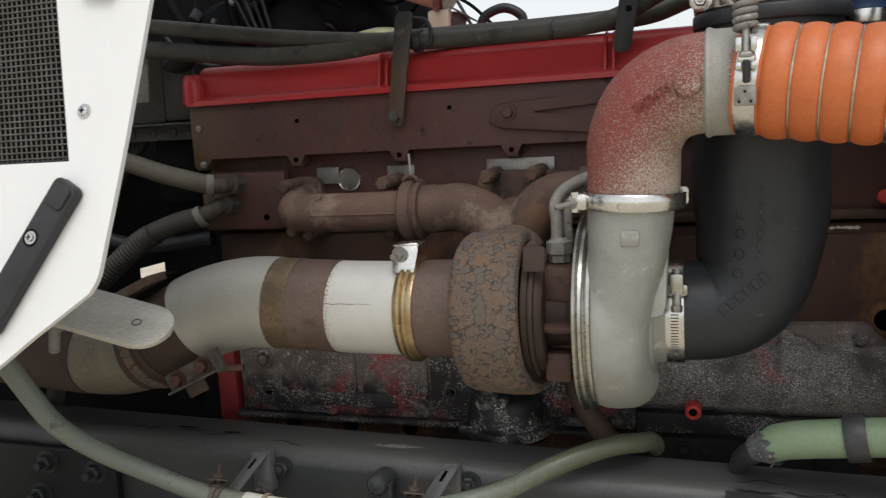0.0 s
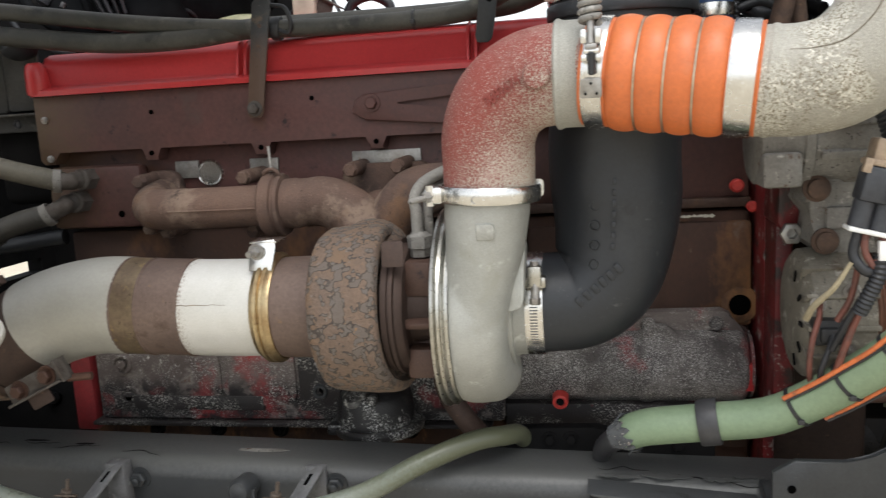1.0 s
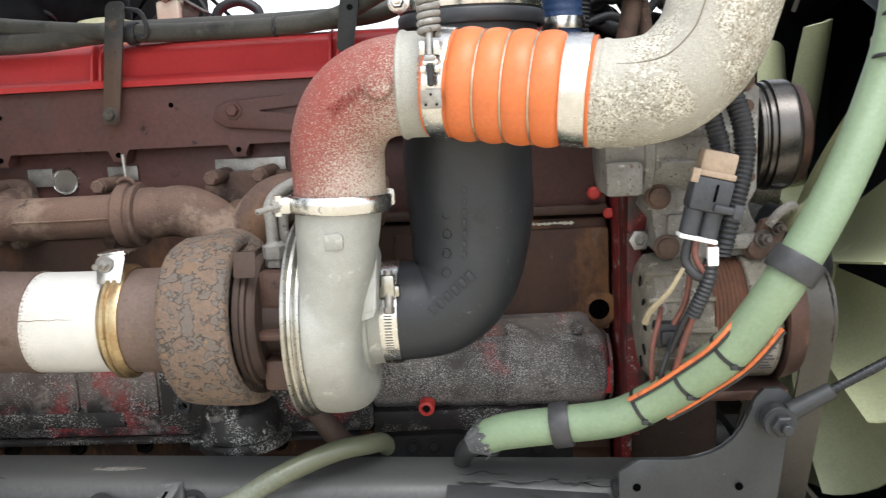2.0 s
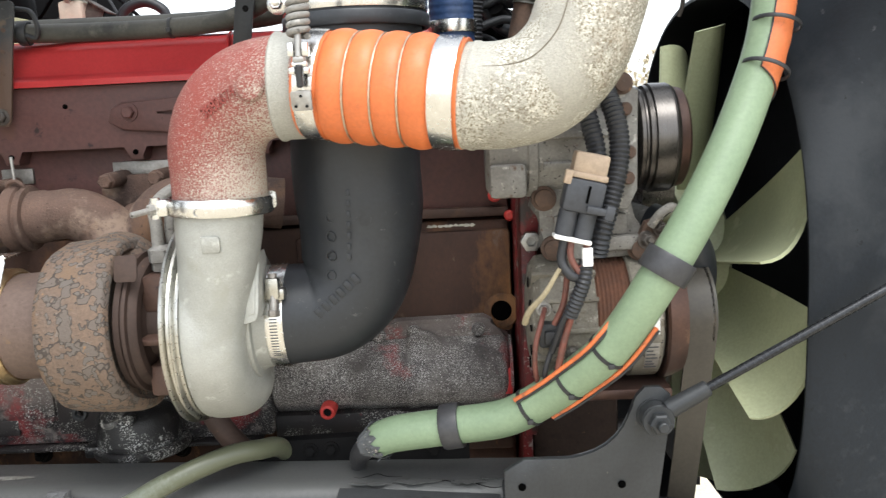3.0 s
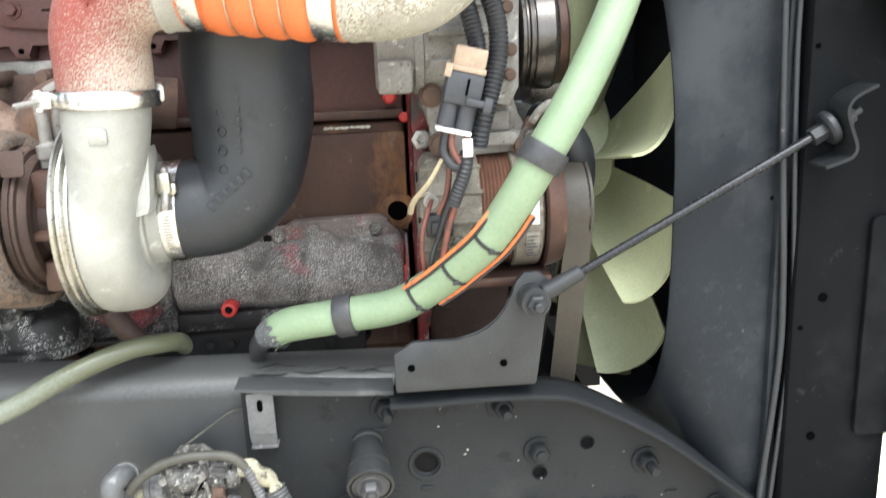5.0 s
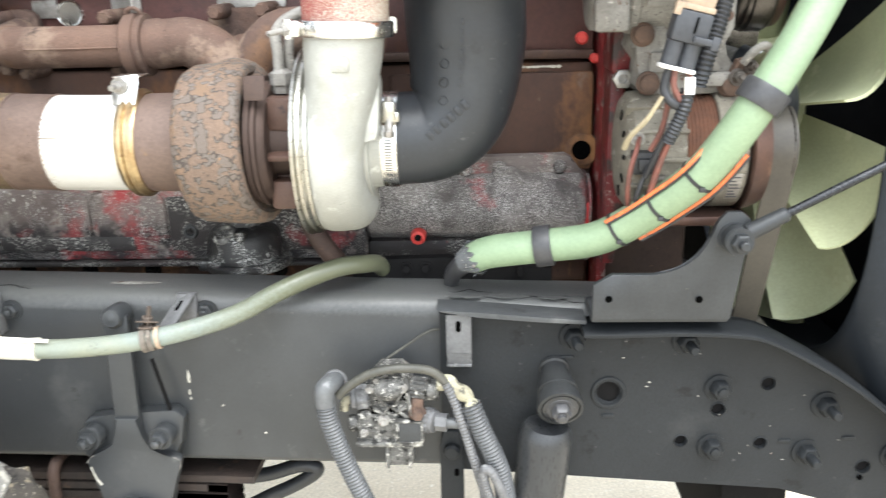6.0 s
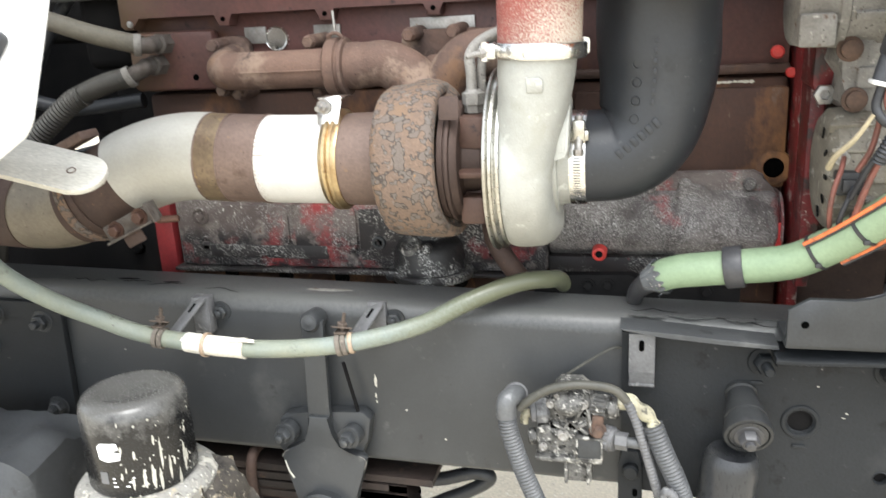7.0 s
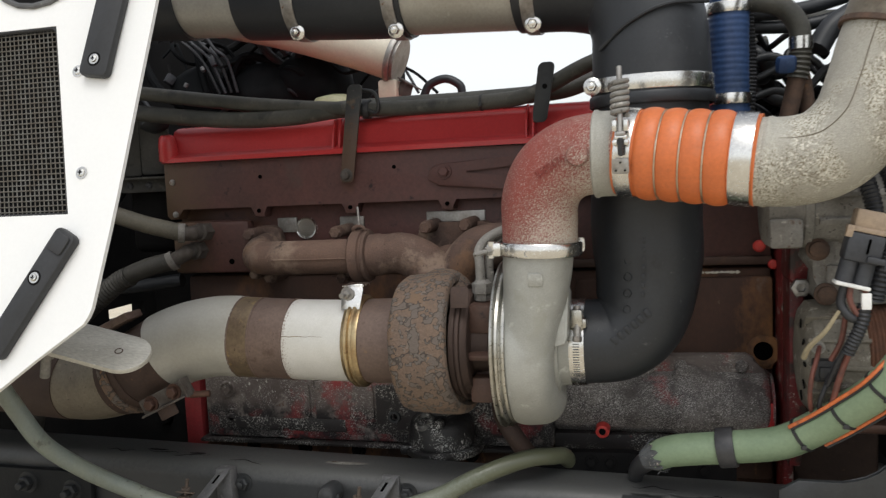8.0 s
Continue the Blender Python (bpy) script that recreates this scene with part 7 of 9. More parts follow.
part("plate", bm, M_RUSTBOLT, lump)
for x, z, r in ((0.496, 1.312, 0.008), (0.512, 1.325, 0.0065)):
    part("bolt", hexbolt(bmesh.new(), (x, 1.118, z), (0.1, -1, 0.1), r, 0.009, True, 0.008), M_FITTING, lump)
part("lever", hose([(0.500, 1.112, 1.330), (0.510, 1.105, 1.345), (0.524, 1.108, 1.352), (0.534, 1.115, 1.344)], 0.0055, 6, 12), M_DUSTYALU, lump)

# ---- wiring connector and looms ----
connector = thing("wiring_connector", "grey plastic wiring connector with a tan cap", "connector", (0.405, 1.0, 1.38))
cm = pose(0.404, 1.005, 1.385, 0, 14, 0)
bm = bmesh.new()
box(bm, (-0.018, -0.012, 0.018), (0.019, 0.014, 0.042), 0.003, cm)
part("tan_cap", bm, M_TAN, connector, "tan plastic cap")
bm = bmesh.new()
box(bm, (-0.021, -0.014, 0.014), (0.021, 0.015, 0.021), 0.002, cm)
box(bm, (-0.025, -0.016, 0.006), (-0.017, -0.008, 0.021), 0.001, cm)
part("tan_collar", bm, M_TAN, connector)
bm = bmesh.new()
box(bm, (-0.021, -0.016, -0.022), (0.021, 0.014, 0.014), 0.004, cm)
part("shell", bm, M_GREYPLASTIC, connector)
bm = bmesh.new()
box(bm, (0.002, -0.0175, -0.010), (0.0045, -0.0155, 0.008), 0, cm)
part("slot", bm, M_VOID, connector)
bm = bmesh.new()
box(bm, (0.004, -0.021, -0.020), (0.034, -0.012, -0.012), 0.002, cm)
box(bm, (0.024, -0.022, -0.024), (0.034, -0.011, -0.008), 0.002, cm)
part("latch", bm, M_GREYPLASTIC, connector)
for dx in (-0.011, 0.009):
    bm = bmesh.new()
    rod(bm, cm @ Vector((dx, -0.002, -0.020)), cm @ Vector((dx, -0.002, -0.050)), 0.0105, 18, bev=0.002)
    part("barrel", bm, M_GREYPLASTIC, connector)
bm = bmesh.new()
box(bm, (-0.022, -0.014, -0.054), (0.019, 0.010, -0.049), 0.002, cm)
part("seal_rim", bm, M_LABEL, connector, "white seal rim")
for pts, r, m in (([(0.390, 1.000, 1.338), (0.388, 1.0, 1.318), (0.395, 1.0, 1.302), (0.402, 1.0, 1.296)], 0.0036, M_WIRECOPPER), ([(0.404, 1.0, 1.335), (0.406, 1.0, 1.318), (0.400, 1.0, 1.304)], 0.0036, M_WIRECOPPER), ([(0.384, 1.005, 1.338), (0.379, 1.005, 1.312), (0.388, 1.0, 1.296), (0.402, 1.005, 1.292)], 0.0055, M_LOOM), ([(0.398, 1.01, 1.270), (0.390, 1.02, 1.245), (0.380, 1.03, 1.205), (0.374, 1.05, 1.16)], 0.0040, M_WIRECOPPER), ([(0.392, 1.01, 1.268), (0.378, 1.02, 1.235), (0.370, 1.04, 1.20)], 0.0035, M_LOOM), ([(0.386, 1.01, 1.300), (0.382, 1.02, 1.262), (0.372, 1.03, 1.235)], 0.0035, M_WIRECOPPER)):
    part("wire", hose(pts, r, 8, 10), m, connector)
bm = bmesh.new()
box(bm, (0.400, 0.9925, 1.306), (0.411, 1.001, 1.326), 0.001, None)
part("white_tag", bm, M_LABEL, connector)
looms = thing("wiring_loom", "black corrugated wiring loom with a tan tail", "wiring loom", (0.42, 1.03, 1.4), "wiring looms")
part("conduit", corrugated([(0.405, 1.09, 1.52), (0.414, 1.06, 1.48), (0.420, 1.045, 1.45), (0.424, 1.035, 1.42), (0.420, 1.03, 1.38)], 0.011, 0.0052, 0.16, 16), M_LOOM, looms)
part("conduit", corrugated([(0.425, 1.10, 1.53), (0.440, 1.06, 1.488), (0.448, 1.04, 1.45), (0.447, 1.03, 1.415), (0.436, 1.02, 1.375), (0.425, 1.015, 1.34), (0.420, 1.02, 1.315)], 0.0118, 0.0052, 0.16, 16), M_LOOM, looms)
part("conduit", corrugated([(0.405, 1.003, 1.312), (0.402, 1.0, 1.29), (0.392, 1.005, 1.262), (0.388, 1.01, 1.25)], 0.0085, 0.0045, 0.16, 14), M_LOOM, looms)
straw = solo("plastic_strip", hose([(0.338, 1.02, 1.240), (0.343, 1.01, 1.256), (0.360, 1.0, 1.278), (0.376, 1.0, 1.304)], lambda t: 0.0038 - 0.0015 * t, 6, 8), M_STRAW, "dried yellow plastic strip", "strip")

# ---- green coolant hose ----
green_hose = thing("coolant_hose", "pale green silicone coolant hose with cable ties", "hose", (0.4, 1.05, 1.1))
GPTS = [(0.150, 1.120, 1.068), (0.180, 1.114, 1.080), (0.250, 1.104, 1.091), (0.315, 1.09, 1.104), (0.355, 1.075, 1.128), (0.395, 1.05, 1.164), (0.438, 1.02, 1.213), (0.491, 1.000, 1.302), (0.548, 1.025, 1.388), (0.596, 1.06, 1.472), (0.628, 1.085, 1.555), (0.643, 1.11, 1.66), (0.638, 1.16, 1.78)]
GPATH = spline(GPTS, 12)
part("tube", sweep(bmesh.new(), GPATH, lambda t: 0.0230 if t > 0.04 else 0.0214 + 0.04 * t, 32), M_GREEN, green_hose)


def green_at(x):
    return min(range(len(GPATH)), key=lambda k: abs(GPATH[k].x - x))


def green_up(z):
    return min(range(len(GPATH)), key=lambda k: abs(GPATH[k].z - z))


for x in (0.347, 0.390, 0.430):
    tie(GPATH, green_at(x) / (len(GPATH) - 1), 0.0232, green_hose, None, 0.0045)
for z in (1.508, 1.555):
    k = green_up(z)
    part("cable_tie", band(GPATH[k] + Vector((0.005, -0.006, 0)), GPATH[k + 1] - GPATH[k - 1], 0.0255, 0.0045, 0.0012, 28), M_PLASTIC, green_hose, "black cable tie")
end = thing("hose_end_fitting", "frayed hose end on a dark metal coolant port", "fitting", (0.17, 1.125, 1.07))
part("port", hose([(0.118, 1.185, 1.0), (0.124, 1.155, 1.034), (0.137, 1.132, 1.055), (0.152, 1.119, 1.069)], lambda t: 0.010 + 0.006 * t, 6, 20), M_GREYCLIP, end)
AXE = Vector((0.85, -0.2, 0.4)).normalized()
fx, fy, _ = frame_of(AXE)
torn = bmesh.new()
rings = []
for h, r in ((-0.020, 0.0135), (-0.012, 0.0165), (-0.004, 0.0205), (0.002, 0.0236), (0.006, 0.0238)):
    rings.append([torn.verts.new(Vector((0.152, 1.1193, 1.069)) + AXE * (h + (0.005 * math.sin(k * 2.1) + 0.004 * math.sin(k * 0.8) if h > 0.003 else 0)) + (fx * math.cos(2 * math.pi * k / 36) + fy * math.sin(2 * math.pi * k / 36)) * r * (1 + 0.06 * math.sin(k * 3.7))) for k in range(36)])
for a, b in zip(rings, rings[1:]):
    for k in range(36):
        torn.faces.new((a[k], a[(k + 1) % 36], b[(k + 1) % 36], b[k]))
part("torn_fabric", torn, M_FABRIC, end, "torn grey reinforcing fabric")
threads = bmesh.new()
for k in range(44):
    a = 2 * math.pi * k / 44
    out = fx * math.cos(a) + fy * math.sin(a)
    p = Vector((0.153, 1.119, 1.0695)) + AXE * rng.uniform(-0.004, 0.006) + out * 0.0234
    q = p - AXE * rng.uniform(-0.002, 0.007) + out * rng.uniform(0.0, 0.0035) + Vector((rng.uniform(-1, 1), rng.uniform(-1, 1), rng.uniform(-1, 1))) * 0.0022
    rod(threads, p, q, 0.00042, 5)
tagged(part("frayed_threads", threads, M_FABRIC, end, "frayed pale threads"), kind="stuff")
for x in (0.249, 0.492):
    k = green_at(x)
    ax = (GPATH[k + 1] - GPATH[k - 1]).normalized()
    gc = thing("rubber_clamp", "grey rubber-lined clamp round the green hose", "hose clamp", GPATH[k], "rubber clamps")
    part("strap", band(GPATH[k], ax, 0.0235, 0.024 if x < 0.4 else 0.026, 0.0038, 36), M_GREYCLIP, gc)
    fx = Vector((0, -0.4, 1)).normalized()
    bm = bmesh.new()
    c = GPATH[k] + (Vector((0.4, 0.4, -0.5)) if x > 0.4 else Vector((0, 0.5, -0.6))).normalized() * 0.028
    box(bm, c - Vector((0.008, 0.006, 0.005)), c + Vector((0.008, 0.006, 0.005)), 0.002)
    part("lug", bm, M_GREYCLIP, gc)
# orange loom along the hose
orange = thing("orange_loom", "orange cable loom tied along the green hose", "cable", (0.39, 1.05, 1.16))
for off, x0, x1 in ((Vector((-0.019, -0.012, 0.013)), 0.345, 0.455), (Vector((0.019, -0.013, -0.013)), 0.352, 0.470)):
    pts = [GPATH[k] + off for k in range(green_at(x0), green_at(x1) + 1, 3)]
    if off.x < 0:
        pts[-1] = pts[-1] + Vector((0.006, 0.012, 0))
    part("cable", sweep(bmesh.new(), spline(pts, 4), 0.0030, 10), M_ORANGEWIRE, orange)
    part("core_wire", sweep(bmesh.new(), spline([p + Vector((0.002, -0.003, -0.002)) for p in pts], 4), 0.0016, 8), M_PLASTIC, orange)
sleeve = thing("orange_sleeve", "scuffed orange sleeve strapped to the green hose", "sleeve", (0.61, 1.07, 1.55))
K0, K1 = green_up(1.480), green_up(1.70)


def on_sleeve(u, a, r):
    """A point of the sleeve: u along the hose (0 at the slanted lower edge), a round it in degrees, r from its centre line."""
    f = K0 + (1 - u) * 3.2 * (0.5 - a / 124) + u * (K1 - K0)
    k = min(int(f), len(GPATH) - 2)
    c = GPATH[k].lerp(GPATH[k + 1], f - k)
    d = (GPATH[k + 1] - GPATH[k]).normalized()
    n = Vector((0.78, -0.63, 0.0))
    n = (n - d * n.dot(d)).normalized()
    return c + (n * math.cos(radians(a)) + d.cross(n) * math.sin(radians(a))) * r


bm = bmesh.new()
layers = []
for r in (0.0228, 0.0250):
    layers.append([[bm.verts.new(on_sleeve(i / 30, -62 + 124 * q / 12, r + 0.0004 * math.sin(i * 1.3 + q))) for q in range(13)] for i in range(31)])
for i in range(30):
    for q in range(12):
        for g in layers:
            bm.faces.new((g[i][q], g[i][q + 1], g[i + 1][q + 1], g[i + 1][q]))
    for q in (0, 12):
        bm.faces.new((layers[0][i][q], layers[1][i][q], layers[1][i + 1][q], layers[0][i + 1][q]))
for q in range(12):
    for i in (0, 30):
        bm.faces.new((layers[0][i][q], layers[1][i][q], layers[1][i][q + 1], layers[0][i][q + 1]))
patch = part("sleeve", bm, M_SLEEVE, sleeve)
rim = [on_sleeve(1 - i / 30, -62, 0.0246) for i in range(31)] + [on_sleeve(0, -62 + 124 * q / 12, 0.0246) for q in range(1, 13)] + [on_sleeve(i / 30, 62, 0.0246) for i in range(1, 31)]
part("edge", sweep(bmesh.new(), rim, 0.0010, 6), M_LOOM, patch, "grimy edge of the sleeve")
# second, thinner hose beside it
side_hose = thing("radiator_hose", "olive stained hose running beside the green hose", "hose", (0.62, 1.12, 1.45))
part("tube", hose([(0.632, 1.135, 1.54), (0.622, 1.115, 1.49), (0.600, 1.095, 1.44), (0.575, 1.085, 1.395), (0.545, 1.10, 1.35), (0.53, 1.16, 1.32)], 0.0115, 8, 16), M_INSUL, side_hose)

# dark bundle above the pulley
bundle = thing("wiring_loom", "black taped wiring bundle above the pulley", "wiring loom", (0.55, 1.25, 1.64), "wiring looms")
for pts, r in (([(0.46, 1.24, 1.68), (0.50, 1.24, 1.655), (0.54, 1.25, 1.640), (0.59, 1.26, 1.635), (0.66, 1.28, 1.67)], 0.017), ([(0.48, 1.23, 1.70), (0.52, 1.23, 1.67), (0.56, 1.24, 1.658), (0.61, 1.25, 1.66), (0.68, 1.27, 1.70)], 0.014), ([(0.55, 1.24, 1.64), (0.565, 1.235, 1.622), (0.572, 1.235, 1.605), (0.568, 1.24, 1.585)], 0.003)):
    part("cable", hose(pts, r, 8, 14), M_DUSTBROWN, bundle)
lump = bmesh.new()
bmesh.ops.create_icosphere(lump, subdivisions=3, radius=0.05)
for v in lump.verts:
    v.co = Vector((0.535, 1.26, 1.680)) + Vector((v.co.x * 1.5, v.co.y * 0.8, v.co.z * 0.8)) * (1 + 0.25 * noise.noise(v.co * 22))
part("taped_joint", lump, M_DUSTBROWN, bundle, "dust-caked taped joint")
part("tape", band((0.565, 1.255, 1.637), (1, 0.2, -0.1), 0.0175, 0.03, 0.0014, 20), M_RUBBER, bundle)
# ---- hose along the rail with its clips ----
M_CLIPRUST = mat("dull_rusty_clip", rgb(.095, .072, .056), rgb(.065, .052, .043), .75, .2, spots=[(rgb(.15, .10, .065), 90, .62, .08), (rgb(.2, .185, .165), 160, .62, .06)], scale=60, bump=.3)
M_CLIPTAN = mat("dusty_tan_clip", rgb(.150, .130, .108), rgb(.095, .080, .066), .75, .1, spots=[(rgb(.24, .21, .17), 90, .58, .08), (rgb(.045, .036, .030), 70, .60, .06)], scale=60, bump=.3)
thin_hose = thing("heater_hose", "grey-green rubber hose clipped along the chassis rail", "hose", (-0.3, 1.0, 1.0))
TPTS = [(-0.80, 0.86, 1.33), (-0.775, 0.875, 1.24), (-0.750, 0.895, 1.170), (-0.735, 0.92, 1.118), (-0.705, 0.96, 1.068), (-0.660, 1.0, 1.024), (-0.584, 1.02, 0.990), (-0.433, 1.02, 0.977), (-0.299, 1.03, 0.984), (-0.187, 1.06, 1.004), (-0.115, 1.085, 1.034), (-0.070, 1.105, 1.049), (-0.034, 1.124, 1.056), (-0.006, 1.150, 1.051), (0.012, 1.190, 1.036), (0.020, 1.235, 0.99), (0.020, 1.26, 0.91)]
TPATH = spline(TPTS, 10)
part("tube", sweep(bmesh.new(), [p for p in TPATH if p.x < -0.205], 0.0132, 22), M_HOSEGREEN, thin_hose)
part("stained_end", sweep(bmesh.new(), [p for k, p in enumerate(TPATH) if p.x >= -0.235 and k > 40], 0.01325, 22), M_HOSEGREEN, thin_hose, "olive stained hose end")
tape = thing("tape_wrap", "torn white paper tape wrapped round the hose", "tape", (-0.48, 1.01, 0.98))
pts = [p for p in TPATH if -0.535 < p.x < -0.425]
part("wrap", sweep(bmesh.new(), pts, lambda t: 0.0150 + 0.0016 * math.sin(t * 37) + (0.002 if t > 0.92 else 0), 20), M_WHITETAPE, tape)
bm = slab(bmesh.new(), [(-0.53, 0.0), (-0.505, 0.004), (-0.47, 0.002), (-0.435, 0.006), (-0.412, 0.004), (-0.415, 0.014), (-0.46, 0.016), (-0.50, 0.013), (-0.53, 0.010)], lambda u, v, w: Vector((u, 1.006 + v * 0.6, 0.990 + v * 0.25 + w)), 0.0008)
part("loose_flap", bm, M_WHITETAPE, tape)
i = min(range(len(TPATH)), key=lambda k: abs(TPATH[k].x + 0.498))
part("tie", band(TPATH[i], TPATH[i + 1] - TPATH[i - 1], 0.0168, 0.006, 0.0012, 24), M_TAN, tape)
for x, rusty in ((-0.572, True), (-0.288, True)):
    i = min(range(len(TPATH)), key=lambda k: abs(TPATH[k].x - x))
    p, ax = TPATH[i], (TPATH[i + 1] - TPATH[i - 1]).normalized()
    clip = thing("hose_clip", "rusty steel loop clip holding the hose on a slotted tab", "hose clip", p, "hose clips")
    part("loop", band(p - ax * 0.004, ax, 0.0136, 0.0075, 0.0026, 26), M_CLIPTAN, clip)
    part("loop", band(p + ax * 0.0045, ax, 0.0136, 0.0070, 0.0022, 26), M_CLIPTAN, clip)
    bm = bmesh.new()
    box(bm, (-0.009, -0.010, -0.0015), (0.009, 0.012, 0.0015), 0.001, Matrix.Translation(p + Vector((0, 0.004, 0.018))))
    box(bm, (-0.015, -0.012, -0.0012), (0.013, 0.014, 0.0012), 0.001, Matrix.Translation(p + Vector((0, 0.006, 0.023))) @ pose(0, 0, 0, -20, 12, 25))
    part("tab", bm, M_CLIPRUST, clip)
    bm = rod(bmesh.new(), p + Vector((0, 0.004, 0.015)), p + Vector((0.006, 0.004, 0.046)), 0.0028, 10)
    hexbolt(bm, p + Vector((0.001, 0.004, 0.026)), (0.2, 0, 1), 0.0075, 0.006, False)
    part("bolt", bm, M_CLIPRUST, clip)
    if x > -0.4:
        part("tie", band(p + ax * 0.014, ax, 0.0140, 0.006, 0.0014, 24), M_TAN, clip)
    # slotted bracket behind the clip
    tab = thing("slotted_bracket", "dusty grey folded steel bracket with a slot", "bracket", p + Vector((0.04, 0.06, 0.0)), "slotted brackets")
    base = p + Vector((0.014, 0.016, 0.002))
    tip = p + Vector((0.036, 0.068, 0.040))
    along = (tip - base).normalized()
    side = Vector((0.75, -0.62, 0.0)).normalized()
    side = (side - along * along.dot(side)).normalized()
    up2 = along.cross(side)
    mm = Matrix((along, side, up2)).transposed().to_4x4()
    mm.translation = base
    ln = (tip - base).length
    bm = bmesh.new()
    box(bm, (0, -0.014, -0.0016), (ln, 0.014, 0.0016), 0.001, mm)
    part("strip", bm, M_LOOMDUST, tab)
    bm = bmesh.new()
    box(bm, (ln * 0.55, -0.003, 0.0012), (ln * 0.80, 0.003, 0.0020), 0.0, mm)
    box(bm, (ln * 0.55, -0.003, -0.0020), (ln * 0.80, 0.003, -0.0012), 0.0, mm)
    part("slot", bm, M_VOID, tab)
    bm = bmesh.new()
    box(bm, (tip.x - 0.016, tip.y - 0.004, tip.z - 0.06), (tip.x + 0.012, RAIL_Y - 0.001, tip.z + 0.001), 0.002)
    part("leg", bm, M_LOOMDUST, tab)
    part("bolt", hexbolt(bmesh.new(), (tip.x + 0.022, RAIL_Y, tip.z - 0.028), (0, -1, 0), 0.011, 0.009, True, 0.006), M_RAIL, tab)

# ---- upright bracket on the rail ----
stand = thing("upright_bracket", "black steel upright bracket bolted to the chassis rail", "bracket", (-0.35, 1.08, 0.78))
bm = bmesh.new()
slab(bm, [(-0.366, 1.002), (-0.331, 1.002), (-0.334, 0.84), (-0.336, 0.775), (-0.374, 0.775), (-0.369, 0.84)], facing(1.072), 0.010, 0.0015)
part("upright", bm, M_RAIL, stand)
part("boss", lathe(bmesh.new(), (-0.350, 1.10, 0.998), (0, -1, 0.12), [(0, 0), (0, 0.016), (0.030, 0.016), (0.036, 0.012), (0.036, 0.006), (0.040, 0.0)], 20), M_RAIL, stand)
bm = bmesh.new()
slab(bm, [(-0.424, 0.828), (-0.414, 0.838), (-0.385, 0.842), (-0.318, 0.848), (-0.285, 0.850), (-0.272, 0.838), (-0.280, 0.795), (-0.300, 0.762), (-0.308, 0.69), (-0.330, 0.60), (-0.385, 0.60), (-0.396, 0.69), (-0.405, 0.755), (-0.430, 0.775)], facing(1.083), 0.024, 0.004)
part("foot_plate", bm, M_RAIL, stand)
for x, z in ((-0.404, 0.815), (-0.298, 0.816)):
    bm = rod(bmesh.new(), (x, 1.084, z), (x - 0.004, 1.062, z), 0.017, 20, bev=0.004)
    hexbolt(bm, (x - 0.004, 1.063, z), (-0.1, -1, 0), 0.0125, 0.012, True, 0.008)
    part("bolt", bm, M_RAIL, stand)
EAR_L = [(-0.376, 0.799), (-0.394, 0.792), (-0.412, 0.784), (-0.419, 0.774), (-0.415, 0.760)]
EAR_R = [(-0.283, 0.762), (-0.279, 0.776), (-0.288, 0.784), (-0.306, 0.785), (-0.323, 0.794)]
bm = slab(bmesh.new(), [(-0.368, 0.846), (-0.369, 0.815)] + EAR_L + [(-0.400, 0.70), (-0.385, 0.60), (-0.320, 0.60), (-0.303, 0.70)] + EAR_R + [(-0.334, 0.815), (-0.3345, 0.846)], facing(1.066), 0.018, 0.003)
part("web", bm, M_RAIL, stand)
for k, ear in enumerate((EAR_L, EAR_R)):
    part("dust_edge", hose([(x, 1.0668, z - 0.002) for x, z in (ear[1:4] if k == 0 else ear[0:4])], lambda t: 0.0003 + 0.0005 * abs(math.sin(9 * t)), 6, 8), M_DUSTYALU, stand)
part("lower_bush", lathe(bmesh.new(), (-0.353, 1.075, 0.672), (0, -1, 0.1), [(0, 0), (0, 0.045), (0.030, 0.045), (0.034, 0.036), (0.034, 0.030), (0.030, 0.028), (0.030, 0)], 30), M_BLACKSTEEL, stand)
part("thin_rod", rod(bmesh.new(), (-0.310, 1.088, 0.930), (-0.292, 1.086, 0.850), 0.003, 8), M_DARK, stand)
part("paint_run", hose([(-0.414, 1.0655, 0.766), (-0.409, 1.0655, 0.748), (-0.402, 1.0655, 0.736)], lambda t: 0.0010 + 0.0008 * t, 6, 8), M_SPLASH, stand)

# ---- tab bracket and wire ----
tabb = thing("tab_bracket", "grey folded steel tab bracket on the chassis rail", "bracket", (0.13, 1.08, 0.93), "slotted brackets")
bm = bmesh.new()
box(bm, (0.115, 1.076, 0.943), (0.150, 1.080, 1.001), 0.0012)
box(bm, (0.115, 1.0805, 0.920), (0.150, 1.106, 0.9245), 0.0012)
slab(bm, [(0.115, 0.943), (0.150, 0.943), (0.149, 0.924), (0.117, 0.922)], lambda u, v, w: Vector((u, 1.076 + (0.943 - v) * 0.3 + w, v)), 0.004)
box(bm, (0.119, 1.0800, 0.970), (0.146, 1.106, 0.998), 0.0015)
part("tab", bm, M_LOOMDUST, tabb)
bm = bmesh.new()
slab(bm, rounded(0.1285, 0.976, 0.1355, 0.992, 0.0034, 4), facing(1.0748), 0.0015)
part("slot", bm, M_VOID, tabb)
part("wire", hose([(0.012, 1.085, 0.918), (0.05, 1.09, 0.944), (0.088, 1.095, 0.968), (0.105, 1.10, 0.970)], 0.0020, 6, 8), M_RUBBERGREY, tabb)

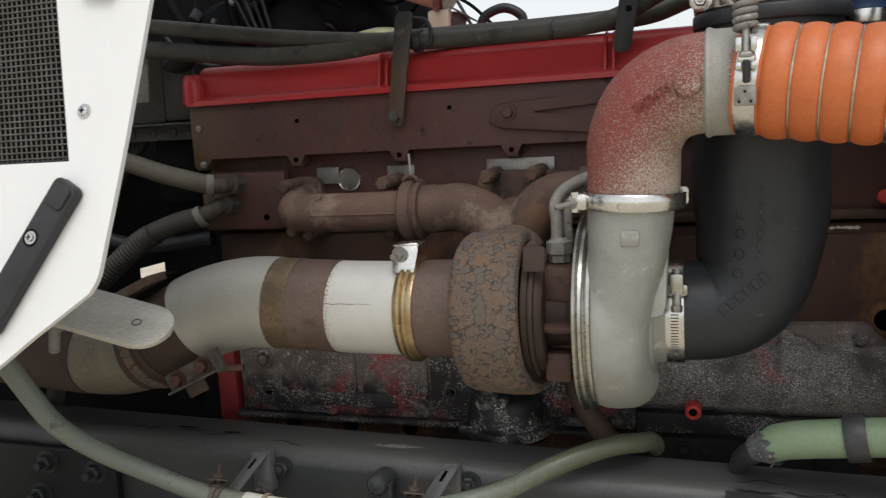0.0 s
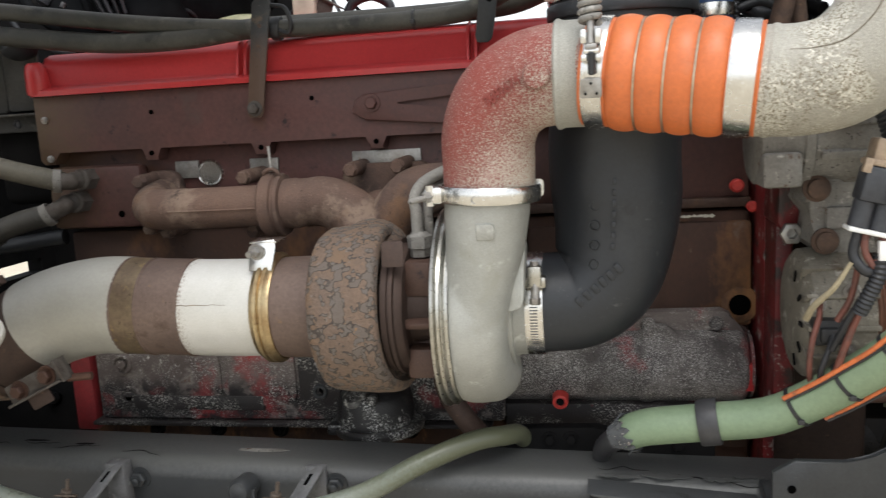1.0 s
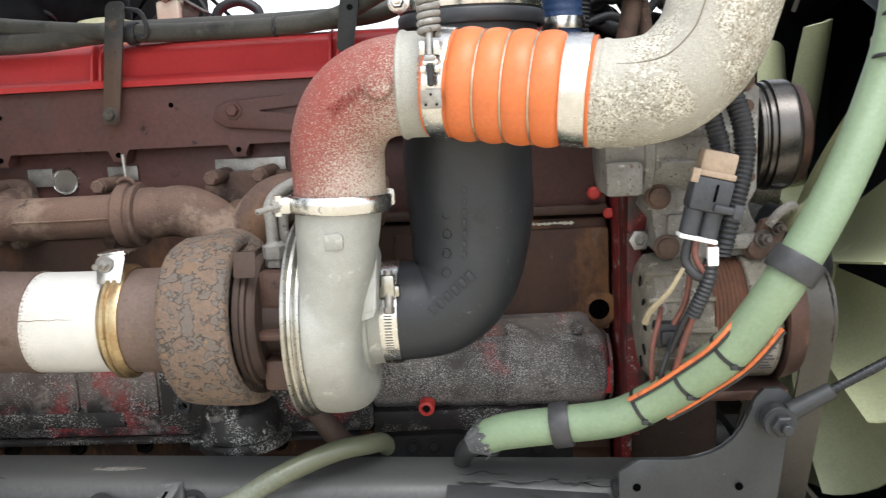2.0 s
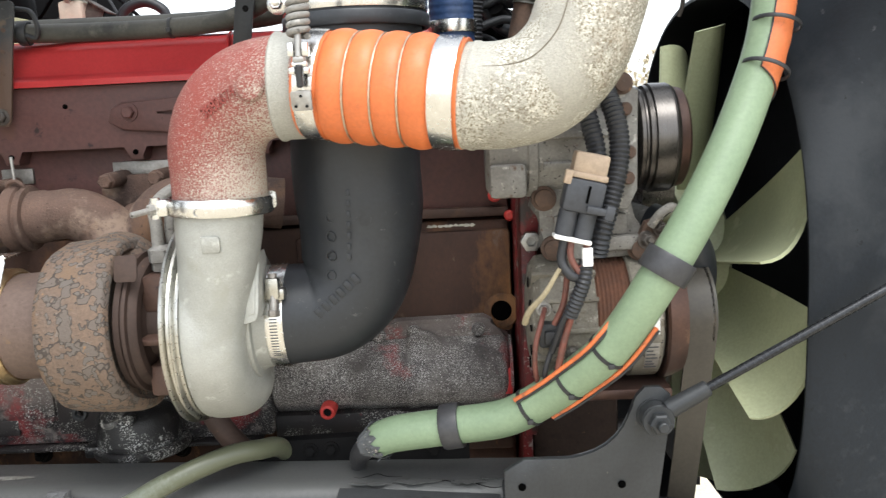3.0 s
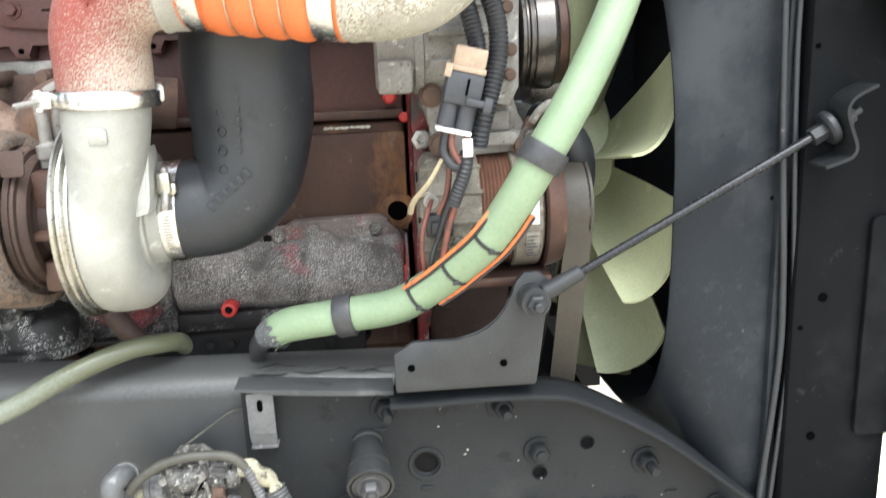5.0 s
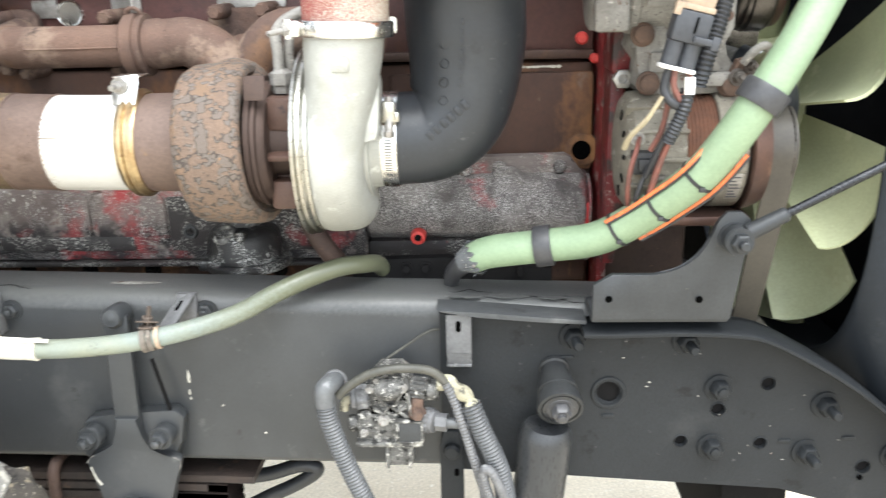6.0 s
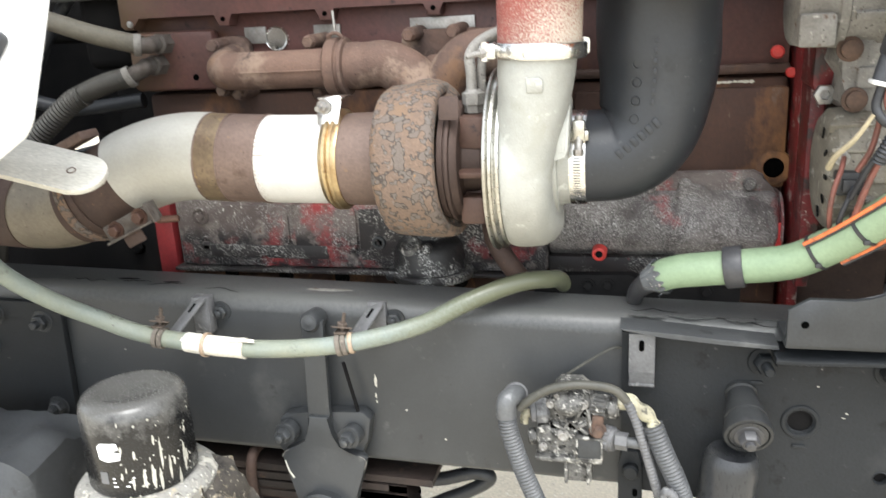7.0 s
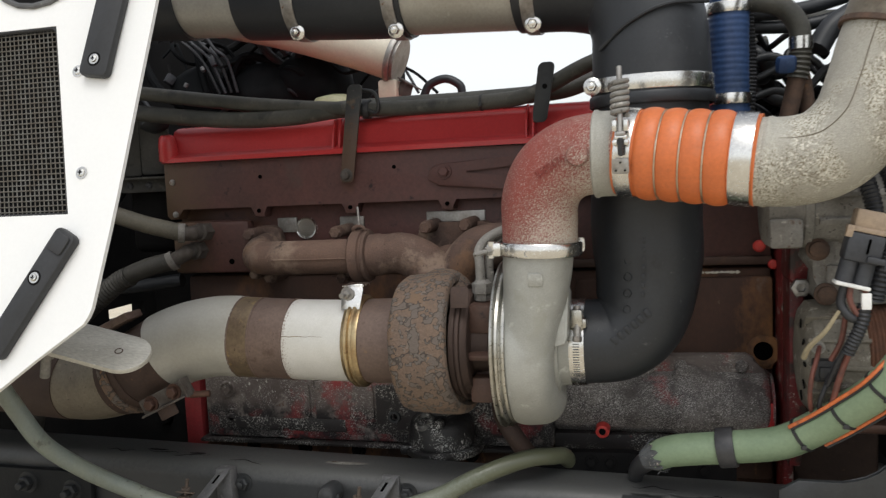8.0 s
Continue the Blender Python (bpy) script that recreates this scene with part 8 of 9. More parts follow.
# ---- solenoid valve cluster ----
valve = thing("solenoid_valve", "corroded zinc solenoid valve with dirty fittings", "valve", (0.03, 1.05, 0.82))
bm = bmesh.new()
slab(bm, [(0.008, 0.866), (0.006, 0.900), (0.014, 0.922), (0.022, 0.931), (0.052, 0.932), (0.064, 0.922), (0.068, 0.896), (0.066, 0.866)], facing(1.040), 0.050, 0.005)
box(bm, (-0.010, 1.038, 0.826), (0.050, 1.088, 0.870), 0.005)
part("body", bm, M_CRUSTED, valve, "corroded zinc valve body")
bm = bmesh.new()
box(bm, (-0.012, 1.030, 0.8215), (0.081, 1.084, 0.8285), 0.002)
part("flange_plate", bm, M_CRUSTED, valve)
# domed cap with a web of ribs, a ring boss and recesses
bm = lathe(bmesh.new(), (0.036, 1.041, 0.915), (0, -0.75, 0.66), [(0, 0.024), (0.005, 0.0235), (0.010, 0.020), (0.013, 0.012), (0.014, 0)], 26)
part("cap", bm, M_CRUSTED, valve)
for k in range(5):
    part("cap_rib", hose([(0.016 + 0.002 * k, 1.036 - 0.001 * k, 0.912 + 0.005 * k), (0.036, 1.0285 + 0.0012 * k, 0.9185 + 0.004 * k), (0.057 - 0.002 * k, 1.036 - 0.001 * k, 0.912 + 0.005 * k)], 0.0013, 6, 6), M_CRUSTED, valve)
for x0, z0, x1, z1 in ((0.014, 0.905, 0.032, 0.884), (0.056, 0.906, 0.044, 0.886), (0.030, 0.884, 0.046, 0.884), (0.040, 0.882, 0.062, 0.866), (0.062, 0.905, 0.066, 0.868), (0.036, 0.886, 0.028, 0.866), (0.014, 0.880, 0.030, 0.870), (0.046, 0.872, 0.060, 0.884)):
    d = Vector((x1 - x0, 0, z1 - z0))
    m = Matrix.Translation(((x0 + x1) / 2, 1.0375, (z0 + z1) / 2)) @ Matrix.Rotation(-math.atan2(d.z, d.x), 4, "Y")
    bm = bmesh.new()
    box(bm, (-d.length / 2, -0.0045, -0.0022), (d.length / 2, 0.005, 0.0022), 0.001, m)
    part("rib", bm, M_CRUSTED, valve)
part("ring_boss", lathe(bmesh.new(), (0.034, 1.0385, 0.903), (0, -1, 0.1), [(0, 0.0125), (0.007, 0.0122), (0.0075, 0.0105), (0.0068, 0.0085), (0.001, 0.008), (0.001, 0.005), (0.004, 0.0045), (0.004, 0)], 22), M_CRUSTED, valve)
for x0, z0, w, h in ((0.018, 0.888, 0.009, 0.012), (0.050, 0.890, 0.009, 0.012), (0.034, 0.870, 0.010, 0.010), (0.046, 0.898, 0.006, 0.010), (0.010, 0.870, 0.008, 0.008)):
    bm = bmesh.new()
    box(bm, (x0, 1.0385, z0), (x0 + w, 1.0405, z0 + h), 0)
    part("recess", bm, M_VOID, valve)
for x, z, r in ((0.055, 0.911, 0.0062), (0.028, 0.862, 0.0068), (0.011, 0.910, 0.0052), (0.020, 0.924, 0.0040), (0.000, 0.842, 0.0045)):
    part("screw", lathe(bmesh.new(), (x, 1.036, z), (0, -1, 0.1), [(0, r * 1.25), (0.002, r * 1.25), (0.003, r), (0.008, r * 0.95), (0.009, r * 0.7), (0.007, r * 0.4), (0.007, 0)], 16), M_DUSTYALU, valve, "pale screw")
bm = hexbolt(bmesh.new(), (0.075, 1.036, 0.873), (0.1, -1, 0), 0.0085, 0.010, True)
box(bm, (0.067, 1.034, 0.876), (0.083, 1.048, 0.894), 0.003)
part("rusty_nut", bm, M_RUSTBOLT, valve, "rusty red plug and nut")
crust = bmesh.new()
for k in range(120):
    x, z, r = rng.uniform(0.006, 0.066), rng.uniform(0.830, 0.925), rng.uniform(0.0008, 0.0024)
    lathe(crust, (x, 1.0375, z), (rng.uniform(-.4, .4), -1, rng.uniform(-.4, .4)), [(0, r), (r * 0.5, r * 0.8), (r * 0.8, r * 0.35), (r * 0.85, 0)], 6)
part("corrosion", crust, M_CRUSTED, valve, "specks of corrosion")
bm = bmesh.new()
box(bm, (0.048, 1.030, 0.829), (0.080, 1.040, 0.862), 0.001)
part("cover_plate", bm, M_BLACKSTEEL, valve, "matt black cover")
bm = bmesh.new()
for z0, z1 in ((0.8285, 0.8315), (0.860, 0.863)):
    box(bm, (0.046, 1.0285, z0), (0.082, 1.040, z1), 0.001)
for x0 in (0.0455, 0.0795):
    box(bm, (x0, 1.0285, 0.8285), (x0 + 0.003, 1.040, 0.863), 0.001)
part("cover_frame", bm, M_CRUSTED, valve)
bm = bmesh.new()
box(bm, (0.028, 1.040, 0.786), (0.067, 1.082, 0.822), 0.004)
box(bm, (0.029, 1.034, 0.786), (0.0335, 1.042, 0.822), 0.001)
box(bm, (0.060, 1.034, 0.786), (0.0645, 1.042, 0.822), 0.001)
part("port_block", bm, M_CRUSTED, valve)
# fittings: collared, with knurls
for p, q, r, m, n in (((0.008, 1.055, 0.889), (-0.020, 1.050, 0.888), 0.0165, M_LOOMDUST, 8), ((0.064, 1.055, 0.902), (0.104, 1.045, 0.902), 0.0150, M_CRUSTED, 16), ((0.080, 1.050, 0.857), (0.100, 1.040, 0.856), 0.0165, M_LOOMDUST, 14), ((-0.008, 1.055, 0.848), (-0.024, 1.052, 0.847), 0.011, M_CRUSTED, 6)):
    p, q = Vector(p), Vector(q)
    d = (q - p).normalized()
    ln = (q - p).length
    bm = lathe(bmesh.new(), p, d, [(0, 0), (0, r * 0.8), (0.004, r), (ln * 0.55, r), (ln * 0.6, r * 0.86), (ln * 0.68, r * 0.86), (ln * 0.72, r * 0.97), (ln * 0.95, r * 0.95), (ln, r * 0.7), (ln, 0)], 20)
    fitting = part("fitting", bm, m, valve)
    fx, fy, fz = frame_of(d)
    teeth = [(r * (1.10 if k % 4 < 2 else 1.0) * math.cos(math.pi * k / (2 * n)), r * (1.10 if k % 4 < 2 else 1.0) * math.sin(math.pi * k / (2 * n))) for k in range(4 * n)]
    part("knurl", slab(bmesh.new(), teeth, lambda u, v, w: p + d * (0.005 + w) + fx * u + fy * v, ln * 0.5), m, fitting)
part("hex_nut", rod(bmesh.new(), (0.100, 1.040, 0.857), (0.116, 1.037, 0.857), 0.0125, 6), M_LOOMDUST, valve)
part("nipple", rod(bmesh.new(), (0.114, 1.037, 0.857), (0.146, 1.034, 0.856), 0.0075, 16, bev=0.001), M_HOSEBLUEGREY, valve)
part("small_elbow", hose([(-0.018, 1.050, 0.886), (-0.026, 1.046, 0.884), (-0.028, 1.044, 0.872)], 0.0060, 6, 12), M_PALECRUST, valve, "pale crusted elbow")

for pts, r, m, ribbed, lab in (([(-0.049, 1.020, 0.905), (-0.0475, 1.020, 0.885), (-0.043, 1.019, 0.863), (-0.026, 1.018, 0.809), (0.003, 1.015, 0.738), (0.03, 1.01, 0.67), (0.06, 1.01, 0.58)], 0.0136, M_HOSEBLUEGREY, True, "grey ribbed loom hose"), ([(-0.032, 1.030, 0.902), (-0.018, 1.027, 0.916), (0.007, 1.025, 0.934), (0.030, 1.025, 0.942), (0.058, 1.028, 0.944), (0.096, 1.033, 0.937), (0.119, 1.036, 0.913)], 0.0062, M_RUBBERGREY, False, "thin black rubber air line"), ([(0.115, 1.034, 0.919), (0.126, 1.032, 0.894), (0.135, 1.030, 0.865), (0.147, 1.030, 0.822), (0.159, 1.032, 0.777), (0.167, 1.036, 0.735), (0.168, 1.05, 0.62)], 0.0070, M_LOOMDUST, True, "thin grey ribbed loom"), ([(0.148, 1.033, 0.888), (0.155, 1.030, 0.870), (0.166, 1.028, 0.843), (0.179, 1.026, 0.814), (0.192, 1.026, 0.772), (0.199, 1.03, 0.70), (0.19, 1.04, 0.60)], 0.0145, M_HOSEBLUEGREY, True, "thick grey ribbed loom hose"), ([(0.196, 1.016, 0.745), (0.187, 1.006, 0.776), (0.175, 1.004, 0.801), (0.166, 1.006, 0.802), (0.167, 1.010, 0.780), (0.176, 1.014, 0.745), (0.186, 1.02, 0.69)], 0.0068, M_LOOMDUST, True, "small looped ribbed loom")):
    h = thing("loom_hose", lab, "hose", pts[0], "valve hoses")
    part("tube", corrugated(pts, r, 0.0050, 0.14, 18) if ribbed else hose(pts, r, 10, 16), m, h)
part("hose_clip", band((-0.038, 1.040, 0.918), (0.35, -0.9, 0.2), 0.0145, 0.007, 0.002, 20), M_LOOMDUST, valve)
part("tan_elbow", hose([(0.104, 1.046, 0.908), (0.118, 1.042, 0.916), (0.134, 1.037, 0.906), (0.146, 1.033, 0.896), (0.152, 1.031, 0.880)], lambda t: 0.0070 + 0.0045 * abs(math.sin(8 * t)), 8, 14), M_PALECRUST, valve, "pale crusted plastic elbow")
part("collar", hose([(-0.034, 1.055, 0.914), (-0.040, 1.036, 0.919), (-0.0475, 1.023, 0.916), (-0.049, 1.0205, 0.904), (-0.0485, 1.020, 0.893)], lambda t: 0.0142 * (0.86 if t < 0.12 else 1), 8, 20), M_HOSEBLUEGREY, valve, "smooth grey rubber hose end")

# ---- shock absorber ----
shock = thing("shock_absorber", "dusty black shock absorber with a rubber bushed eye", "shock absorber", (0.26, 1.05, 0.5))
sa, sb = Vector((0.266, 1.104, 0.912)), Vector((0.270, 1.026, 0.884))
sd = (sb - sa).normalized()
part("eye", lathe(bmesh.new(), sa, sd, [(0, 0), (0, 0.0185), (0.003, 0.0215), (0.008, 0.0215), (0.010, 0.0190), (0.014, 0.0192), (0.050, 0.0278), (0.054, 0.0280), (0.055, 0.0262), (0.059, 0.0262), (0.060, 0.0292), (0.078, 0.0318), (0.083, 0.0308), (0.084, 0.0270), (0.080, 0.0255), (0.080, 0)], 40), M_SHOCKEYE, shock)
part("bushing", lathe(bmesh.new(), sb, sd, [(-0.004, 0.0250), (0.000, 0.0245), (0.001, 0.019), (-0.002, 0.016)], 30), M_SHOCK, shock)
part("bolt", hexbolt(bmesh.new(), sb + sd * 0.0, sd, 0.0135, 0.013, True, 0.006), M_GREYCLIP, shock)
part("dust_tube", lathe(bmesh.new(), (0.254, 1.050, 0.847), (-0.10, 0.0, -1), [(0, 0), (0, 0.030), (0.008, 0.035), (0.022, 0.037), (0.40, 0.037), (0.40, 0)], 36), M_SHOCK, shock)

# ---- air dryer ----
dryer = thing("air_dryer_canister", "glossy black air dryer canister with white splashes", "filter canister", (-0.560, 0.918, 0.825))
DC = Vector((-0.560, 0.918, 0.705))
part("can", lathe(bmesh.new(), DC, (0, 0, 1), [(0.120, 0), (0.120, 0.071), (0.126, 0.0745), (0.228, 0.074), (0.240, 0.0715), (0.248, 0.066), (0.252, 0.056), (0.2515, 0.046), (0.249, 0.040), (0.249, 0)], 64), M_CARTRIDGE, dryer)


def on_can(a, z, d=0.0):
    return DC + Vector((math.sin(a) * (0.0743 + d), -math.cos(a) * (0.0743 + d), z - 0.70 + 0.010))


def can_patch(a0, z0, outline):
    """A thin patch that follows the can's curve; outline in metres along and up."""
    return slab(bmesh.new(), outline, lambda u, v, w: on_can(a0 + u / 0.0743, z0 + v, 0.0002 + w), 0.0005)


def blob(w, h, k=10):
    return [(w * math.cos(2 * math.pi * i / k) * rng.uniform(0.6, 1.1), h * math.sin(2 * math.pi * i / k) * rng.uniform(0.6, 1.1)) for i in range(k)]


for k in range(60):
    a, z = rng.uniform(0.15, 1.75), 0.812 + rng.uniform(0.0, 0.125) * rng.random() ** 0.3
    s = rng.uniform(0.0006, 0.0022)
    part("splash", can_patch(a, z, blob(s, s * rng.choice((1, 1, 1.5, 4)))), M_SPLASH, dryer)
for a, z, w, h in ((0.90, 0.83, 0.0022, 0.024), (1.28, 0.81, 0.0028, 0.026), (0.62, 0.836, 0.0030, 0.016), (1.10, 0.842, 0.0022, 0.020), (1.45, 0.845, 0.003, 0.024), (0.78, 0.838, 0.0034, 0.020), (0.96, 0.866, 0.0020, 0.026), (0.42, 0.834, 0.0020, 0.012)):
    part("splash", can_patch(a, z, blob(w, h, 14)), M_SPLASH, dryer)
# emblem as a plain white shape, small print as bars
part("emblem", can_patch(0.06, 0.882, [(-0.016, -0.012), (-0.004, -0.015), (0.014, -0.012), (0.016, -0.002), (0.004, 0.001), (0.014, 0.004), (0.012, 0.013), (-0.012, 0.012), (-0.018, 0.006)]), M_LABEL, dryer, "plain white emblem shape")
for k in range(3):
    part("print_line", can_patch(0.24, 0.842 - 0.006 * k, [(-0.014, -0.001), (0.016 - 0.004 * k, -0.001), (0.016 - 0.004 * k, 0.001), (-0.014, 0.001)]), M_LABEL, dryer)
part("print_box", can_patch(-0.12, 0.842, [(-0.006, -0.009), (0.006, -0.009), (0.006, 0.009), (-0.006, 0.009)]), M_LOOMDUST, dryer)
base = thing("dryer_casting", "crusted grey casting under the canister", "casting", (-0.55, 0.95, 0.6))
bm = lathe(bmesh.new(), (-0.562, 0.924, 0.644), (0, 0, 1), [(0, 0), (0, 0.078), (0.10, 0.082), (0.140, 0.090), (0.158, 0.098), (0.166, 0.099), (0.172, 0.094), (0.180, 0.086), (0.1815, 0.070), (0.1815, 0)], 60, 0.03)
part("casting", bm, M_ALUCRUST, base, "grey casting collar crusted with white and tan deposits")
bm = bmesh.new()
slab(bm, [(-0.505, 0.60), (-0.425, 0.60), (-0.424, 0.700), (-0.436, 0.742), (-0.440, 0.786), (-0.452, 0.800), (-0.470, 0.806), (-0.484, 0.820), (-0.496, 0.822), (-0.505, 0.800)], facing(0.905), 0.085, 0.012)
bmesh.ops.subdivide_edges(bm, edges=bm.edges[:], cuts=2, use_grid_fill=True)
bmesh.ops.triangulate(bm, faces=bm.faces[:])
for v in bm.verts:
    v.co += Vector((noise.noise(v.co * 60), noise.noise(v.co * 60 + Vector((7, 0, 0))), noise.noise(v.co * 60 + Vector((0, 9, 0))))) * 0.007
part("governor", bm, M_MUDCRUST, base, "muddy crusted governor housing")
part("port", lathe(bmesh.new(), (-0.468, 0.906, 0.756), (0.15, -1, 0.35), [(0, 0.021), (0.010, 0.021), (0.014, 0.017), (0.012, 0.012), (0.004, 0.011), (0.004, 0)], 24, 0.06), M_ALUCRUST, base)
drips = bmesh.new()
for k in range(90):
    a, z, r = rng.uniform(-0.9, 1.9), rng.uniform(0.786, 0.818), rng.uniform(0.001, 0.0034)
    p = Vector((-0.562 + 0.0975 * math.sin(a), 0.924 - 0.0975 * math.cos(a), z))
    lathe(drips, p, (math.sin(a), -math.cos(a), 0.2), [(0, r), (r * 0.5, r * 0.8), (r * 0.7, 0)], 6)
part("deposit", drips, M_SPLASH, base, "dried pale drips")

side_box = thing("side_box", "scuffed black plastic box beside the canister", "box", (-0.85, 0.95, 0.6))
bm = bmesh.new()
nx, nz = 30, 22
rows = []
for i in range(nx):
    x = -1.2 + 0.512 * i / (nx - 1)
    col = []
    for j in range(nz):
        if j < 14:
            y, z = 0.822, 0.50 + 0.345 * j / 13
        else:
            f = (j - 13) / 8
            y, z = 0.822 + 0.168 * f, 0.862
        edge_z = 0.018 if j == 13 else 0.006 if j in (12, 14) else 0.0
        rum = noise.noise(Vector((x * 14, y * 20, z * 10))) * 0.014 + noise.noise(Vector((x * 40, y * 44, z * 30))) * 0.007
        fx = 0.020 if i == nx - 1 else 0.006 if i == nx - 2 else 0.0
        col.append(bm.verts.new((x - (0.006 if fx > 0.01 else 0), y + (rum if j < 13 else 0.3 * rum) + edge_z * 0.6 + fx * (1 if j < 14 else 0), z + (rum if j >= 13 else 0) - edge_z * 0.4 - fx * 0.5)))
    rows.append(col)
for a, b in zip(rows, rows[1:]):
    for j in range(nz - 1):
        bm.faces.new((a[j], b[j], b[j + 1], a[j + 1]))
last = rows[-1]
low_back = bm.verts.new((-0.694, 0.990, 0.50))
bm.faces.new(last + [low_back])
low_left = bm.verts.new((-1.2, 0.990, 0.50))
bm.faces.new(rows[0][::-1] + [low_left])
bm.faces.new([r[-1] for r in rows] + [low_back, low_left])
bm.faces.new([r[0] for r in rows][::-1] + [low_left, low_back])
part("shell", bm, M_DUSTBLACK, side_box)
for mx in (-0.80, -1.05):
    bm = bmesh.new()
    box(bm, (mx - 0.02, 0.985, 0.66), (mx + 0.02, 1.094, 0.69), 0.003)
    part("mount_arm", bm, M_BLACKSTEEL, side_box)

# bracket plate behind the box, on the rail
plate = thing("rail_plate", "black steel plate bolted on the chassis rail", "bracket", (-0.95, 1.08, 0.8))
bm = bmesh.new()
slab(bm, [(-1.5, 0.62), (-0.812, 0.62), (-0.806, 0.83), (-0.800, 1.004), (-0.86, 1.008), (-1.5, 1.018)], facing(1.092), 0.013, 0.002)
part("plate", bm, M_PLATE, plate)
for x, z in ((-0.838, 0.975), (-0.838, 0.818), (-0.95, 0.93), (-0.93, 0.985)):
    part("bolt", hexbolt(bmesh.new(), (x, 1.092, z), (0, -1, 0), 0.0135, 0.012, True, 0.012), M_BLACKSTEEL, plate)

# ---- below the rail: axle, spring and hose ----
spring = thing("leaf_spring", "rusty steel leaf spring under the chassis rail", "leaf spring", (-0.3, 1.3, 0.6))
for k in range(6):
    bm = bmesh.new()
    rows = []
    for i in range(25):
        x = -1.25 + 1.06 * i / 24 + (0.055 * k if i == 0 else -0.075 * k if i == 24 else 0)
        z = 0.716 - 0.0165 * k - 0.010 * ((x + 0.7) / 0.55) ** 2
        rows.append([bm.verts.new((x, y, z + dz)) for y, dz in ((1.122, -0.006), (1.122, 0.006), (1.200, 0.006), (1.200, -0.006))])
    for a, b in zip(rows, rows[1:]):
        for q in range(4):
            bm.faces.new((a[q], a[(q + 1) % 4], b[(q + 1) % 4], b[q]))
    bm.faces.new(rows[0])
    bm.faces.new(rows[-1][::-1])
    part("leaf", bm, M_LEAF, spring)
part("u_bolt", hose([(-0.50, 1.110, 0.60), (-0.50, 1.110, 0.725), (-0.50, 1.16, 0.738), (-0.50, 1.21, 0.725), (-0.50, 1.21, 0.60)], 0.009, 8, 12), M_PIPEDARK, spring)
axle = thing("front_axle", "dark rusty front axle beam", "axle", (-0.55, 1.5, 0.5))
bm = bmesh.new()
box(bm, (-0.62, 1.15, 0.44), (-0.50, 2.2, 0.56), 0.02)
part("beam", bm, M_DARK, axle)
bm = bmesh.new()
box(bm, (-0.62, 1.125, 0.50), (-0.44, 1.19, 0.69), 0.01)
part("spring_seat", bm, M_PIPEDARK, axle)
drag = thing("steering_link", "dark steel steering link under the rail", "rod", (-0.1, 1.3, 0.6))
part("link", hose([(-0.50, 1.25, 0.66), (-0.40, 1.26, 0.62), (-0.32, 1.28, 0.61), (-0.26, 1.30, 0.64), (-0.22, 1.34, 0.72)], 0.022, 8, 18), M_DARK, drag)
bm = bmesh.new()
box(bm, (-2.6, 2.02, 0.74), (0.9, 2.10, 1.02), 0.01)
solo("frame_rail", bm, M_DARK, "dark far-side chassis rail behind the engine", "frame rail")

# hanging strap under the valve and a curved line below the rail
hanger = thing("hanger_strap", "black steel strap hanging below the valve", "bracket", (0.118, 1.085, 0.7), "slotted brackets")
part("strap", slab(bmesh.new(), [(0.102, 0.79), (0.106, 0.815), (0.130, 0.815), (0.136, 0.79), (0.137, 0.60), (0.101, 0.60)], facing(1.085), 0.010, 0.0015), M_PLATE, hanger)
part("boss", rod(bmesh.new(), (0.120, 1.086, 0.786), (0.119, 1.072, 0.786), 0.012, 20, bev=0.003), M_PLATE, hanger)
part("slot", slab(bmesh.new(), rounded(0.1225, 0.742, 0.1295, 0.754, 0.0033, 4), facing(1.0835), 0.0012), M_VOID, hanger)
curved = thing("brake_line", "thick black curved line below the chassis rail", "hose", (-0.2, 1.32, 0.6), "valve hoses")
part("tube", hose([(-0.36, 1.33, 0.60), (-0.28, 1.32, 0.588), (-0.226, 1.32, 0.592), (-0.167, 1.32, 0.610), (-0.137, 1.32, 0.605), (-0.146, 1.32, 0.590), (-0.185, 1.32, 0.566), (-0.228, 1.32, 0.545), (-0.30, 1.33, 0.50)], 0.013, 8, 14), M_RUBBER, curved)
# ---- white side panel with mesh grille ----
def panel_y(z):
    return 0.790 + (z - 1.46) * 0.30


PN = Vector((0, -1, 0.30)).normalized()
side_panel = thing("body_panel", "white fibreglass body panel with a wire mesh grille", "body panel", (-0.7, 0.79, 1.3))
edge = [(-0.445, 1.82), (-0.458, 1.736), (-0.470, 1.628), (-0.484, 1.498), (-0.490, 1.45), (-0.504, 1.352), (-0.508, 1.342), (-0.514, 1.333), (-0.577, 1.290), (-0.622, 1.257), (-0.72, 1.185), (-0.86, 1.09), (-1.2, 0.92)]
GX0, GX1, GZ0, GZ1 = -0.80, -0.554, 1.466, 1.715
SLANT = -0.053 / 0.248


def gx(x, z):
    """The grille leans: its uprights run parallel to a slanted line."""
    return x + (z - GZ0) * SLANT


opening = rounded(GX0, GZ0, GX1, GZ1, 0.012, 4)
hole = [(-0.646 + 0.095 * math.cos(radians(a)), 1.845 + 0.10 * math.sin(radians(a))) for a in range(0, 360, 15)]
bm = bmesh.new()


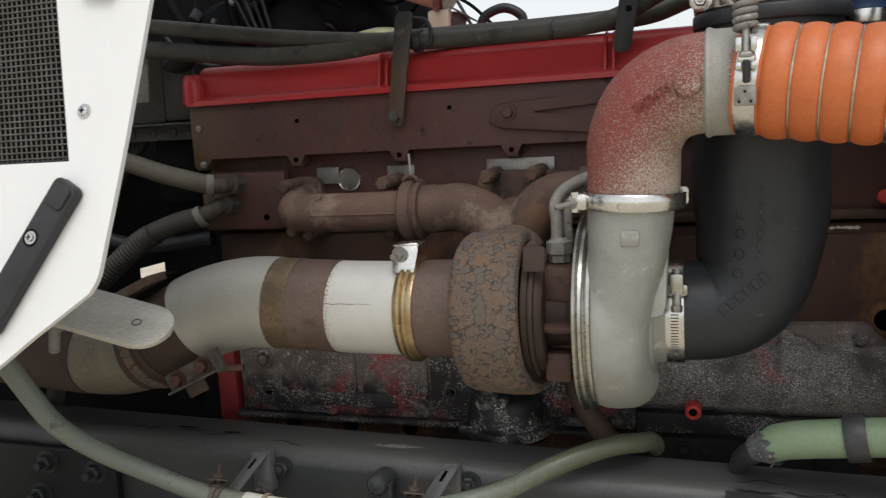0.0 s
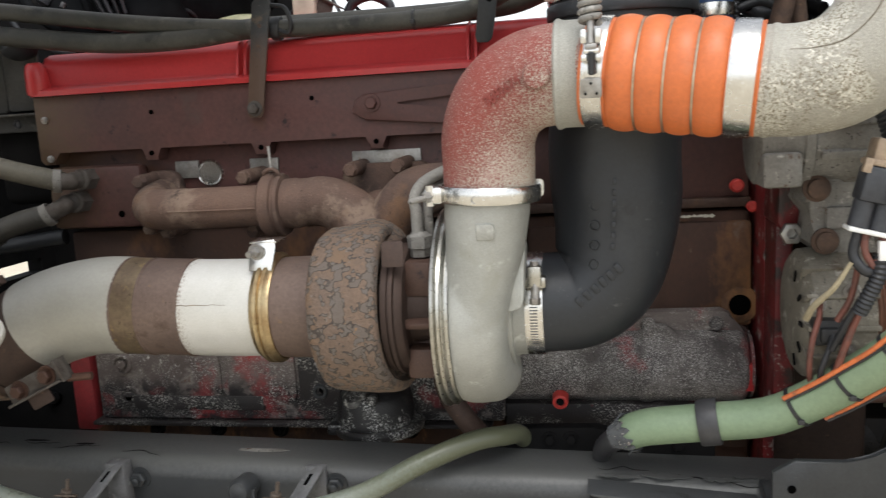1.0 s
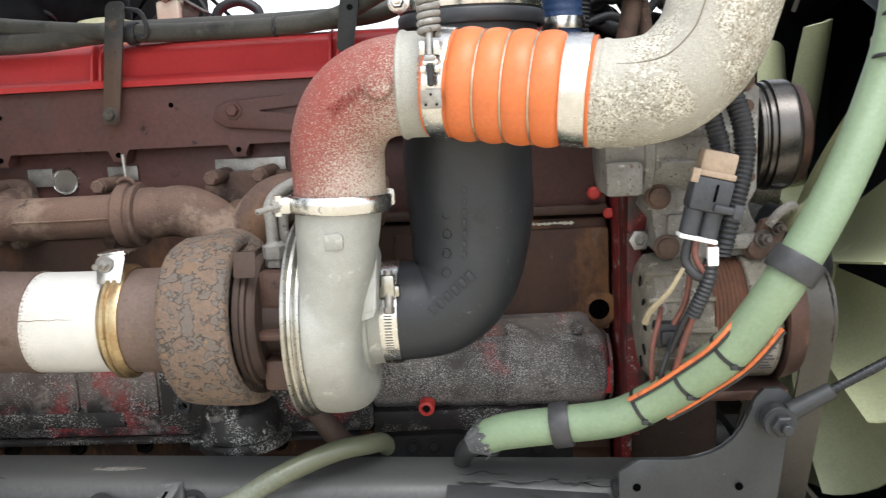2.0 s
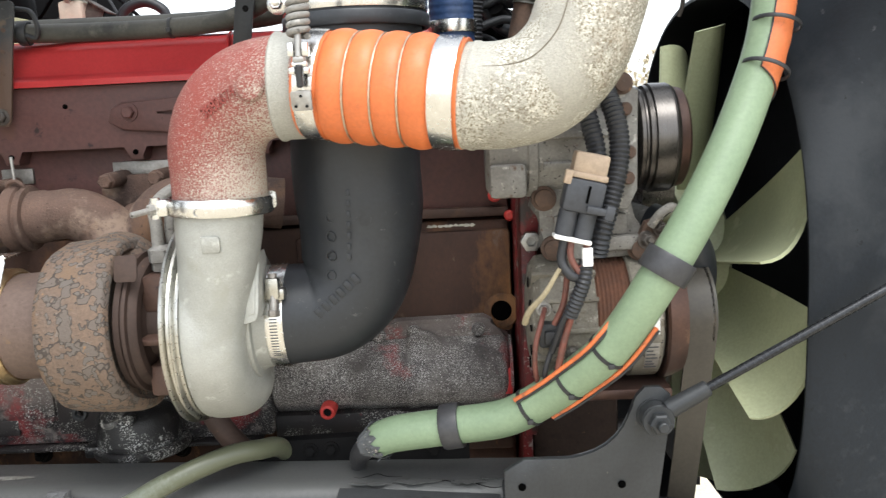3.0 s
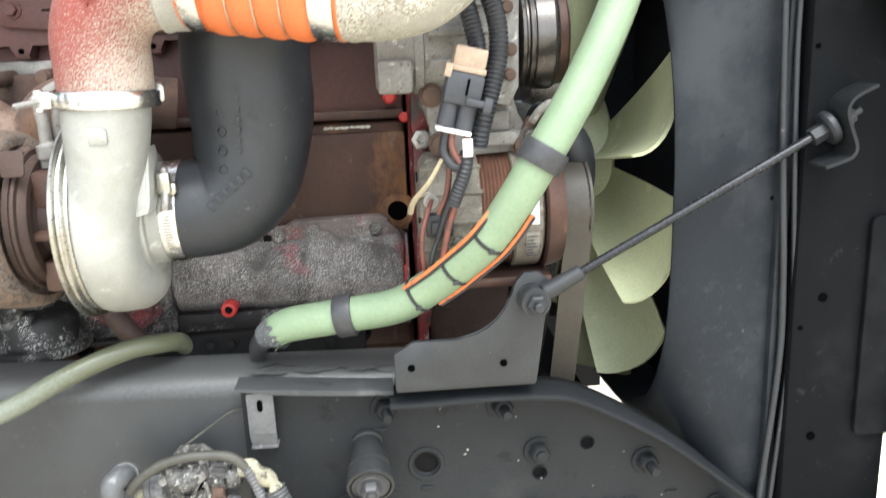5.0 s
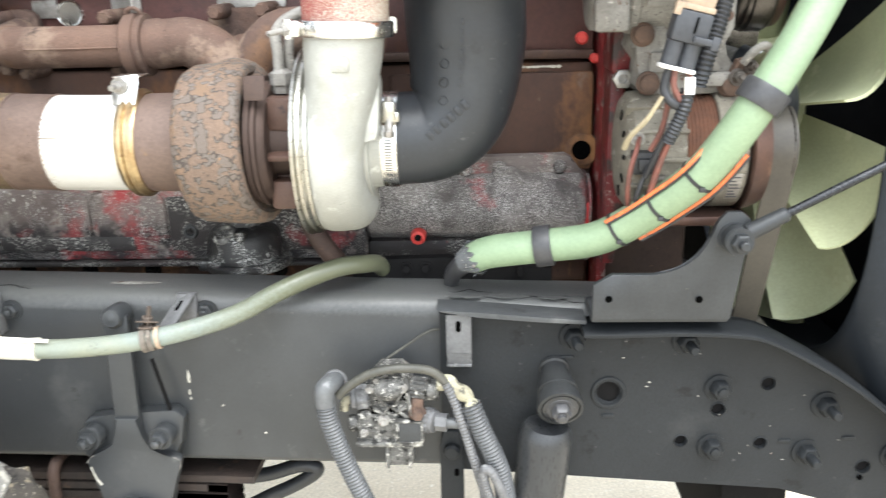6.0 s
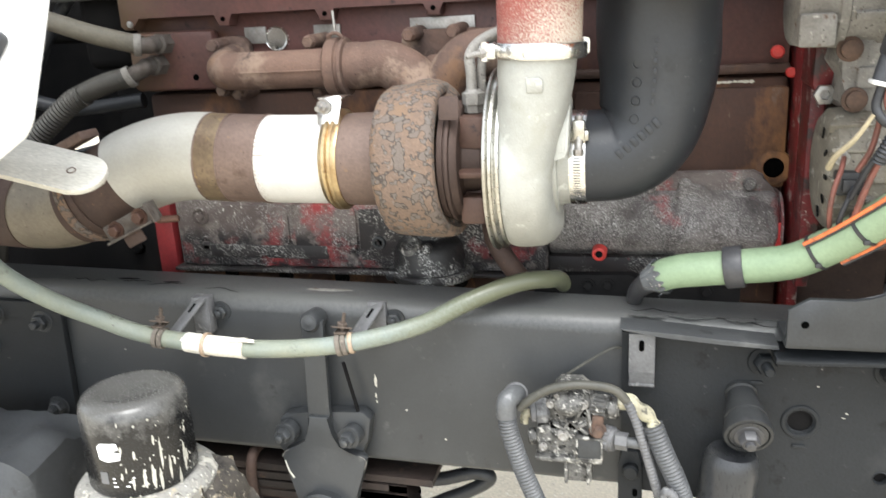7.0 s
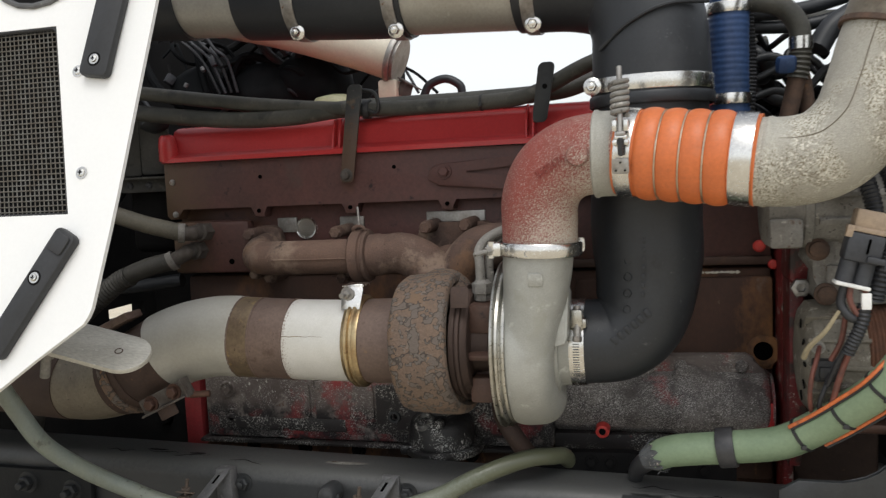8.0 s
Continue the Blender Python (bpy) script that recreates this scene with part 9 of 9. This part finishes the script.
# the sheet is split into pieces round the opening
GT0, GT1 = gx(GX0, GZ1), gx(GX1, GZ1)
pieces = [
    [(-0.445, 1.82), (-0.458, 1.736), (-0.459, 1.725), (GT1, GZ1), (GT1, 1.82)],
    [(-0.459, 1.725), (-0.470, 1.628), (-0.484, 1.498), (-0.4875, 1.470), (GX1, GZ0), (GT1, GZ1)],
    [(-0.4875, 1.470), (-0.490, 1.45), (-0.504, 1.352), (-0.508, 1.342), (-0.514, 1.333), (-0.577, 1.290), (-0.622, 1.257), (-0.72, 1.185), (-0.86, 1.09), (-1.2, 0.92), (-1.2, 1.466), (GX0, GZ0), (GX1, GZ0)],
    [(GX0, GZ0), (-1.2, 1.466), (-1.2, 1.715), (GT0, GZ1)],
    [(GT1, GZ1), (GT0, GZ1), (-1.2, 1.715), (-1.2, 1.82), (GT1, 1.82)],
]
for pts in pieces:
    slab(bm, pts, lambda u, v, w: Vector((u, panel_y(v), v)) - PN * w, 0.006)
bmesh.ops.remove_doubles(bm, verts=bm.verts[:], dist=0.0004)
part("sheet", bm, M_WHITE, side_panel)
bm = bmesh.new()
pts = edge
a = [bm.verts.new(Vector((u, panel_y(v), v)) - PN * 0.0055) for u, v in pts]
b = [bm.verts.new(Vector((u - 0.004, panel_y(v), v)) - PN * 0.010) for u, v in pts]
for k in range(len(a) - 1):
    bm.faces.new((a[k], a[k + 1], b[k + 1], b[k]))
c = [bm.verts.new(Vector((u - 0.010, panel_y(v), v)) - PN * 0.010) for u, v in pts]
d = [bm.verts.new(Vector((u - 0.010, panel_y(v), v)) - PN * 0.0055) for u, v in pts]
for k in range(len(a) - 1):
    bm.faces.new((b[k], b[k + 1], c[k + 1], c[k]))
    bm.faces.new((c[k], c[k + 1], d[k + 1], d[k]))
part("return_edge", bm, M_WHITE, side_panel)
# added near-black sheet paints the shaded space behind the mesh
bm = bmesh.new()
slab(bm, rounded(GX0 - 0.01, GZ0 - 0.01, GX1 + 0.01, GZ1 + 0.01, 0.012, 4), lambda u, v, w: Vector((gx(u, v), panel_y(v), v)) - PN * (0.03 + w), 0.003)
part("grille_back", bm, M_DARK, side_panel, "near-black sheet standing in for the shade behind the mesh")
M_MESH = mat("weathered_wire", rgb(.17, .165, .15), rgb(.12, .105, .085), .6, .5, scale=60, bump=.1)
bm = bmesh.new()
x = GX0
while x < GX1:
    rod(bm, Vector((x, panel_y(GZ0), GZ0)) - PN * 0.009, Vector((gx(x, GZ1), panel_y(GZ1), GZ1)) - PN * 0.009, 0.0009, 5)
    x += 0.0068
z = GZ0
while z < GZ1:
    rod(bm, Vector((gx(GX0, z), panel_y(z), z)) - PN * 0.0078, Vector((gx(GX1, z), panel_y(z), z)) - PN * 0.0078, 0.0009, 5)
    z += 0.0068
mesh_part = part("wire_mesh", bm, M_MESH, side_panel, "weathered woven wire mesh")
tagged(mesh_part, kind="stuff")
bm = bmesh.new()
ring = rounded(GX0, GZ0, GX1, GZ1, 0.010, 4)
sweep(bm, [Vector((gx(u, v), panel_y(v), v)) - PN * 0.004 for u, v in ring + ring[:1]], 0.0035, 8)
part("grille_rim", bm, M_PLASTIC, side_panel)
# rubber latch straps
for (x0, z0), (x1, z1), w, scr in (((-0.542, 1.442), (-0.634, 1.296), 0.0165, (-0.581, 1.387)), ((-0.513, 1.775), (-0.533, 1.637), 0.021, (-0.531, 1.658))):
    latch = thing("rubber_latch", "black rubber strap latch screwed on the white panel", "latch", Vector((x0, panel_y(z0), z0)), "rubber latches")
    d = Vector((x1 - x0, panel_y(z1) - panel_y(z0), z1 - z0))
    ln = d.length
    d.normalize()
    s = PN.cross(d).normalized()
    mm = Matrix((d, s, PN)).transposed().to_4x4()
    mm.translation = Vector((x0, panel_y(z0), z0))
    bm = bmesh.new()
    slab(bm, rounded(0, -w, ln, w, 0.008, 4), lambda u, v, q: mm @ Vector((u, v, 0.0005 + q)), 0.013, 0.003)
    part("strap", bm, M_PLASTIC, latch)
    bm = bmesh.new()
    slab(bm, rounded(0.004, -w * 0.75, 0.030, w * 0.75, 0.005, 3), lambda u, v, q: mm @ Vector((u, v, 0.013 + q)), 0.004, 0.002)
    part("pull_end", bm, M_PLASTIC, latch)
    p = Vector((scr[0], panel_y(scr[1]), scr[1])) + PN * 0.0135
    part("screw_cup", lathe(bmesh.new(), p, PN, [(0, 0.0095), (0.0008, 0.0092), (0.0008, 0.008), (0.0002, 0.0075)], 20), M_DARK, latch)
    phillips(p, PN, 0.0048, latch, M_STEEL)
for x, z in ((-0.5405, 1.517), (-0.564, 1.650)):
    phillips(Vector((x, panel_y(z), z)) + PN * 0.0005, PN, 0.0055, side_panel, M_STEEL)
# trim circle near the top
part("round_rim", sweep(bmesh.new(), [Vector((u, panel_y(v), v)) + PN * 0.002 for u, v in hole + hole[:1]], 0.004, 8), M_LOOMDUST, side_panel)
bm = slab(bmesh.new(), hole, lambda u, v, w: Vector((u, panel_y(v), v)) + PN * (0.0008 + w), 0.001)
part("round_cover", bm, M_DARK, side_panel)

# ---- flat steel arm under the panel ----
arm = thing("flat_arm", "worn flat grey steel arm with a rounded end", "bracket", (-0.6, 0.9, 1.27))
am = Matrix.Translation((-0.5275, 0.893, 1.2525)) @ Matrix.Rotation(radians(13), 4, "Y") @ Matrix.Rotation(radians(28), 4, "X")
bm = slab(bmesh.new(), rounded(-0.45, -0.034, 0, 0.034, 0.0335, 8), lambda u, v, w: am @ Vector((u, v, w)), 0.008, 0.0015)
part("bar", bm, M_ARM, arm)
bm = bmesh.new()
lathe(bm, am @ Vector((-0.045, 0.0, 0.008)), am.to_3x3() @ Vector((0, 0, 1)), [(0, 0.0060), (0.0006, 0.0056), (0.0006, 0.0045), (-0.002, 0.004), (-0.002, 0)], 20)
part("worn_hole", bm, M_RUSTBOLT, arm)
part("stud", rod(bmesh.new(), am @ Vector((-0.15, -0.02, 0)), am @ Vector((-0.155, -0.035, -0.045)), 0.007, 12), M_DUSTYALU, arm)
part("nut", rod(bmesh.new(), am @ Vector((-0.15, -0.02, -0.001)), am @ Vector((-0.152, -0.024, -0.014)), 0.012, 6), M_DUSTYALU, arm)

# ---- rear of the bay, its shade put into near-black colour ----
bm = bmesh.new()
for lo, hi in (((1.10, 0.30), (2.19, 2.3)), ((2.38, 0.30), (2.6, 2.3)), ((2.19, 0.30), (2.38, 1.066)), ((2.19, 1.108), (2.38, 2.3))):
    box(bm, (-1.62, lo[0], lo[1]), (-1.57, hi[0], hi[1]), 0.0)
tagged(new("wall_firewall", link_mesh("wall_firewall", bm, M_DARK)), "cab firewall behind the engine, shade put into its dark colour", "wall", kind="structure")
bell = thing("bell_housing", "bell housing at the engine's rear, shade put into its near-black colour", "engine part", (-1.1, 1.5, 0.6))
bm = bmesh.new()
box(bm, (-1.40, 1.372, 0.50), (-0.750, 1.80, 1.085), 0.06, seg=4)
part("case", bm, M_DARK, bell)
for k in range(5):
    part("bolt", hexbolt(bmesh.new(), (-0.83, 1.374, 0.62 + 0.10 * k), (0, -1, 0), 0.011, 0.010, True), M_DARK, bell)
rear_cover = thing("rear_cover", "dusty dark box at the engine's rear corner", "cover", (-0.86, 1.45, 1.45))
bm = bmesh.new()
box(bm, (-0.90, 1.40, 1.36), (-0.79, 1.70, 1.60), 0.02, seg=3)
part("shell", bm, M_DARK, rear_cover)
bm = bmesh.new()
slab(bm, [(-0.915, 1.556), (-0.868, 1.556), (-0.862, 1.63), (-0.850, 1.76), (-0.894, 1.76)], facing(1.362), 0.004, 0.001)
bracket_strip = part("bracket", bm, M_DUSTYALU, rear_cover, "dusty grey metal bracket strip")
part("split", slab(bmesh.new(), [(-0.8935, 1.568), (-0.8885, 1.568), (-0.8870, 1.625), (-0.8905, 1.625)], facing(1.3605), 0.002), M_DARK, bracket_strip)
bm = bmesh.new()
box(bm, (-1.02, 1.378, 1.486), (-0.783, 1.39, 1.516), 0.003)
box(bm, (-1.02, 1.360, 1.513), (-0.783, 1.379, 1.517), 0.001)
part("cross_strip", bm, M_WINGGREY, rear_cover, "dust-coated riveted strip")
for k in range(4):
    part("rivet", lathe(bmesh.new(), (-0.965 + 0.044 * k, 1.378, 1.500), (0, -1, 0), [(0, 0.008), (0.002, 0.007), (0.003, 0.004), (0.0015, 0.003), (0.0015, 0)], 14), M_GREYCLIP, rear_cover)
for x0, x1, z0, z1, y0 in ((-1.04, -0.862, 1.520, 1.640, 1.398), (-0.858, -0.792, 1.522, 1.655, 1.394), (-1.04, -0.900, 1.645, 1.80, 1.402)):
    part("dusty_panel", slab(bmesh.new(), rounded(x0, z0, x1, z1, 0.006, 3), facing(y0), 0.006, 0.002), M_WINGGREY, rear_cover, "dust-coated grey panel")
part("rubber_cap", lathe(bmesh.new(), (-0.806, 1.372, 1.640), (0.25, -0.3, -1), [(0, 0), (0, 0.024), (0.010, 0.030), (0.026, 0.027), (0.034, 0.016), (0.034, 0)], 26), M_RUBBER, rear_cover, "round black rubber cap")
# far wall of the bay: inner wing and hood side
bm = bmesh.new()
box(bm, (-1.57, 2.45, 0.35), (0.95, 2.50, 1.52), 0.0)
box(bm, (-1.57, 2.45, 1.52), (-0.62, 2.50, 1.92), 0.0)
tagged(new("wall_inner_wing", link_mesh("wall_inner_wing", bm, M_DARK)), "inner wing on the far side of the bay, shade put into its dark colour", "wall", kind="structure")

# wiring tangle behind the valve cover
tangle = thing("wiring_tangle", "tangle of black wiring and hoses behind the engine", "wiring", (-0.75, 1.75, 1.65))
wr = random.Random(11)
for k in range(34):
    x0, z0, y0 = wr.uniform(-1.05, -0.62), wr.uniform(1.66, 1.84), wr.uniform(1.60, 1.80)
    swing, drop, phase = wr.uniform(0.03, 0.09), wr.uniform(0.02, 0.09), wr.uniform(0, 6)
    run = wr.uniform(0.15, 0.40)
    pts = [(x0 + run * q / 7, y0 + 0.02 * math.sin(q * 1.7 + phase), max(1.63, min(1.86, z0 - drop * q / 7 * 1.4 + swing * math.sin(q * 0.95 + phase)))) for q in range(8)]
    part("wire", hose(pts, wr.choice((0.0035, 0.005, 0.007, 0.010)), 6, 8), (M_GUARD, M_DARK, M_GUARD, M_LOOM, M_DARK)[k % 5], tangle)
for k in range(7):
    p = (wr.uniform(-0.98, -0.60), 1.60 + wr.uniform(0, .08), wr.uniform(1.65, 1.80))
    bm = bmesh.new()
    box(bm, (-0.011, -0.012, -0.007), (0.011, 0.012, 0.007), 0.003, pose(*p, wr.uniform(0, 90), wr.uniform(0, 90), wr.uniform(0, 90)))
    part("plug", bm, M_GREYPLASTIC, tangle)
for k in range(2):
    p = Vector((wr.uniform(-0.90, -0.66), 1.595, wr.uniform(1.66, 1.78)))
    part("tag", band(p, (wr.uniform(-1, 1), 0.3, 1), 0.004, 0.010, 0.001, 12), M_LOOMDUST, tangle, "small white tag")
for k in range(4):
    part("blue_cable", hose([(-0.96 + 0.03 * k, 1.60, 1.83 - 0.004 * k), (-0.91 + 0.03 * k, 1.59, 1.842), (-0.86 + 0.025 * k, 1.59, 1.815 - 0.006 * k), (-0.82 + 0.02 * k, 1.60, 1.77), (-0.79 + 0.015 * k, 1.61, 1.70)], 0.0035, 8, 10), M_GREYPLASTIC if k % 2 else M_LOOM, tangle, "blue-grey cable")
for c, r in (((-0.70, 1.66, 1.70), 0.075), ((-0.58, 1.68, 1.71), 0.085), ((-0.86, 1.68, 1.70), 0.080)):
    body = bmesh.new()
    bmesh.ops.create_icosphere(body, subdivisions=3, radius=r)
    for v in body.verts:
        v.co = Vector(c) + Vector((v.co.x * 1.15, v.co.y * 0.7, v.co.z * 0.9)) * (1 + 0.22 * noise.noise(v.co * 16))
    part("taped_joint", body, M_GUARD, tangle, "dark taped joint")
# near-black box backs the tangle, background shade put into its colour
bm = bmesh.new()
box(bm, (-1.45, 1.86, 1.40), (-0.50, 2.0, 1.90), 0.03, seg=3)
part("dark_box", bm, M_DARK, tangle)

# cream pipe with a flange, far side
cream = thing("cream_pipe", "cream-painted pipe with a clamped flange", "pipe", (-0.45, 1.6, 1.7))
part("pipe", hose([(-0.75, 1.58, 1.865), (-0.60, 1.59, 1.825), (-0.45, 1.60, 1.775), (-0.365, 1.60, 1.742)], 0.048, 8, 32), M_CREAM, cream)
part("flange", lathe(bmesh.new(), (-0.372, 1.60, 1.745), (0.93, 0, -0.36), [(0, 0.044), (0, 0.056), (0.006, 0.058), (0.012, 0.056), (0.012, 0.048), (0.018, 0.048), (0.018, 0)], 36), M_STEELWORN, cream)
bm = bmesh.new()
box(bm, (-0.402, 1.575, 1.655), (-0.360, 1.635, 1.698), 0.006)
part("support", bm, M_CREAM, cream)
bm = bmesh.new()
box(bm, (-0.024, -0.02, -0.0015), (0.024, 0.02, 0.0015), 0.001, pose(-0.338, 1.60, 1.688, 0, 32, 0))
box(bm, (-0.014, -0.004, -0.030), (0.016, 0.0, 0.0), 0.001, pose(-0.342, 1.592, 1.690, 0, 18, 0))
part("folded_plate", bm, M_FITTING, cream, "folded grey metal plate")
cap = solo("filler_cap", lathe(bmesh.new(), (-0.495, 1.58, 1.62), (0, 0, 1), [(0, 0), (0, 0.055), (0.036, 0.055), (0.048, 0.046), (0.054, 0.02), (0.054, 0)], 32), M_INSUL, "olive green filler cap", "cap")

# pipes and lines at the upper front
lines = thing("ac_line", "grey rubber air conditioning line with a ribbed end", "hose", (0.36, 1.25, 1.65), "front lines")
part("line", hose([(0.28, 1.28, 1.735), (0.320, 1.25, 1.728), (0.352, 1.25, 1.715), (0.370, 1.25, 1.690), (0.374, 1.25, 1.665)], 0.0155, 8, 18), M_RUBBERGREY, lines)
part("ferrule", rod(bmesh.new(), (0.374, 1.25, 1.672), (0.374, 1.25, 1.654), 0.0175, 20), M_STEEL, lines)
part("ribbed_end", corrugated([(0.374, 1.25, 1.655), (0.372, 1.25, 1.635), (0.368, 1.25, 1.612)], 0.0165, 0.007, 0.16, 18), M_RUBBERGREY, lines)
part("rusty_pipe", hose([(0.368, 1.25, 1.615), (0.362, 1.25, 1.585), (0.352, 1.25, 1.54), (0.35, 1.25, 1.50)], 0.013, 6, 14), M_RUSTBOLT, lines)
clutter = thing("wiring_tangle", "dark bundle of lines and brackets at the engine's upper front", "wiring", (0.38, 1.40, 1.55))
cr = random.Random(23)
for k in range(16):
    x0, z0 = cr.uniform(0.28, 0.36), cr.uniform(1.55, 1.69)
    pts = [(x0 + 0.026 * q, 1.37 + cr.uniform(0, 0.06), z0 + 0.02 * math.sin(q * 1.6 + k) - 0.008 * q) for q in range(5)]
    part("line", hose(pts, cr.choice((0.005, 0.008, 0.011)), 6, 10), (M_LOOM, M_GUARD, M_RUBBER, M_DARK)[k % 4], clutter)
bm = bmesh.new()
box(bm, (0.285, 1.44, 1.50), (0.345, 1.52, 1.665), 0.012, seg=3)
box(bm, (0.335, 1.43, 1.50), (0.50, 1.50, 1.600), 0.015, seg=3)
part("dark_housing", bm, M_DARK, clutter)
part("rusty_pipe", hose([(0.385, 1.28, 1.50), (0.388, 1.28, 1.56), (0.384, 1.28, 1.60), (0.376, 1.27, 1.63)], 0.011, 6, 14), M_RUSTBOLT, clutter, "rusty steel pipe")
solo("service_cap", lathe(bmesh.new(), (0.349, 1.225, 1.620), (0, -0.3, 1), [(0, 0), (0, 0.0125), (0.004, 0.0145), (0.018, 0.0145), (0.022, 0.0125), (0.023, 0)], 8), M_BLUE, "blue plastic service cap", "cap")
for pts, r in (([(0.262, 1.30, 1.72), (0.36, 1.32, 1.722), (0.43, 1.34, 1.735), (0.55, 1.36, 1.77)], 0.011), ([(0.262, 1.31, 1.705), (0.38, 1.33, 1.70), (0.46, 1.33, 1.715), (0.55, 1.33, 1.745)], 0.010), ([(0.40, 1.27, 1.655), (0.42, 1.28, 1.685), (0.45, 1.29, 1.705), (0.52, 1.30, 1.74)], 0.017), ([(0.262, 1.32, 1.60), (0.35, 1.31, 1.635), (0.37, 1.32, 1.66), (0.41, 1.33, 1.64), (0.43, 1.34, 1.60)], 0.006), ([(0.262, 1.31, 1.63), (0.34, 1.32, 1.655), (0.38, 1.32, 1.62), (0.40, 1.33, 1.57)], 0.007), ([(0.262, 1.30, 1.57), (0.34, 1.31, 1.60), (0.38, 1.31, 1.59), (0.42, 1.32, 1.63)], 0.006)):
    ln = thing("rubber_line", "black rubber line at the engine's upper front", "hose", pts[0], "front lines")
    part("tube", hose(pts, r, 8, 14), M_RUBBER, ln)
for pts in ([(-0.315, 1.62, 1.66), (-0.30, 1.62, 1.685), (-0.265, 1.62, 1.695), (-0.235, 1.62, 1.68), (-0.23, 1.62, 1.66)],):
    hp = thing("rubber_line", "looped black rubber line behind the valve cover", "hose", pts[0], "front lines")
    part("tube", hose(pts, 0.009, 8, 12), M_RUBBER, hp)

# ---- white bar beyond the front corner ----
bar = solo("bumper_bar", slab(bmesh.new(), [(0.96, 0.935), (1.5, 0.56), (1.5, -0.02), (1.42, -0.02), (1.42, 0.55), (0.96, 0.875)], facing(1.30), 0.06, 0.004), M_WHITE, "white painted bar in front of the radiator", "bar")

conduit = thing("wiring_loom", "black corrugated conduit behind the blue hose", "wiring loom", (0.302, 1.28, 1.6), "wiring looms")
part("conduit", corrugated([(0.296, 1.285, 1.48), (0.300, 1.28, 1.57), (0.303, 1.28, 1.64), (0.300, 1.285, 1.72)], 0.0135, 0.0055, 0.16, 16), M_LOOM, conduit)
